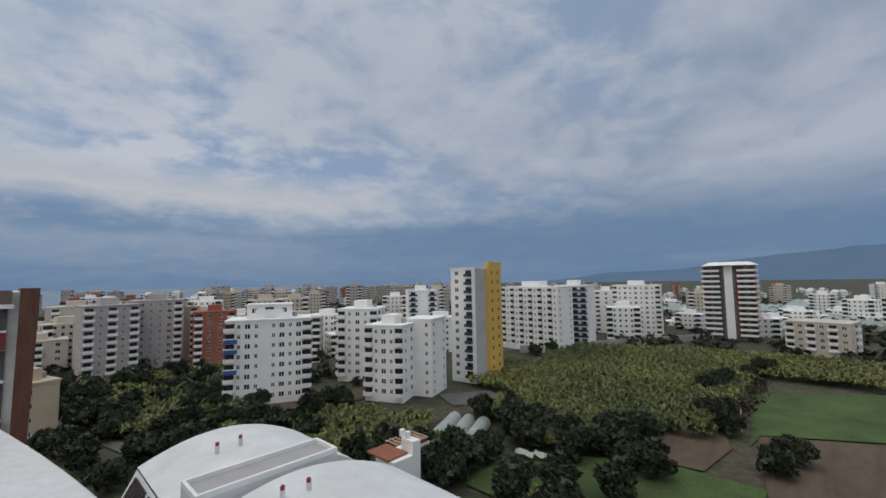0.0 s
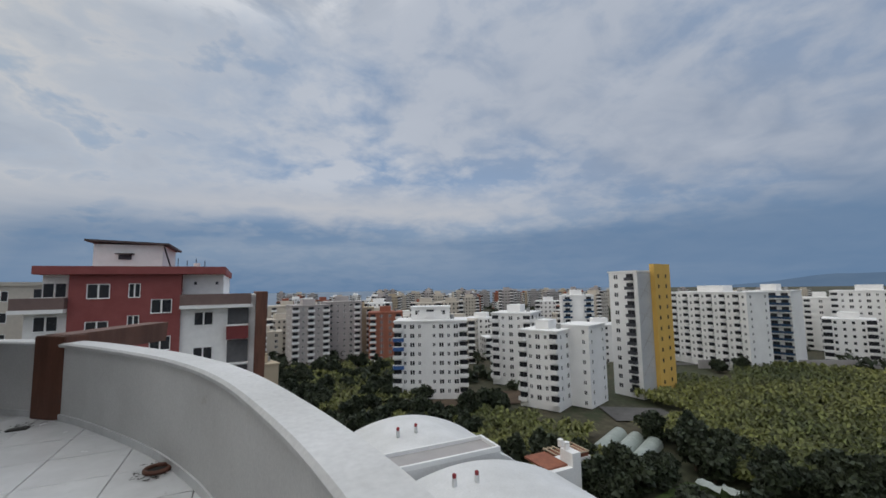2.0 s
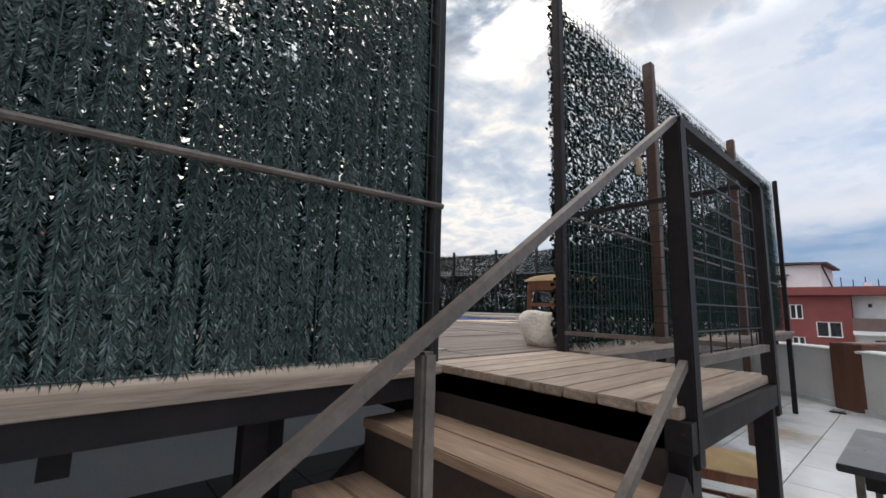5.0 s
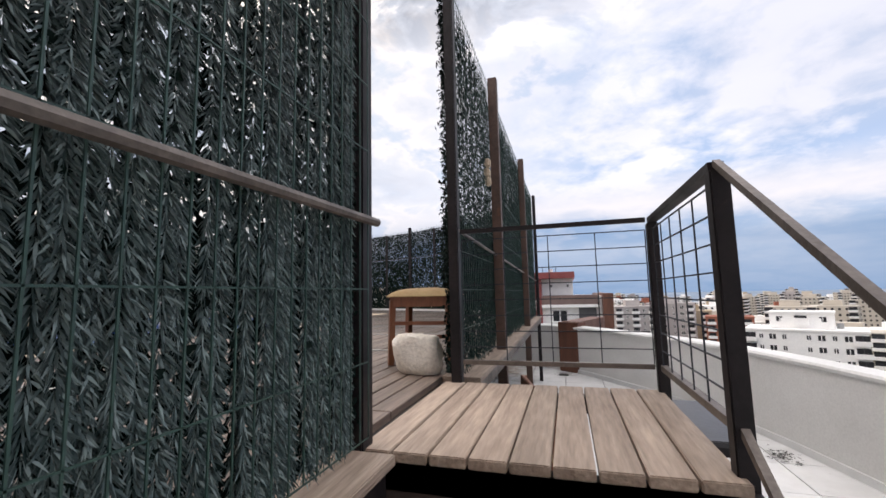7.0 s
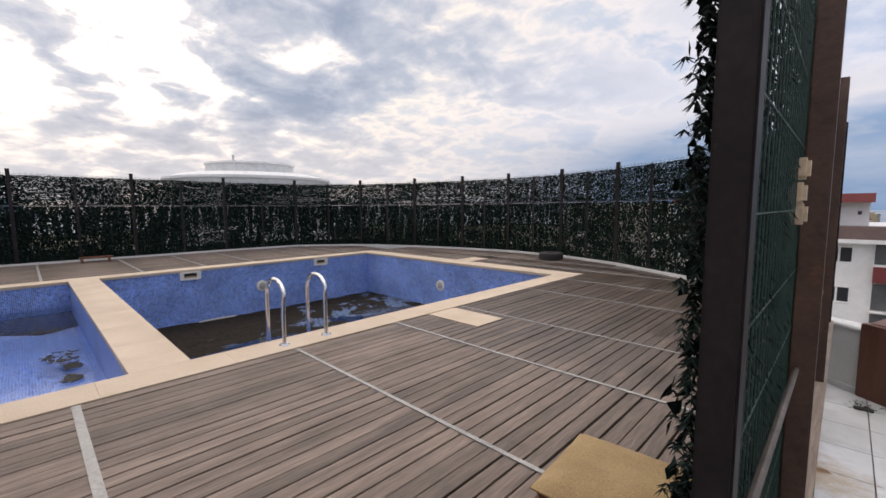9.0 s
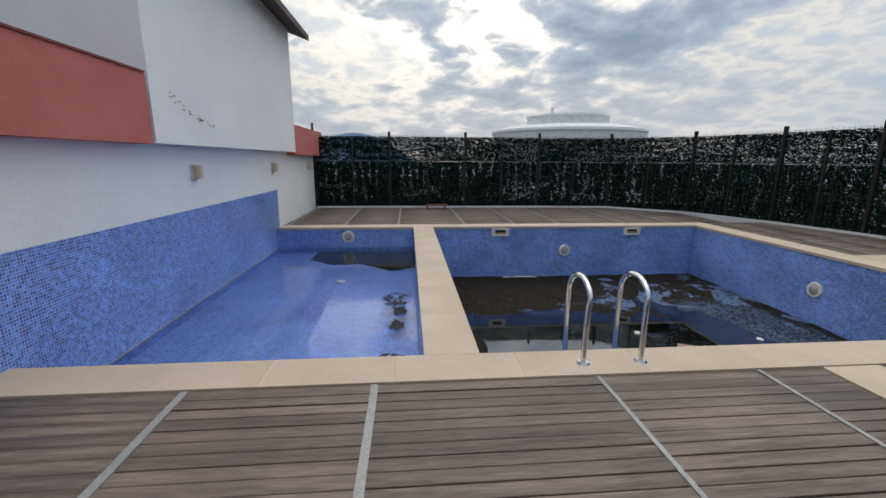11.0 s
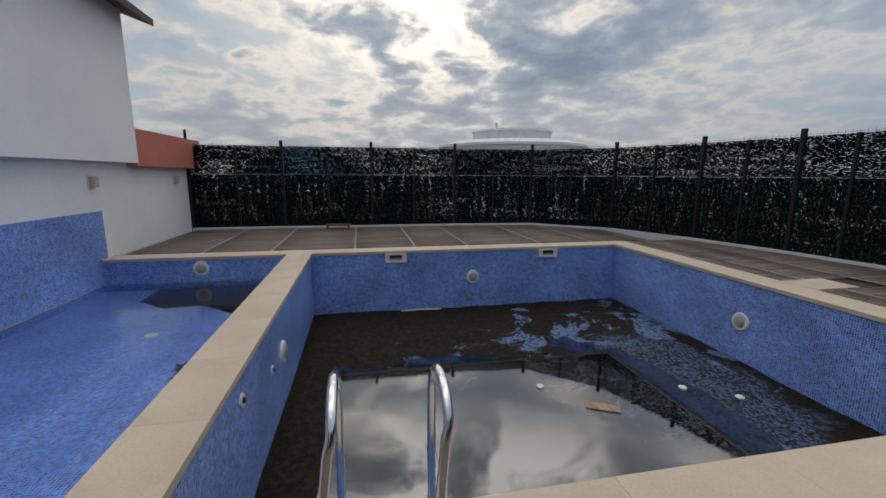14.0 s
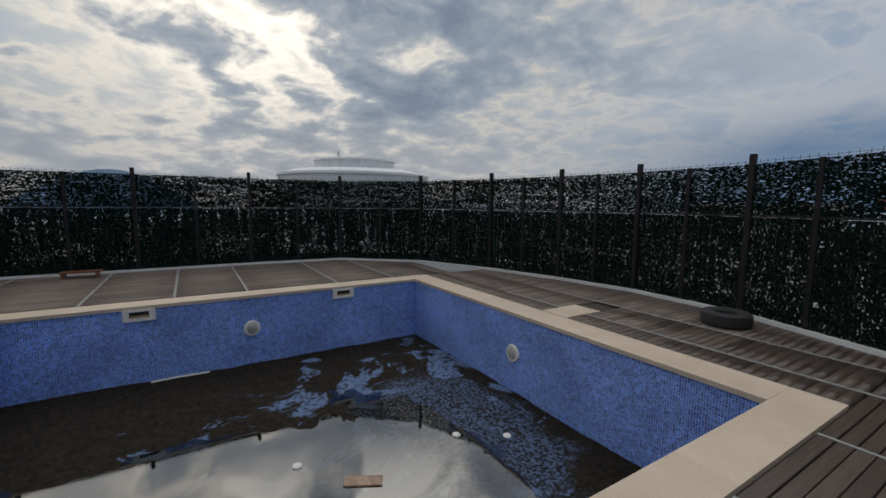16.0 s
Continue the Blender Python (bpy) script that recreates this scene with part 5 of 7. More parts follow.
# rusty puddles, drain and leaves on the terrace
for x, y, rx, ry in ((0.2, 4.2, 0.1, 0.05), (-0.9, 7.9, 0.12, 0.05), (0.15, 5.75, 0.09, 0.04)):
    bm = bmesh.new()
    ring = []
    for k in range(20):
        a = math.tau * k / 20
        f = 1 + 0.35 * noise.noise((math.cos(a) * 1.5 + x, math.sin(a) * 1.5, y))
        ring.append(bm.verts.new((x + rx * f * math.cos(a), y + ry * f * math.sin(a), TER + 0.004)))
    bm.faces.new(ring)
    single("rust_stain", bm, M["grime"], "orange rust stain on the white terrace tiles", "stain", "rust stains")
for x, y in ((0.46, 7.67), (1.96, 5.68), (2.38, 4.14)):
    bm = bmesh.new()
    for k in range(110):
        px, py = x + rng.normal() * 0.06, y + rng.normal() * 0.08
        ang, s = rng.uniform(0, math.tau), rng.uniform(0.006, 0.022)
        zz = TER + 0.006 + rng.uniform(0, 0.012)
        bm.faces.new([bm.verts.new((px + math.cos(ang + o) * s * k2, py + math.sin(ang + o) * s * k2, zz)) for o, k2 in ((0, 1.4), (1.6, 0.5), (3.1, 1.2), (4.7, 0.5))])
    single("dry_leaves", bm, M["cavity"], "small heap of dark dry leaves on the tiles", "leaves", kind="stuff")

dr = thing("floor_gully", "round rusted gully clogged with dark leaves by the parapet", "drain", (2.0, 5.7, TER))
bm = bmesh.new()
ring = [(2.0 + 0.085 * math.cos(math.tau * k / 24), 5.7 + 0.085 * math.sin(math.tau * k / 24), TER + 0.02) for k in range(25)]
part("rim", bent(bm, ring, 0.018, 8), M["rust"], dr, "", True)
part("grate", tube(bmesh.new(), (2.0, 5.7, TER + 0.001), (2.0, 5.7, TER + 0.012), 0.07, 20), M["cavity"], dr)
cover = thing("pipe_cover", "small dark flat piece of slate lying by the pillar", "scrap", (0.46, 7.6, TER))
part("plate", cube(0.38, 0.55, 7.56, 7.65, TER + 0.001, TER + 0.015, bevel=0.003), M["cavity"], cover)

# ================================================================ lower roofs of the own building
def vault(name, label, x0, x1, y0, y1, z0, rise, ribs, start=0.0):
    """Barrel roof, arched along its length from (x0) to (x1)."""
    bm = bmesh.new()
    n = 26
    top = []
    for k in range(n + 1):
        u = start + (1 - start) * k / n
        x = x0 + (x1 - x0) * u
        z = z0 + rise * math.sin(math.pi * min(max(u, 0.0), 1.0)) ** 0.8
        top.append((x, z))
    rows = []
    for j in range(ribs + 1):
        y = y0 + (y1 - y0) * j / ribs
        lift = 0.012 if j % 2 else 0.0
        rows.append([bm.verts.new((x, y, z + lift)) for x, z in top])
    for a, b in zip(rows, rows[1:]):
        for k in range(n):
            bm.faces.new((a[k], a[k + 1], b[k + 1], b[k]))
    for r, y in ((rows[0], y0), (rows[-1], y1)):
        base = [bm.verts.new((x, y, z0 - 3.0)) for x, z in top]
        for k in range(n):
            bm.faces.new((r[k], r[k + 1], base[k + 1], base[k]))
    return tagged(new(name, mesh_of(bm, name, M["cap"], True)), label, kind="structure")


def roof_vent(x, y, z):
    t = thing("roof_vent", "small white roof chimney with a dark red round cowl", "vent", (x, y, z), "roof vents")
    part("shaft", cube(x - 0.036, x + 0.036, y - 0.036, y + 0.036, z - 0.1, z + 0.18, bevel=0.004), M["cap"], t)
    bm = bmesh.new()
    bmesh.ops.create_uvsphere(bm, u_segments=14, v_segments=8, radius=0.042)
    bmesh.ops.translate(bm, verts=bm.verts, vec=(x, y, z + 0.22))
    tube(bm, (x, y, z + 0.18), (x, y, z + 0.2), 0.036, 12)
    part("cowl", bm, M["cowl"], t, "dark red round cowl", True)


LX, LY, LZ = -0.26, 0.41, -0.09
vault("roof_vault_1", "white ribbed barrel roof below the terrace", 4.6, 9.0, 9.9, 12.6, -3.95, 0.75, 12, 0.13)
vault("roof_vault_2", "white ribbed barrel roof below the terrace", 4.4, 9.4, 5.0, 8.9, -3.95, 0.8, 44)
for x, y, z in ((6.28, 11.1, -3.25), (6.74, 11.08, -3.22), (6.34, 8.18, -3.22), (6.74, 8.06, -3.2)):
    roof_vent(x, y, z)
bm = box(bmesh.new(), 5.3, 7.9, 9.05, 9.85, -5.0, -3.15)
structure("roof_lift_box", bm, M["cap"], "white box gutter between the barrel roofs")
bm = bmesh.new()
for a in ((5.3, 7.9, 9.05, 9.11), (5.3, 7.9, 9.79, 9.85), (5.3, 5.36, 9.11, 9.79), (7.84, 7.9, 9.11, 9.79)):
    box(bm, *a, -3.149, -3.05)
structure("trim_lift_box", bm, M["plaster"], "white rim of the flat roof box")
structure("roof_lift_felt", cube(5.36, 7.84, 9.11, 9.79, -3.149, -3.13), M["bgrey"], "grey felt on the flat roof box")
sk = thing("roof_window", "sloping roof window at the end of the barrel roof", "window", (4.5, 10.9, -4.2))
bm = bmesh.new()
va = [bm.verts.new(p) for p in ((5.15, 9.95, -3.6), (5.15, 12.5, -3.6), (4.72, 12.4, -4.35), (4.72, 9.95, -4.35))]
vb = [bm.verts.new((v.co.x - 0.02, v.co.y, v.co.z - 0.06)) for v in va]
bm.faces.new(va), bm.faces.new(vb[::-1])
for k in range(4):
    bm.faces.new((va[k], vb[k], vb[(k + 1) % 4], va[(k + 1) % 4]))
part("frame", bm, M["cap"], sk)
for y0 in (10.15, 11.3):
    bm = bmesh.new()
    va = [bm.verts.new(p) for p in ((5.1, y0, -3.655), (5.1, y0 + 0.95, -3.655), (4.79, y0 + 0.95, -4.2), (4.79, y0, -4.2))]
    vb = [bm.verts.new((v.co.x - 0.02, v.co.y, v.co.z + 0.012)) for v in va]
    bm.faces.new(va), bm.faces.new(vb[::-1])
    for k in range(4):
        bm.faces.new((va[k], vb[k], vb[(k + 1) % 4], va[(k + 1) % 4]))
    part("pane", bm, M["glass"], sk)

for ob in list(bpy.data.objects):
    if ob.parent is None and ob.name.split(".")[0] in ("roof_vault_1", "roof_vault_2", "roof_vent", "roof_lift_box", "trim_lift_box", "roof_lift_felt", "roof_window"):
        ob.location = ob.location + Vector((LX, LY, LZ))

# ================================================================ town
G = -36.0


def window_mesh(w, h, frame_m, rim=0.065):
    """One connected mesh: a shallow frame with two recessed panes."""
    bm = bmesh.new()
    xs = (-w / 2, 0.0, w / 2)
    F = [[bm.verts.new((x, -0.06, z)) for x in xs] for z in (-h / 2, h / 2)]
    B = [[bm.verts.new((x, 0.0, z)) for x in xs] for z in (-h / 2, h / 2)]
    panes = [bm.faces.new((F[0][k], F[0][k + 1], F[1][k + 1], F[1][k])) for k in (0, 1)]
    for k in (0, 1):
        bm.faces.new((F[0][k], B[0][k], B[0][k + 1], F[0][k + 1]))
        bm.faces.new((F[1][k], F[1][k + 1], B[1][k + 1], B[1][k]))
    bm.faces.new((F[0][0], F[1][0], B[1][0], B[0][0]))
    bm.faces.new((F[0][2], B[0][2], B[1][2], F[1][2]))
    for f in panes:
        c = f.calc_center_median()
        ring = list(f.verts)
        inner = [bm.verts.new((v.co.x + (rim if v.co.x < c.x else -rim), -0.02, v.co.z + (rim if v.co.z < c.z else -rim))) for v in ring]
        bm.faces.remove(f)
        for k in range(4):
            bm.faces.new((ring[k], ring[(k + 1) % 4], inner[(k + 1) % 4], inner[k]))
        bm.faces.new(inner).material_index = 1
    me = mesh_of(bm, "window", frame_m)
    me.materials.append(M["glass"])
    return me


def balcony_mesh(w, d, rail_m, slab_m, h=1.0):
    bm = bmesh.new()
    box(bm, -w / 2, w / 2, -d, 0, -0.2, 0.0)
    k = len(bm.faces)
    box(bm, -w / 2, w / 2, -d, -d + 0.06, 0.0, h)
    box(bm, -w / 2, -w / 2 + 0.06, -d + 0.06, 0, 0.0, h)
    box(bm, w / 2 - 0.06, w / 2, -d + 0.06, 0, 0.0, h)
    me = mesh_of(bm, "balcony", slab_m)
    me.materials.append(rail_m)
    for p in me.polygons[k:]:
        p.material_index = 1
    return me


WIN = {(1.6, 1.4): window_mesh(1.5, 1.45, M["bwhite"], 0.07), (0.8, 1.2): window_mesh(0.9, 1.2, M["bwhite"], 0.06)}
NWIN = [window_mesh(1.15, 0.92, M["bwhite"], 0.05), window_mesh(0.62, 0.9, M["bwhite"], 0.045)]
# wide dark door; its colour also carries the shade behind a balcony
DOOR = window_mesh(2.5, 2.2, M["bdark"])
BALC = {}


def block(label, cx, cy, turn, w, d, z1, front, side=(), wall="bwhite", rail="bwhite", bw=3.2, base=G, storey=2.95, hut=True, side_wall=None):
    """Apartment block. front and side: one mark a bay, w a window, n a narrow one, b a balcony, . a blank bay."""
    t = thing("apartment_building", label, "building", (0, 0, 0), "town blocks")
    h = z1 - base
    bm = box(bmesh.new(), -w / 2, w / 2, 0, d, 0, h)
    part("wall", bm, M[wall], t)
    bm = box(bmesh.new(), -w / 2 - 0.25, w / 2 + 0.25, -0.25, d + 0.25, h, h + 0.5)
    part("roof", bm, M[wall], t)
    if hut:
        part("roof_house", box(bmesh.new(), -w * 0.18, w * 0.16, d * 0.25, d * 0.7, h + 0.5, h + 3.2), M[wall], t)
        part("tank", tube(bmesh.new(), (w * 0.3, d * 0.5, h + 0.5), (w * 0.3, d * 0.5, h + 1.9), 0.7, 10), M["strip"], t)
    key = (bw, rail)
    if key not in BALC:
        BALC[key] = balcony_mesh(bw, 1.3, M[rail], M["bwhite"])
    nf = int(h // storey)
    for marks, length, place in ((front, w, 0), (side, d, 1), (side, d, 2)):
        if not marks:
            continue
        step = length / len(marks)
        for f in range(nf):
            z = h - (f + 0.5) * storey
            for k, mk in enumerate(marks):
                u = -length / 2 + (k + 0.5) * step
                if place == 0:
                    loc, rz = (u, 0, z), 0
                elif place == 1:
                    loc, rz = (w / 2, d / 2 + u, z), math.pi / 2
                else:
                    loc, rz = (-w / 2, d / 2 - u, z), -math.pi / 2
                if mk == "b":
                    piece("balcony", BALC[key], t, (loc[0], loc[1], z - 1.25), rz)
                    piece("balcony_door", DOOR, t, (loc[0], loc[1], z - 0.15), rz)
                elif mk in "wn":
                    piece("window", WIN[(1.6, 1.4) if mk == "w" else (0.8, 1.2)], t, loc, rz)
    for o in t.children:
        o.matrix_parent_inverse = Matrix()
    t.matrix_basis = pose(cx, cy, base, 0, 0, turn)
    return t


def face(cx, cy, off=0.0):
    return -math.degrees(math.atan2(cx - 3, cy - 1.5)) + off


# main blocks that stand out in the view
b1 = block("white ten-storey apartment block with blue awnings on its balconies", 57.5, 127.6, face(57.5, 127.6, -4), 24, 14, -11.2, "bnwn.nwnwb", "wnw", bw=3.0)
for f in (2, 3, 5):
    bm = bmesh.new()
    box(bm, -12.2, -8.6, -1.5, -1.38, 24.8 - f * 2.95 - 0.3, 24.8 - f * 2.95 + 0.9)
    o = part("awning", bm, M["awning"], b1)
    o.matrix_parent_inverse = Matrix()
block("upper storey of a white apartment block with a blue glazed stair", 59, 131, face(59, 131, -4), 13, 8, -6.8, "wbw", (), base=-10.6, hut=False)
block("white apartment block with pink-edged balconies and a blank side", 81.5, 102.5, face(82, 103, -26), 12.5, 14, -13.6, "bnwnb", "nwn", bw=2.6)
block("taller white annex wing of an apartment block", 92.5, 99.5, face(93, 99, -26), 10, 12, -12.4, "n.n", "n.n", hut=False)
block("white apartment block with stepped roof terraces", 91, 130, face(91, 130, -18), 15, 16, -10.2, "bnwnb", "bwb")
tw = block("white side of a tall apartment tower with dark balconies", 115.0, 99.5, face(115, 99.5, -35), 10.4, 17.5, 4.0, "wb", (), rail="bdark", bw=2.6, hut=False)
bm = box(bmesh.new(), 5.22, 5.36, 0.2, 7.0, 0, 39.8)
o = part("side_panel", bm, M["bpanel"], tw, "grey panelled side wall")
o.matrix_parent_inverse = Matrix()
for a in ((5.21, 6.9, 7.0, 11.4), (5.21, 6.1, 12.0, 17.3)):
    o = part("yellow_shaft", box(bmesh.new(), *a, 0, 42.6), M["byellow"], tw, "bright yellow stair shaft")
    o.matrix_parent_inverse = Matrix()
bm = bmesh.new()
for k in range(9):
    z = 3 + k * 4
    tube(bm, (5.4, 0.4, z), (5.4, 6.0, z + 6 if k % 2 else z - 2), 0.06, 4)
o = part("line_pattern", bm, M["bgrey"], tw)
o.matrix_parent_inverse = Matrix()
block("long white apartment block with many small balconies", 184, 116, face(184, 116, -36), 34, 14, -4.4, "bnbnbnbnbnbn", "n.n", bw=2.2)
block("white and blue glazed round-ended block", 207, 104, face(207, 104, -20), 17, 12, -4.2, "w.bb", (), rail="bblue", bw=4)
block("white block with horizontal dark balcony bands", 160, 168, face(160, 168, 8), 16, 14, -5.7, "b.b", (), rail="bblue", bw=4.5)
block("white ten-storey block beside a road", 268, 92, face(268, 92, -6), 27, 16, -5.4, "bnwnwnwnb", "ww", bw=3.0)
block("white and brown apartment block beside a road", 272, 112, face(272, 112), 16, 14, -9.1, "bwb", ())
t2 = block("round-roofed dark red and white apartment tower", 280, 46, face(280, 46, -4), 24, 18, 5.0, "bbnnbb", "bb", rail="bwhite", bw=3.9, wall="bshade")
o = part("centre_strip", box(bmesh.new(), -1.9, 1.9, -0.5, -0.02, 1.0, 41.2), M["bwhite"], t2, "white rendered centre strip")
o.matrix_parent_inverse = Matrix()
for a in ((-11.9, -11.2), (11.2, 11.9), (3.4, 5.0), (-6.0, -3.4)):
    o = part("colour_band", box(bmesh.new(), a[0], a[1], -0.35, -0.05, 1.0, 40.5), M["bdark"] if a[0] == -6.0 else M["bmaroon"], t2, "dark vertical band")
    o.matrix_parent_inverse = Matrix()
o = part("curved_roof", tube(bmesh.new(), (0, 10, 41.6), (0, 10, 43.6), 14, 24, 10), M["bwhite"], t2, "low domed roof")
o.matrix_parent_inverse = Matrix()
block("low cream block with a curved grey roof", 247, 10, face(247, 10, -14), 22, 18, -21.5, "bwbwbw", "wbw", wall="bbeige", hut=False)
block("red-brown apartment block with white balconies", 66, 203, face(66, 203), 17, 14, -12.4, "bwwb", (), wall="bred")
block("tan rendered apartment block with balconies", 60, 231, face(60, 231), 15, 14, -11, "bwb", (), wall="btan")
bl = block("grey and white tall apartment block", 31, 211, face(31, 211, 12), 18, 16, -7.9, "bnbnb", "wnw", bw=3.2, wall="bpink")
block("grey tall apartment block with dark bays", 47, 219, face(47, 219, -5), 20, 16, -6.9, "bwnnwb", "wn", wall="bpink", bw=3.2)
block("pale pink rendered apartment block", 11, 236, face(11, 236), 18, 14, -22, "wbw", (), wall="bbeige")
block("pale apartment block with stacked balconies", 25, 271, face(25, 271), 22, 16, -10.1, "bwb", (), wall="bbeige")
block("tan and maroon small apartment block", 8.4, 136, face(8.4, 136, 20), 7, 10, -22, "n.", "wnw", wall="btan", storey=3.1)

block("stepped cream apartment block behind the red neighbour", -30, 78, 22, 18, 14, 1.5, "bwwb", "ww", wall="bbeige", hut=False)
for k in range(11):
    for a in ((5.7, 6.85), (5.7, 6.05)):
        o = part("shaft_window", box(bmesh.new(), a[1], a[1] + 0.08, (8.6 if a[1] > 6.5 else 14.2), (9.4 if a[1] > 6.5 else 15.0), 4 + k * 3.4, 5.2 + k * 3.4), M["glass"], tw, "small dark window")
        o.matrix_parent_inverse = Matrix()

# red and white neighbour block, close by
nb = thing("apartment_building", "red and white neighbouring apartment block with a flat roof", "building", (0, 34, G))
part("wall", cube(-7.15, -1.35, 33.9, 46, G, 1.45), M["red"], nb, "dull red rendered wall")
part("wall", cube(-1.35, 3.3, 34.1, 46, G, 0.0), M["bwhite"], nb)
part("wall", cube(-9.2, -7.15, 34.2, 46, G, 0.0), M["bwhite"], nb)
part("upper_wall", cube(-1.35, 1.1, 34.6, 46, 0.0, 1.5), M["bwhite"], nb)
part("upper_wall", cube(-8.6, -7.15, 34.6, 46, 0.0, 1.5), M["bwhite"], nb)
part("parapet", cube(-1.34, 2.9, 33.4, 34.55, -0.62, 0.1), M["bbrown"], nb, "grey-brown balcony parapet")
part("parapet", cube(-9.6, -7.16, 33.4, 34.55, -0.62, 0.05), M["bbrown"], nb, "grey-brown balcony parapet")
part("ledge", cube(-1.34, 3.0, 33.35, 34.6, -0.85, -0.63), M["bwhite"], nb)
part("ledge", cube(-9.65, -7.16, 33.35, 34.6, -0.85, -0.63), M["bwhite"], nb)
part("cornice", cube(-8.75, 1.25, 33.5, 46.2, 1.45, 1.95), M["red"], nb, "red roof edge")
part("roof_house", cube(-6.5, -2.7, 35.5, 41, 1.95, 3.5), M["bwhite"], nb)
bm = bmesh.new()
beam(bm, (-6.9, 38.2, 3.72), (-2.3, 38.2, 3.55), 6.2, 0.13)
part("roof_slab", bm, M["hoop"], nb)
bm = bmesh.new()
va = [bm.verts.new(p) for p in ((2.75, 33.2, G), (3.05, 33.2, G), (3.95, 33.0, 0.2), (3.2, 33.0, 0.2))]
vb = [bm.verts.new((v.co.x, 46, v.co.z)) for v in va]
bm.faces.new(va), bm.faces.new(vb[::-1])
for k in range(4):
    bm.faces.new((va[k], vb[k], vb[(k + 1) % 4], va[(k + 1) % 4]))
part("fin_wall", bm, M["rust"], nb, "dark brown leaning fin wall")
for x, z, s, y in ((-5.7, 0.4, 0, 33.9), (-3.87, 0.42, 1, 33.9), (-2.4, -0.62, 0, 33.9), (-3.87, -1.6, 1, 33.9), (-2.4, -3.0, 0, 33.9), (-5.7, -1.9, 0, 33.9), (0.0, -1.55, 2, 34.1), (0.0, -3.9, 2, 34.1), (-8.0, 0.5, 0, 34.6), (-8.2, -1.5, 0, 34.2), (-3.87, -3.8, 1, 33.9), (-2.4, -5.4, 0, 33.9), (0.0, -6.2, 2, 34.1)):
    o = new("window", NWIN[1 if s == 1 else 0])
    o.parent, o.location = nb, (x, y - 34, z - G)
for x in (-0.6, 0.7):
    part("roof_vent", cube(x - 0.08, x + 0.08, 34.52, 34.6, 0.75, 0.95), M["bdark"], nb)
# flat panels, not recesses: the loggias' shade is their dark colour
for z0, z1 in ((-2.0, -0.9), (-4.6, -3.1), (-6.6, -4.85), (-9.0, -7.6)):
    part("loggia", cube(1.45, 2.75, 33.95, 34.09, z0, z1), M["bshade"], nb, "flat dark loggia panel, glass tone and recess shade in its colour")
    part("loggia_slab", cube(1.4, 2.76, 33.5, 34.09, z0 - 0.1, z0 - 0.02), M["bwhite"], nb, "white floor edge")
for z0, z1 in ((-3.0, -2.12), (-7.5, -6.72)):
    part("loggia_rail", cube(1.4, 2.76, 33.45, 33.6, z0, z1), M["bmaroon"], nb, "dull maroon balcony front")
part("shed_window", cube(-5.15, -4.45, 35.42, 35.5, 2.5, 2.82), M["bdark"], nb, "small dark slit window")
part("window_hood", cube(-5.3, -4.3, 35.2, 35.5, 2.84, 2.9), M["hoop"], nb)
for k in range(4):
    x = -0.2 - k * 0.55
    part("antenna", tube(bmesh.new(), (x, 36, 1.95), (x, 36, 2.5 + 0.15 * (k % 2)), 0.025, 6), M["steel"], nb)
part("downpipe", tube(bmesh.new(), (-2.62, 35.4, 3.4), (-2.2, 35.4, 1.96), 0.05, 6), M["steel"], nb)
tube_ = tube(bmesh.new(), (-0.6, 35, 1.95), (-0.6, 35, 2.25), 0.2, 12)
part("tank", tube_, M["bwhite"], nb)

# filling town, built from a few kinds of block
def far_kind(label, w, d, h, wall, seed):
    r = random.Random(seed)
    t = thing("apartment_building", label, "building", (0, 0, 0), "distant town blocks")
    o = part("wall", box(bmesh.new(), -w / 2, w / 2, 0, d, 0, h), M[wall], t)
    bm = bmesh.new()
    n, m = int(h // 3), int(w // 2.6)
    for f in range(n):
        for k in range(m):
            x, z = -w / 2 + (k + 0.5) * w / m, h - f * 3 - 1.6
            box(bm, x - 0.5, x + 0.5, -0.06, 0.0, z - 0.6, z + 0.6)
        for k in range(int(d // 4)):
            y = (k + 0.5) * d / int(d // 4)
            z = h - f * 3 - 1.6
            box(bm, w / 2, w / 2 + 0.08, y - 0.6, y + 0.6, z - 0.7, z + 0.7)
            box(bm, -w / 2 - 0.08, -w / 2, y - 0.6, y + 0.6, z - 0.7, z + 0.7)
        # dark boxes above the balcony fronts paint the recess's shade
        for x in (-w / 2 + 1.8, w / 2 - 1.8):
            z = h - f * 3 - 3
            box(bm, x - 1.6, x + 1.6, -0.12, 0, z + 0.9, z + 2.6)
    tagged(part("glazing", bm, M["glass"], t), kind="stuff")
    bm = bmesh.new()
    for f in range(n):
        z = h - f * 3 - 3
        for x in (-w / 2 + 1.8, w / 2 - 1.8):
            box(bm, x - 1.7, x + 1.7, -1.3, 0, z - 0.1, z + 0.9)
    tagged(part("balcony_front", bm, M["bwhite"], t), kind="stuff")
    part("roof_house", box(bmesh.new(), -w * 0.2, w * 0.2, d * 0.3, d * 0.7, h, h + 2.8), M[wall], t)
    return t


kinds = [far_kind("distant white apartment block with balconies", 18, 14, 26, "bwhite", 1), far_kind("distant tan apartment block with balconies", 16, 13, 27, "btan", 2), far_kind("distant grey apartment block with balconies", 20, 14, 28, "bgrey", 3), far_kind("distant low white house with small windows", 16, 12, 12, "bwhite", 4), far_kind("distant red-brown apartment block with balconies", 14, 12, 26, "bred", 5), far_kind("distant beige apartment block with balconies", 19, 13, 29, "bbeige", 6), far_kind("distant grey-pink tall apartment block", 15, 14, 32, "bpink", 7)]
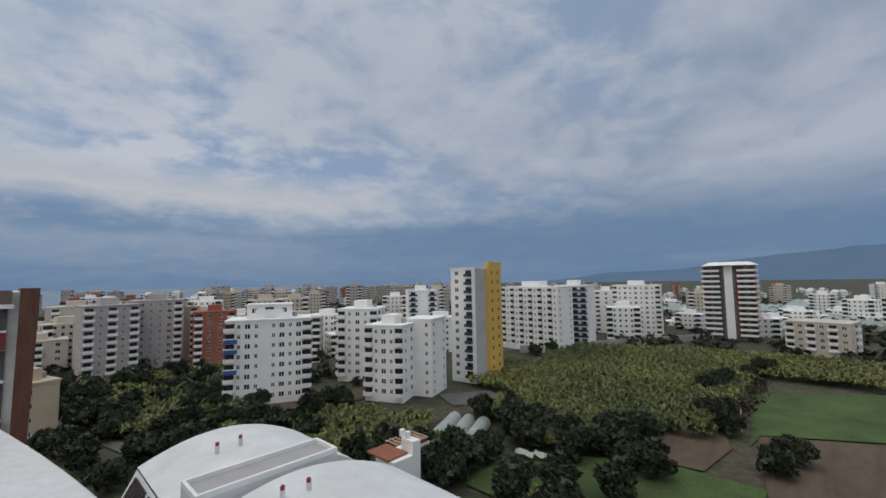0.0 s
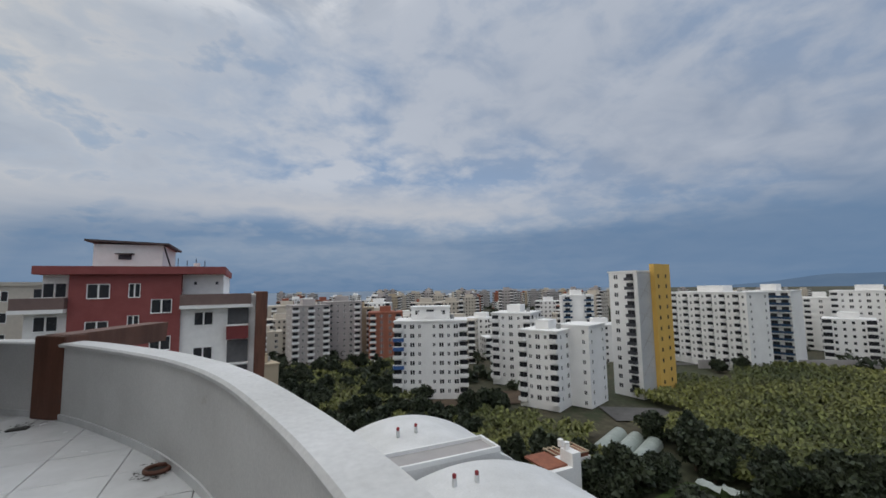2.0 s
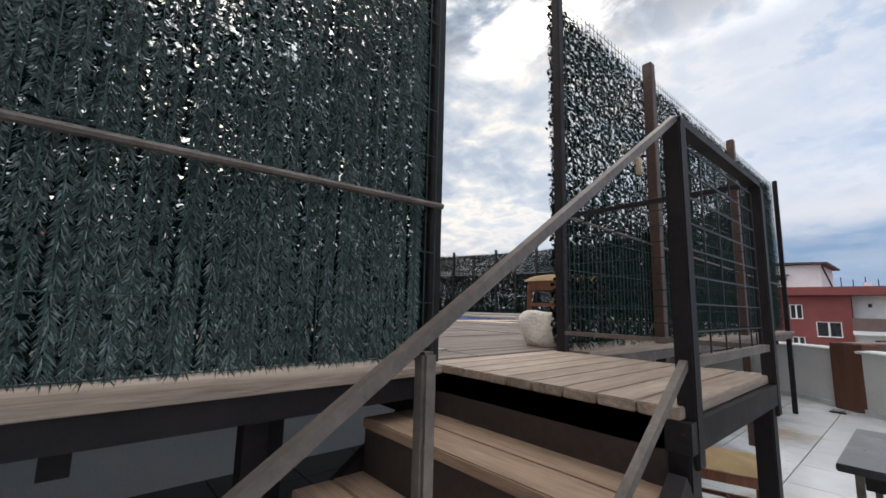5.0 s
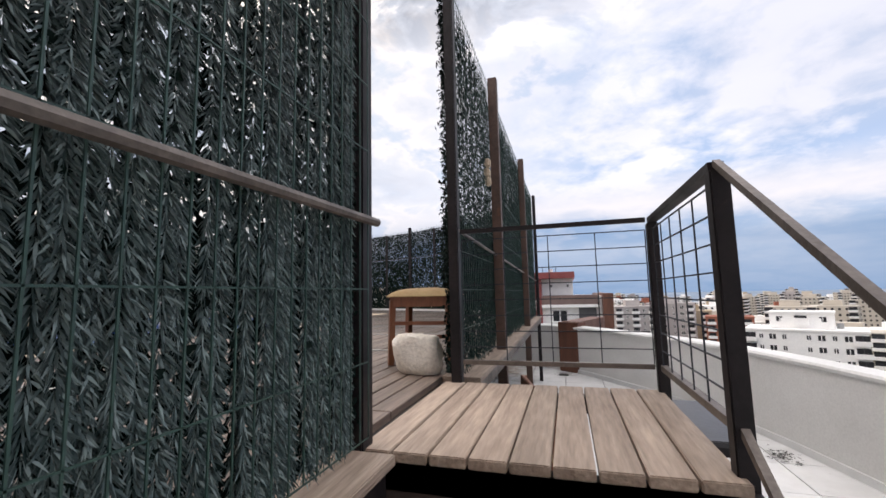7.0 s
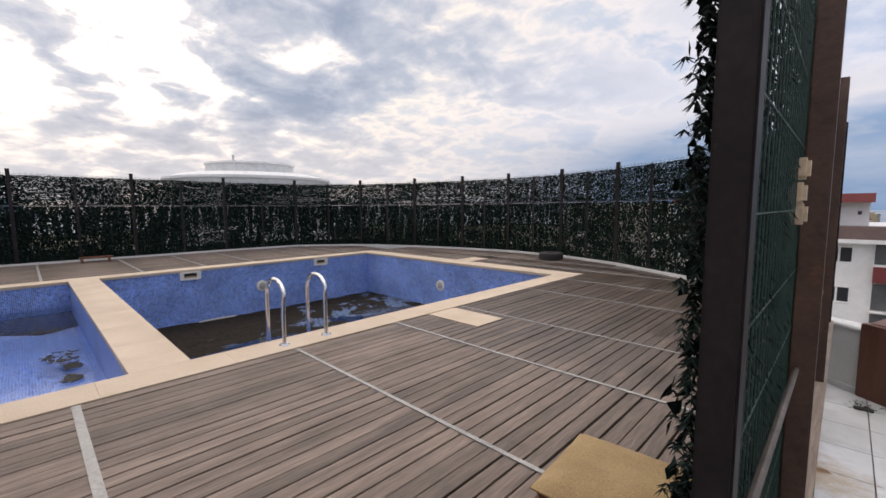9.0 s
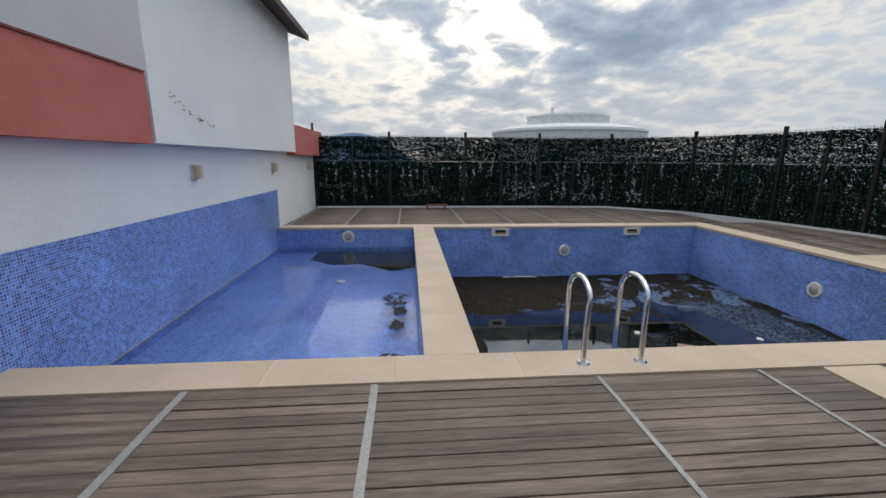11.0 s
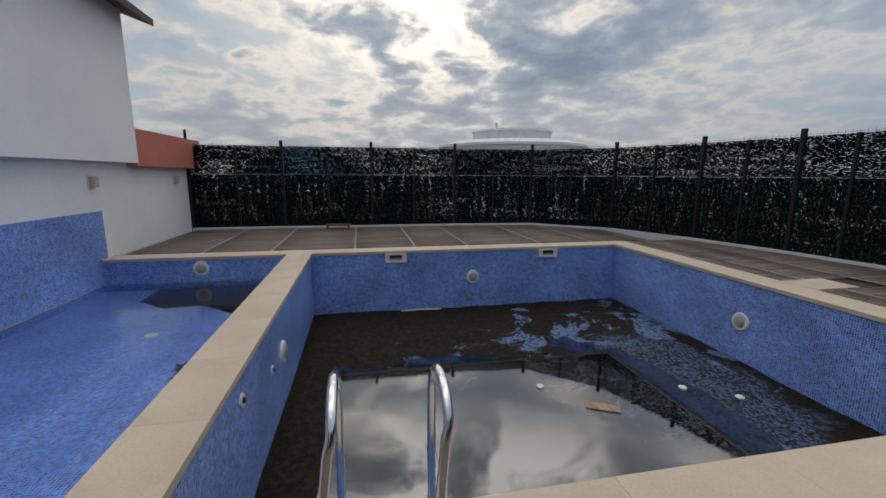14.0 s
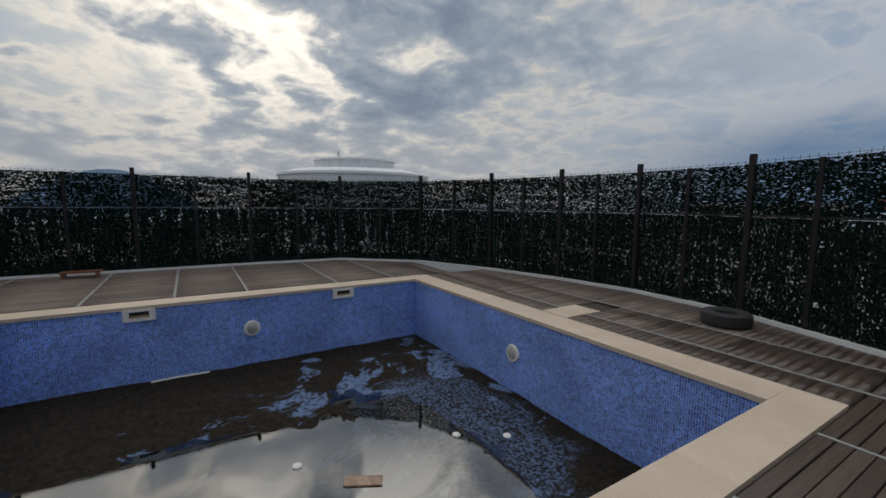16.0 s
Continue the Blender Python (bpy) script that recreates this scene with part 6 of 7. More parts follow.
# nearer blocks that close the gaps between the tall ones
for az_, d_, kk in ((27.5, 205, 5), (30.5, 232, 0), (33.5, 215, 3), (25.0, 250, 6), (37.5, 235, 0), (40.0, 205, 3), (43.0, 250, 5), (46.5, 215, 0), (20.5, 262, 0), (17.0, 285, 5), (13.0, 252, 0), (9.0, 275, 6), (5.0, 250, 5), (2.0, 300, 1), (62.5, 262, 3), (66.5, 300, 3), (69.5, 262, 0), (76.5, 330, 3), (80.0, 350, 3), (86.5, 380, 3), (83.5, 310, 3), (91.0, 420, 0), (94.0, 380, 5), (88.5, 520, 0)):
    copy_thing(kinds[kk], pose(d_ * math.sin(radians(az_)), d_ * math.cos(radians(az_)), G - (9 if kk != 3 else 1.5) + (d_ % 5) * 0.9, 0, 0, -az_ + (d_ % 7) * 8 - 24))
rr = random.Random(11)
spots = []
for k in range(520):
    a = radians(rr.uniform(-2, 97))
    d = rr.uniform(245, 900) if a < radians(48) else rr.uniform(330, 1300)
    x, y = d * math.sin(a), d * math.cos(a)
    if any((x - u) ** 2 + (y - v) ** 2 < 30 ** 2 for u, v in spots):
        continue
    spots.append((x, y))
used = 0
for x, y in spots[:210]:
    a = math.degrees(math.atan2(x, y))
    low_ = a > 52
    kd = kinds[3] if (low_ and rr.random() < 0.8) else kinds[rr.choice([0, 0, 5, 1, 5, 6, 6, 3, 4, 2])]
    if used < 7 and kd.location.length < 1:
        kd.matrix_basis = pose(x, y, G - rr.uniform(0, 3), 0, 0, -a + rr.uniform(-25, 25))
        used += 1
    else:
        copy_thing(kd, pose(x, y, G - rr.uniform(0, 4) - (5 if low_ else 0), 0, 0, -a + rr.uniform(-25, 25)))
for kd in kinds:
    if kd.location.length < 1:
        kd.matrix_basis = pose(200 + 20 * kinds.index(kd), 420, G, 0, 0, -30)

# round white building beyond the screens
RX, RY = -88.0, 34.5
rd = thing("round_building", "round white two-tiered roof beyond the pool screens", "building", (RX, RY, G))
part("drum", tube(bmesh.new(), (RX, RY, G), (RX, RY, 7.3), 15.4, 48), M["cap"], rd, "", True)
part("roof_ring", tube(bmesh.new(), (RX, RY, 7.31), (RX, RY, 8.1), 15.1, 48, 12.5), M["cap"], rd, "", True)
part("roof_edge", tube(bmesh.new(), (RX, RY, 6.8), (RX, RY, 7.2), 15.6, 48), M["bwhite"], rd, "", True)
part("upper_drum", tube(bmesh.new(), (RX, RY, 8.11), (RX, RY, 10.0), 8.2, 40), M["cap"], rd, "", True)
part("upper_edge", tube(bmesh.new(), (RX, RY, 10.01), (RX, RY, 10.35), 8.45, 40), M["bwhite"], rd, "", True)
part("roof_pipe", tube(bmesh.new(), (-82, 29.1, 8.6), (-82, 29.1, 11.4), 0.25, 8), M["cap"], rd)

# ---------------------------------------------------------------- ground, sea, hills
bm = bmesh.new()
ringv = []
c0 = bm.verts.new((0, 0, G - 0.3))
for rad in (400, 1200, 4800):
    ringv.append([bm.verts.new((rad * math.sin(k * math.tau / 48), rad * math.cos(k * math.tau / 48), G - 0.3 - (4 if rad > 500 else 0) - (4 if rad > 2000 else 0))) for k in range(48)])
for k in range(48):
    bm.faces.new((c0, ringv[0][k], ringv[0][(k + 1) % 48]))
    for a, b in zip(ringv, ringv[1:]):
        bm.faces.new((a[k], b[k], b[(k + 1) % 48], a[(k + 1) % 48]))
structure("ground", bm, M["soil"], "scrubby soil and plantation ground")
bm = bmesh.new()
s0 = [bm.verts.new((r * math.sin(radians(a)), r * math.cos(radians(a)), G - (3 if r < 2000 else 2))) for r in (1000, 4850) for a in range(-120, 53, 4)]
n = len(s0) // 2
for k in range(n - 1):
    bm.faces.new((s0[k], s0[k + 1], s0[n + k + 1], s0[n + k]))
structure("water_sea", bm, M["sea"], "grey-blue sea behind the town")
bm = bmesh.new()
top, bot = [], []
for k in range(60):
    a = 60 + k * 1.5
    hgt = 50 + 200 * (1 / (1 + math.exp(-(a - 80) / 5))) + 45 * noise.noise((a * 0.11, 2, 0)) + 22 * noise.noise((a * 0.4, 5, 0))
    x, y = 4400 * math.sin(radians(a)), 4400 * math.cos(radians(a))
    top.append(bm.verts.new((x, y, G + hgt * min(1.0, (a - 59) / 8)))), bot.append(bm.verts.new((x * 0.9, y * 0.9, G - 8)))
for k in range(59):
    bm.faces.new((bot[k], bot[k + 1], top[k + 1], top[k]))
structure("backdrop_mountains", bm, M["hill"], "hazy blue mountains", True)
bm = bmesh.new()
top, bot = [], []
for k in range(17):
    a = 89 + k
    hgt = G + 36 + 150 * math.sin(math.pi * k / 16) ** 1.2
    top.append(bm.verts.new((-2500 * math.sin(radians(a)), 2500 * math.cos(radians(a)), hgt))), bot.append(bm.verts.new((-2300 * math.sin(radians(a)), 2300 * math.cos(radians(a)), G - 5)))
for k in range(16):
    bm.faces.new((bot[k], bot[k + 1], top[k + 1], top[k]))
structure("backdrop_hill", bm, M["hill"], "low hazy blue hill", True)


def patch(name, label, pts, m, z=0.05):
    bm = bmesh.new()
    bm.faces.new([bm.verts.new((x, y, G + z)) for x, y in pts])
    return structure(name, bm, M[m], label)


patch("ground_field_1", "brown ploughed field", [(88, 12), (120, 17), (140, -20), (95, -20)], "field")
patch("ground_meadow_1", "green meadow", [(112, 17.5), (160, 22), (185, -10), (141, -18), (121, 16.5)], "grass")
patch("ground_meadow_2", "green meadow strips", [(60, 52), (76, 54), (92, 30), (92, 12.5), (60, 12)], "grass", 0.06)
patch("ground_field_2", "bare brown field track", [(92, 30), (116, 34), (128, 26), (108, 20), (93, 22)], "field", 0.07)
patch("road_1", "grey lane between the gardens", [(10, 162), (13, 162), (25, 112), (22, 111)], "asphalt", 0.06)
patch("road_2", "road beyond the plantation", [(170, 128), (172, 134), (330, 40), (326, 34)], "asphalt", 0.06)
patch("pavement_1", "pale paved yard beside the tower", [(92, 84), (108, 76), (112, 86), (98, 96)], "asphalt", 0.08)
patch("pavement_2", "reddish yard in front of the white block", [(44, 128), (66, 112), (96, 108), (100, 120), (60, 132)], "field", 0.05)
single("boundary_wall", cube(0, 120, 0, 0.6, 0, 3.5), M["bgrey"], "long grey retaining wall beside the road", "wall").matrix_basis = pose(176, 116, G, 0, 0, -31)

# banana plantation
def banana_batch(name, n, inside, size):
    pts = []
    r = np.random.default_rng(n)
    ca, sa = math.cos(radians(28)), math.sin(radians(28))
    while len(pts) < n:
        x, y = r.uniform(20, 235), r.uniform(-8, 205)
        u, v = x * ca + y * sa, y * ca - x * sa
        v = round(v / 3.0) * 3.0 + r.normal() * 0.5       # planted in rows
        x, y = u * ca - v * sa, u * sa + v * ca
        if inside(x, y):
            pts.append((x, y))
    V = []
    for x, y in pts:
        s = size * r.uniform(0.7, 1.3)
        h = G + 1.3 * s
        for k in range(8):
            a = r.uniform(0, math.tau)
            up, out = r.uniform(0.5, 1.5) * s, r.uniform(0.7, 1.3) * s
            d, q_ = np.array([math.cos(a), math.sin(a), 0]), np.array([-math.sin(a), math.cos(a), 0])
            w = r.uniform(0.2, 0.3) * s
            c = np.array([x, y, h])
            m1, m2 = c + d * out * 0.4 + (0, 0, up * 0.9), c + d * out * 0.85 + (0, 0, up)
            tip = c + d * out * 1.25 + (0, 0, up * 0.45)
            V += [c, m1 - q_ * w, m2, m1 + q_ * w, m1 - q_ * w, tip - q_ * w * 0.3, tip + q_ * w * 0.3, m1 + q_ * w]
    V = np.array(V)
    F = np.arange(len(V)).reshape(-1, 4)
    return tagged(new(name, array_mesh(name, V, F, M["banana"])), "dense rows of green banana plants", "plants", kind="stuff")


def field_area(x, y):
    d, a = math.hypot(x, y), math.degrees(math.atan2(x, y))
    if d < 45 or d > 250:
        return False
    lim = 120 if a < 38 else (112 if a < 50 else 180 if a < 60 else 228)
    if a < 15:
        return False
    if x > 62 and y < 42 and d < 112 and a > 52:
        return False
    if y < 24 and d < 185:
        return False
    if (x - 79) ** 2 + (y - 68) ** 2 < 10 ** 2 or (45 < x < 82 and 38 < y < 62):
        return False
    if 90 < x < 112 and 76 < y < 96:
        return False
    if 44 < x < 100 and 108 < y < 132:
        return False
    return d < lim


banana_batch("banana_plantation", 11000, field_area, 1.15)
banana_batch("banana_plantation", 1300, lambda x, y: (x - 38) ** 2 + (y - 165) ** 2 < 42 ** 2 and y < 195, 1.15)


def tree_kind(label, height, spread, seed, m="foliage"):
    r = np.random.default_rng(seed)
    t = thing("tree", label, "tree", (0, 0, 0), "trees")
    bm = bmesh.new()
    tube(bm, (0, 0, 0), (0.1, 0, height * 0.45), 0.3, 8, 0.18)
    for k in range(6):
        a = k * 1.05
        tube(bm, (0.1, 0, height * (0.3 + 0.03 * k)), (spread * 0.55 * math.cos(a), spread * 0.55 * math.sin(a), height * (0.55 + 0.04 * k)), 0.13, 6, 0.05)
    part("trunk", bm, M["bark"], t)
    V = []
    for k in range(34):
        c = r.normal(size=3)
        c /= np.linalg.norm(c)
        c = c * r.uniform(0.45, 1.0) * np.array([spread, spread, height * 0.42]) + np.array([0, 0, height * 0.58])
        n = 70
        d = r.normal(size=(n, 3))
        d /= np.linalg.norm(d, axis=1)[:, None]
        p = c + d * r.uniform(0.3, 1.0, (n, 1)) * spread * 0.34
        e1, e2 = r.normal(size=(n, 3)) * 0.28, r.normal(size=(n, 3)) * 0.28
        V.append(np.stack([p - e1, p + e2, p + e1, p - e2], 1).reshape(-1, 3))
    V = np.concatenate(V)
    V[:, 2] = np.maximum(V[:, 2], 0.3)
    part("crown", array_mesh("crown", V, np.arange(len(V)).reshape(-1, 4), M[m]), None, t)
    return t


tk = [tree_kind("dark broad-leaved garden tree", 6.2, 3.4, 1), tree_kind("dark rounded bushy garden tree", 4.4, 2.9, 2), tree_kind("tall dark narrow garden tree", 8, 2.7, 3)]
tree_spots = [(88, 40, 1), (92, 36, 0), (96, 40, 0), (84, 44, 2), (100, 34, 0), (104, 38, 1), (124, 24, 0), (118, 22, 1), (126, 28, 1), (150, 33, 0), (156, 30, 1), (162, 30, 0), (64, 68, 1), (58, 72, 0), (82, 56, 2), (90, 62, 2), (88, 70, 0), (100, 12, 1), (108, 10, 1), (66, 108, 0), (70, 106, 1), (72, 112, 1), (180, 26, 1), (190, 24, 0), (198, 22, 1), (30, 118, 0), (36, 124, 1), (42, 140, 0), (24, 136, 0), (20, 128, 1), (28, 150, 0), (36, 178, 0), (48, 182, 2), (54, 172, 0), (16, 150, 0), (34, 108, 1), (40, 112, 0), (22, 106, 0), (30, 98, 1), (14, 112, 0), (44, 96, 1), (50, 90, 0), (40, 86, 1), (16, 98, 1), (20, 84, 0), (60, 160, 0), (176, 108, 1), (182, 102, 0), (12, 122, 0), (10, 130, 1), (18, 170, 0), (24, 176, 1), (30, 184, 0), (14, 184, 0)]
rt = random.Random(5)
for k in range(26):
    x, y = rt.uniform(58, 96), rt.uniform(26, 62)
    if abs(x - 77) + abs(y - 48) > 6 and (x - 79) ** 2 + (y - 66) ** 2 > 80:
        tree_spots.append((x, y, rt.randrange(2)))
for k in range(34):
    tree_spots.append((rt.uniform(8, 52), rt.uniform(105, 200), rt.randrange(2)))
for k in range(16):
    tree_spots.append((rt.uniform(24, 58), rt.uniform(62, 104), rt.randrange(3)))
for k, (x, y, j) in enumerate(tree_spots):
    m = pose(x, y, G, 0, 0, (k * 77) % 360)
    if tk[j].location.length < 1:
        tk[j].matrix_basis = m
    else:
        copy_thing(tk[j], m)

# low woods and gardens between the far blocks
r = np.random.default_rng(21)
V = []
for k in range(1500):
    a, d = radians(r.uniform(-3, 98)), r.uniform(150, 800) ** 1.0
    x, y = d * math.sin(a), d * math.cos(a)
    if field_area(x, y) or (math.degrees(a) > 46 and d < 235):
        continue
    n, hgt, wid = 26, r.uniform(2.5, 6.5), r.uniform(2.0, 4.5)
    dd = r.normal(size=(n, 3))
    dd /= np.linalg.norm(dd, axis=1)[:, None]
    c = np.array([x, y, G - 0.3 - 4 * max(0.0, d - 400) / 800]) + dd * np.array([wid, wid, hgt * 0.5]) * r.uniform(0.5, 1.0, (n, 1)) + np.array([0, 0, hgt * 0.5])
    e1, e2 = r.normal(size=(n, 3)) * 0.8, r.normal(size=(n, 3)) * 0.8
    V.append(np.stack([c - e1, c + e2, c + e1, c - e2], 1).reshape(-1, 3))
V = np.concatenate(V)
tagged(new("far_woods", array_mesh("far_woods", V, np.arange(len(V)).reshape(-1, 4), M["foliage"])), "dark green trees and gardens between the distant blocks", "trees", kind="stuff")

single("garden_post", tube(bmesh.new(), (121, 20.0, G), (121, 20.0, G + 5.2), 0.16, 8, 0.12), M["cream"], "pale concrete post at the edge of the meadow", "post")
r = np.random.default_rng(5)
V = []
for k in range(130):
    x, y = r.uniform(122, 176), r.uniform(21, 31)
    n, hgt, wid = 30, r.uniform(0.8, 2.4), r.uniform(1.0, 2.4)
    c = np.array([x, y, G]) + r.normal(size=(n, 3)) * np.array([wid, wid, 0.0]) * 0.6 + np.array([0, 0, 1.0]) * r.uniform(0.1, 1, (n, 1)) * hgt
    e1, e2 = r.normal(size=(n, 3)) * 0.3, r.normal(size=(n, 3)) * 0.3
    V.append(np.stack([c - e1, c + e2, c + e1, c - e2], 1).reshape(-1, 3))
V = np.concatenate(V)
tagged(new("dry_scrub", array_mesh("dry_scrub", V, np.arange(len(V)).reshape(-1, 4), M["scrub"])), "low brown dry scrub between plantation and meadow", "scrub", kind="stuff")

# film tunnels and the small white house
for k in range(3):
    t = thing("poly_tunnel", "small pale plastic film tunnel among the trees", "greenhouse", (0, 0, 0), "film tunnels")
    bm = bmesh.new()
    rows = []
    for y in (0, 3.5, 7, 10.5, 14):
        rows.append([bm.verts.new((1.9 * math.cos(math.pi * j / 10), y, 2.0 * math.sin(math.pi * j / 10))) for j in range(11)])
    for a, b in zip(rows, rows[1:]):
        for j in range(10):
            bm.faces.new((a[j], a[j + 1], b[j + 1], b[j]))
    bm.faces.new(rows[0]), bm.faces.new(rows[-1][::-1])
    part("film", bm, M["poly"], t, "", True)
    t.matrix_basis = pose(71.5 + k * 0.9, 70.5 - k * 4.0, G, 0, 0, -66)
hs = thing("small_house", "small white house with an orange tiled terrace roof", "house", (51, 60, G))
part("wall", cube(48, 54, 57, 62, G, G + 6), M["bwhite"], hs)
part("roof", cube(47.5, 52, 58, 64, G + 6, G + 6.3), M["roofred"], hs)
part("parapet", cube(52.2, 54, 57, 60, G + 6, G + 8.2), M["bwhite"], hs)
bm = bmesh.new()
for k in range(7):
    box(bm, 54.4 + k * 1.1, 54.6 + k * 1.1, 62.5, 67.5, G + 5.2, G + 5.35)
for y in (62.7, 67.2):
    box(bm, 54.3, 61.3, y, y + 0.2, G + 5.0, G + 5.2)
part("pergola", bm, M["btan"], hs, "tan timber pergola")
part("tiled_roof", cube(55, 61.5, 63, 67, G + 4.2, G + 4.9), M["roofred"], hs, "orange tiled roof")
part("annex", cube(54.6, 61.8, 62.8, 67.3, G, G + 4.19), M["bwhite"], hs)
for k in range(2):
    part("tank", tube(bmesh.new(), (52.8, 59 + k * 1.5, G + 8.2), (52.8, 59 + k * 1.5, G + 9.4), 0.5, 12), M["bwhite"], hs)
for k, (x, y, ln) in enumerate(((76, 49.5, 7), (77.5, 46.5, 6), (70.5, 47, 8))):
    bm = bmesh.new()
    bmesh.ops.create_grid(bm, x_segments=14, y_segments=6, size=0.5)
    for v in bm.verts:
        v.co = (x + v.co.x * 1.9, y + v.co.y * ln * 0.6, G + 1.0 + 0.5 * noise.noise((v.co.x * 3 + k, v.co.y * 4, 0)) + 0.5 * math.cos(v.co.x * 3))
    single("plastic_sheet", bm, M["poly"], "crumpled white plastic sheet in the meadow", "sheet", "plastic sheets", smooth=True)
for gx, gy, gw, gd in ((360, 30, 90, 50), (430, -10, 120, 45), (520, 60, 110, 60), (620, 10, 160, 70), (480, 120, 90, 40), (300, -40, 60, 40)):
    gh = thing("greenhouse", "wide low pale plastic greenhouse beyond the road", "greenhouse", (gx, gy, G - 0.3), "greenhouses")
    nb_ = 8
    for k in range(nb_):
        bm = bmesh.new()
        y0, y1 = gy - gd / 2 + gd * k / nb_, gy - gd / 2 + gd * (k + 1) / nb_
        ym = (y0 + y1) / 2
        va = [bm.verts.new((gx - gw / 2, yy, G + zz)) for yy, zz in ((y0, -0.3), (y0, 3.0), (ym, 4.6), (y1, 3.0), (y1, -0.3))]
        vb = [bm.verts.new((gx + gw / 2, v.co.y, v.co.z)) for v in va]
        bm.faces.new(va), bm.faces.new(vb[::-1])
        for q_ in range(4):
            bm.faces.new((va[q_], vb[q_], vb[q_ + 1], va[q_ + 1]))
        part("bay", bm, M["poly"], gh)

# ================================================================ pieces, last
def slab_mesh(name, w, d, h, m, bev=0.004):
    """A thin block about its top centre with chamfered top edges."""
    bm = bmesh.new()
    b = min(bev, w / 4, d / 4)
    lo = [bm.verts.new((sx * w / 2, sy * d / 2, -h)) for sx, sy in ((-1, -1), (1, -1), (1, 1), (-1, 1))]
    md = [bm.verts.new((sx * w / 2, sy * d / 2, -b)) for sx, sy in ((-1, -1), (1, -1), (1, 1), (-1, 1))]
    tp = [bm.verts.new((sx * (w / 2 - b), sy * (d / 2 - b), 0)) for sx, sy in ((-1, -1), (1, -1), (1, 1), (-1, 1))]
    for a, c in ((lo, md), (md, tp)):
        for k in range(4):
            bm.faces.new((a[k], a[(k + 1) % 4], c[(k + 1) % 4], c[k]))
    bm.faces.new(tp)
    return mesh_of(bm, name, m)


# coping stones
cop = structure("trim_pool_coping", cube(-3.74, -3.42, PY0, 8.3, -0.049, -0.036), M["stone"], "bed of the pool coping")


def coping_run(x0, x1, y0, y1, along):
    L = (y1 - y0) if along == "y" else (x1 - x0)
    n = max(1, round(L / 0.9))
    me = slab_mesh("coping_stone", (x1 - x0) if along == "y" else L / n - 0.001, L / n - 0.001 if along == "y" else y1 - y0, 0.05, M["stone"], 0.0015)
    for k in range(n):
        c = (k + 0.5) / n
        piece("coping_stone", me, cop, ((x0 + x1) / 2, y0 + L * c, 0.006) if along == "y" else (x0 + L * c, (y0 + y1) / 2, 0.006))


coping_run(-3.77, -3.4, PY0 + 0.02, 8.33, "y")
coping_run(-10.25, -9.85, PY0 + 0.02, 8.33, "y")
coping_run(-9.848, -3.772, PY1 - 0.02, 8.33, "x")
coping_run(-9.848, -3.772, PYD0 - 0.02, PYD1 + 0.02, "x")
coping_run(-3.38, -2.61, 4.22, 4.67, "x")
coping_run(-6.72, -6.26, 8.35, 9.05, "y")

# deck boards between the joint strips
PITCH = 0.098
random.seed(4)
segs = list(zip(BAT, BAT[1:])) + [(7.6, 8.72)]
cache = {}


def deck_board(x, y0, y1, parent):
    k = round(y1 - y0, 3)
    if k not in cache:
        cache[k] = slab_mesh("deck_board", PITCH - 0.007, k - 0.006, 0.03, M["board"], 0.003)
    ob = piece("deck_board", cache[k], parent, (x + random.uniform(-0.002, 0.002), (y0 + y1) / 2, -0.001 - 0.004 * random.random()))
    ob.scale = (random.choice((0.94, 0.97, 1.0, 1.03)), 1, 1)
    return ob


def joined_boards(spans):
    V, F = [], []
    for x, y0, y1 in spans:
        i = len(V)
        w = PITCH / 2 - 0.0035
        V += [(x - w, y0, -0.03), (x + w, y0, -0.03), (x + w, y1, -0.03), (x - w, y1, -0.03), (x - w, y0, -0.002), (x + w, y0, -0.002), (x + w, y1, -0.002), (x - w, y1, -0.002)]
        F += [[i + a for a in f] for f in ((4, 5, 6, 7), (0, 1, 5, 4), (1, 2, 6, 5), (2, 3, 7, 6), (3, 0, 4, 7))]
    return np.array(V), np.array(F)


spans = []
nx = int(3.38 / PITCH)
count = 0


def edge_y(x):
    """How far the deck reaches before the curved line of the screens."""
    for (xa, ya), (xb, yb) in zip(edge_plan[1:], edge_plan[2:]):
        if xb <= x <= xa:
            return ya + (yb - ya) * (x - xa) / (xb - xa)
    return 10.05


for (y0, y1) in segs:
    for k in range(nx):
        x = -3.38 + (k + 0.5) * PITCH
        if edge_y(x) < y1:
            if edge_y(x) > y0 + 0.1:
                spans.append((x, y0 + 0.003, edge_y(x)))
        elif 0.9 < y1 and count < 300:
            deck_board(x, y0 + 0.003, y1 - 0.003, deck)
            count += 1
        else:
            spans.append((x, y0 + 0.003, y1 - 0.003))
for k in range(nx):
    x = -3.38 + (k + 0.5) * PITCH
    if edge_y(x) > 8.83:
        spans.append((x, 8.73, min(9.9, edge_y(x))))
for k in range(int(6.86 / PITCH)):
    x = -10.26 + (k + 0.5) * PITCH
    for y0, y1 in ((8.345, 8.73), (8.77, 9.53), (9.57, 10.69)):
        if not (-6.78 < x < -6.2 and y0 < 9.0):
            spans.append((x, y0, y1))
for (y0, y1) in segs + [(8.73, 9.0)]:
    for k in range(int(4.1 / PITCH)):
        spans.append((-14.38 + (k + 0.5) * PITCH, y0 + 0.003, y1 - 0.003))
V, F = joined_boards(spans)
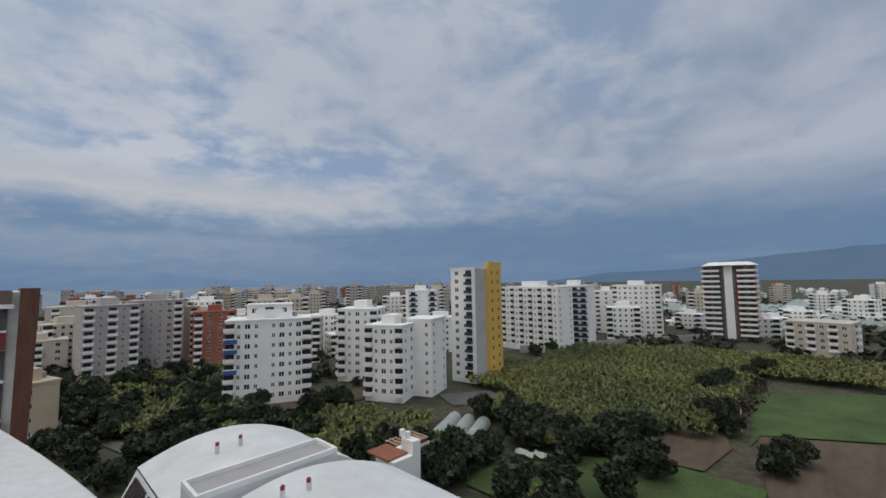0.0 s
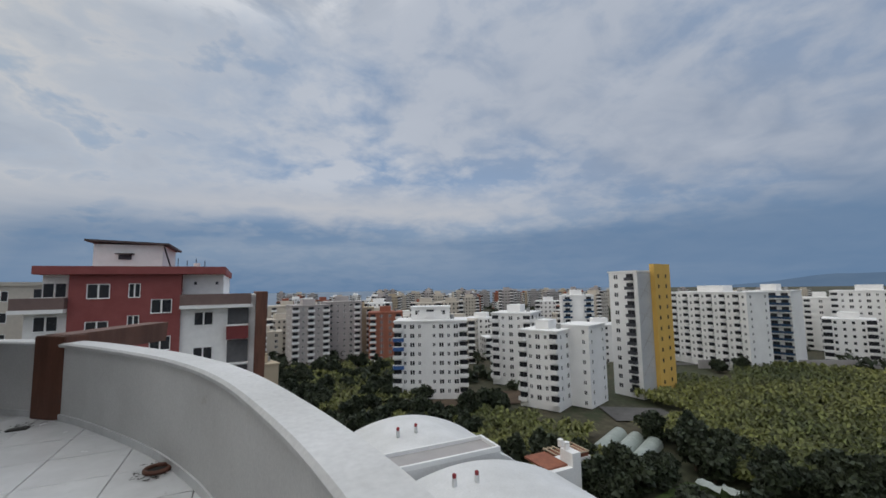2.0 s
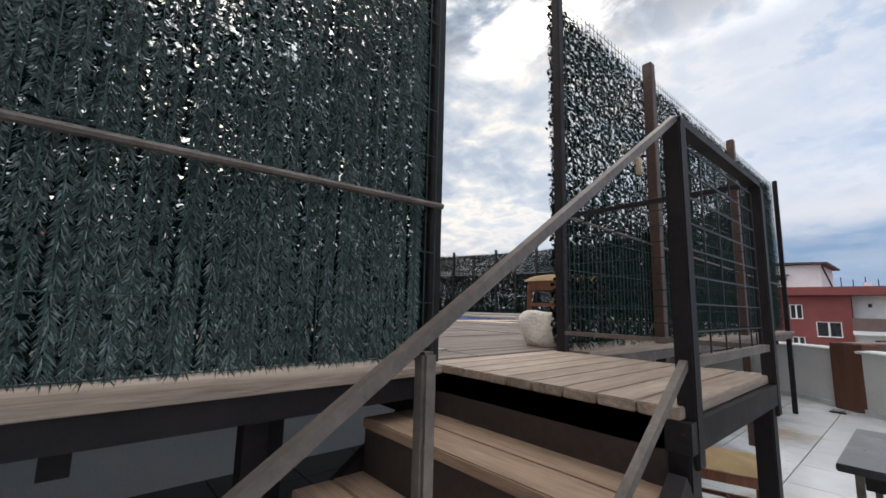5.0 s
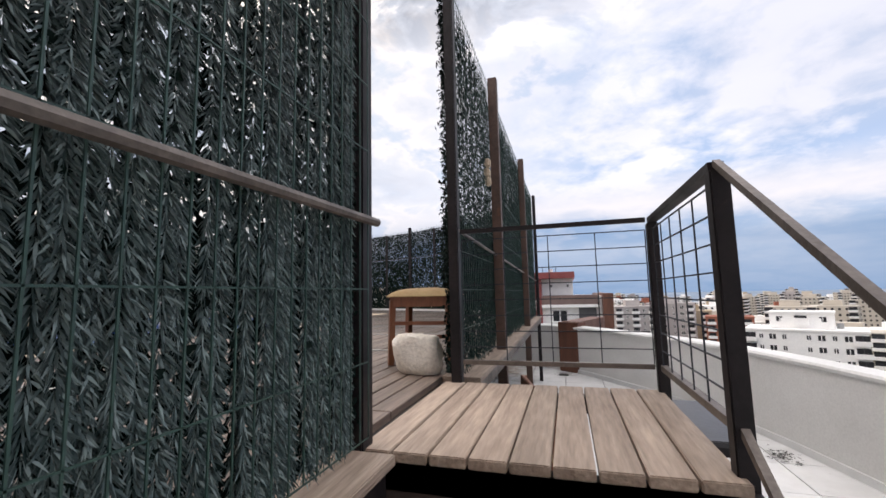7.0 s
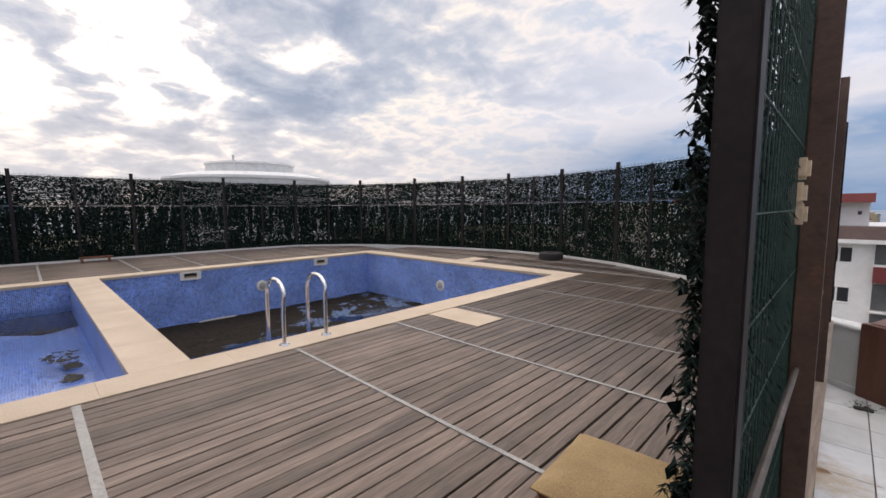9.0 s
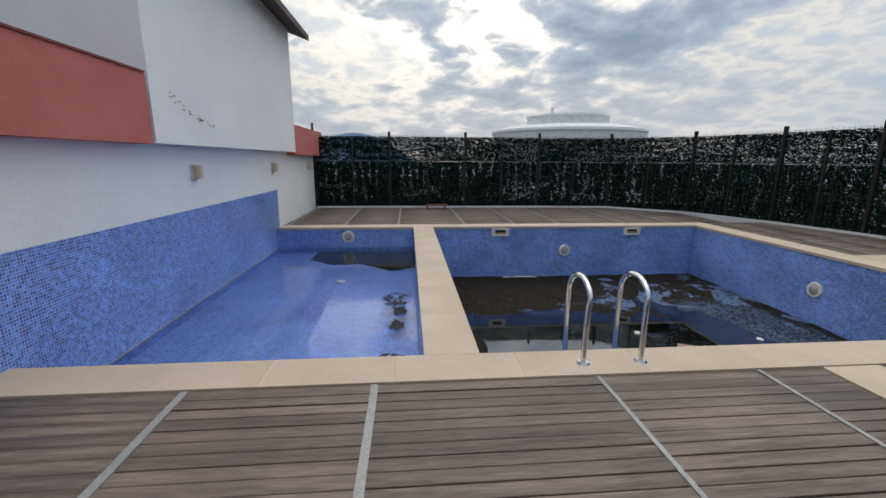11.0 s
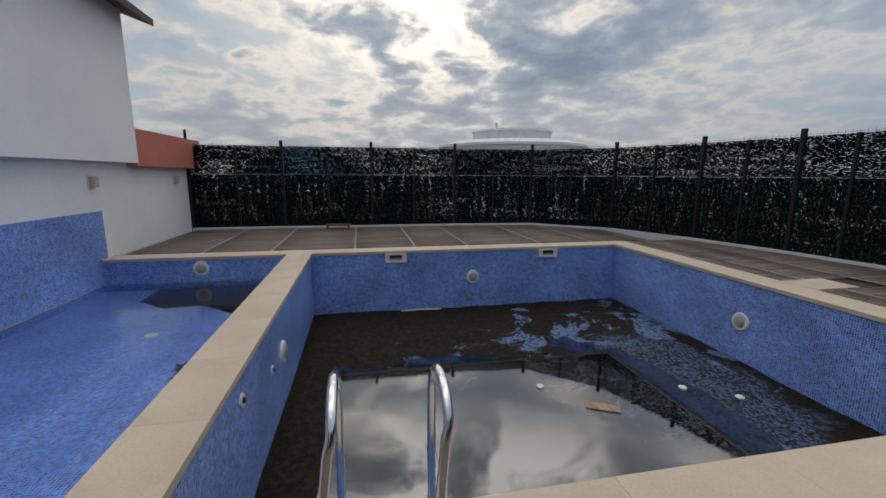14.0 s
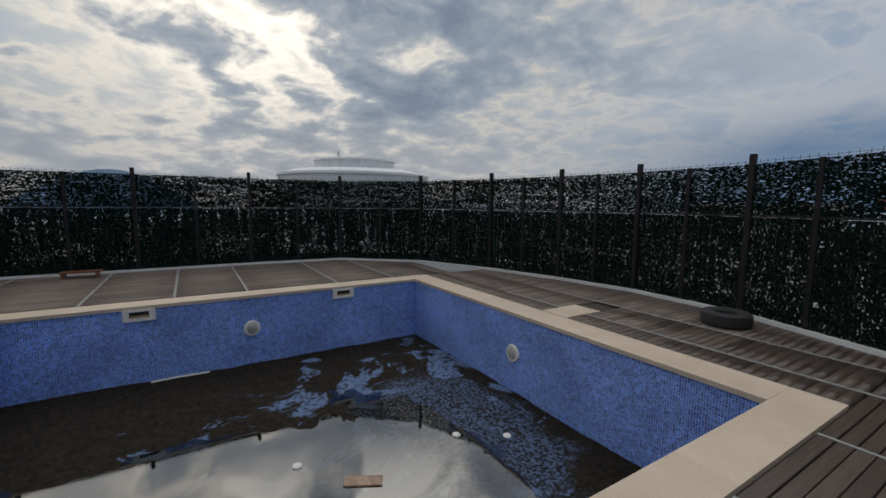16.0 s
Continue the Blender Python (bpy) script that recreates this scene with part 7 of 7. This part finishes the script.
bmat = mat("deck_board_joined", (0.185, 0.138, 0.11), (0.1, 0.075, 0.06), 0.56, scale=1.6, fine=9, bump=0.5, island=0.3, stretch=(9, 0.8, 9), vary=0.25, stain=((0.06, 0.047, 0.04), 0.7, 0.62), scuff=((0.4, 0.32, 0.25), 1.15, 0.67), wet=(-1.9, 8.0, 4.6))
o = new("deck_boards", array_mesh("deck_boards", V, F, bmat))
o.parent = deck
tagged(o, kind="stuff")

# terrace tiles
TS = 0.6
tm = slab_mesh("floor_tile", TS - 0.009, TS - 0.009, 0.025, M["tile"], 0.002)


def cut(poly, p, nrm, reach):
    """Keeps the part of a plan polygon that lies no further than reach beyond p along nrm."""
    out = []
    for a, b in zip(poly, poly[1:] + poly[:1]):
        da, db = (a - p).dot(nrm) - reach, (b - p).dot(nrm) - reach
        if da <= 0:
            out.append(a)
        if (da < 0 < db) or (db < 0 < da):
            out.append(a.lerp(b, da / (da - db)))
    return out


def cut_tile(x, y):
    """Plan of the tile at x, y, trimmed to the terrace's edge, about its own centre."""
    h = TS / 2 - 0.0045
    poly = [Vector((x + sx * h, y + sy * h)) for sx, sy in ((-1, -1), (1, -1), (1, 1), (-1, 1))]
    poly = cut(poly, Vector((3.85, 0.0)), Vector((1.0, 0.0)), 0.0)
    if y > 2.2:
        k = min(range(len(line)), key=lambda q: (line[q].x - x) ** 2 + (line[q].y - y) ** 2)
        d = (line[min(k + 1, len(line) - 1)] - line[max(k - 1, 0)]).normalized()
        poly = cut(poly, line[k], Vector((d.y, -d.x)), 0.09)
    return [(v.x - x, v.y - y) for v in poly]


count = 0
for i in range(7, -21, -1):
    for j in range(-4, 22):
        x, y = i * TS + 0.2, j * TS + 0.1
        if x > 4.1 or y < -1.6 or (x < -3.5 and y < 8.0):
            continue
        plan = cut_tile(x, y)
        area = 0.5 * sum(a[0] * b[1] - b[0] * a[1] for a, b in zip(plan, plan[1:] + plan[:1]))
        if area < 0.004:
            continue
        if count < 300:
            whole = area > (TS - 0.0095) ** 2
            piece("floor_tile", tm if whole else mesh_of(prism(plan, -0.025, 0.0), "floor_tile", M["tile"]), terrace_floor, (x, y, TER))
            count += 1
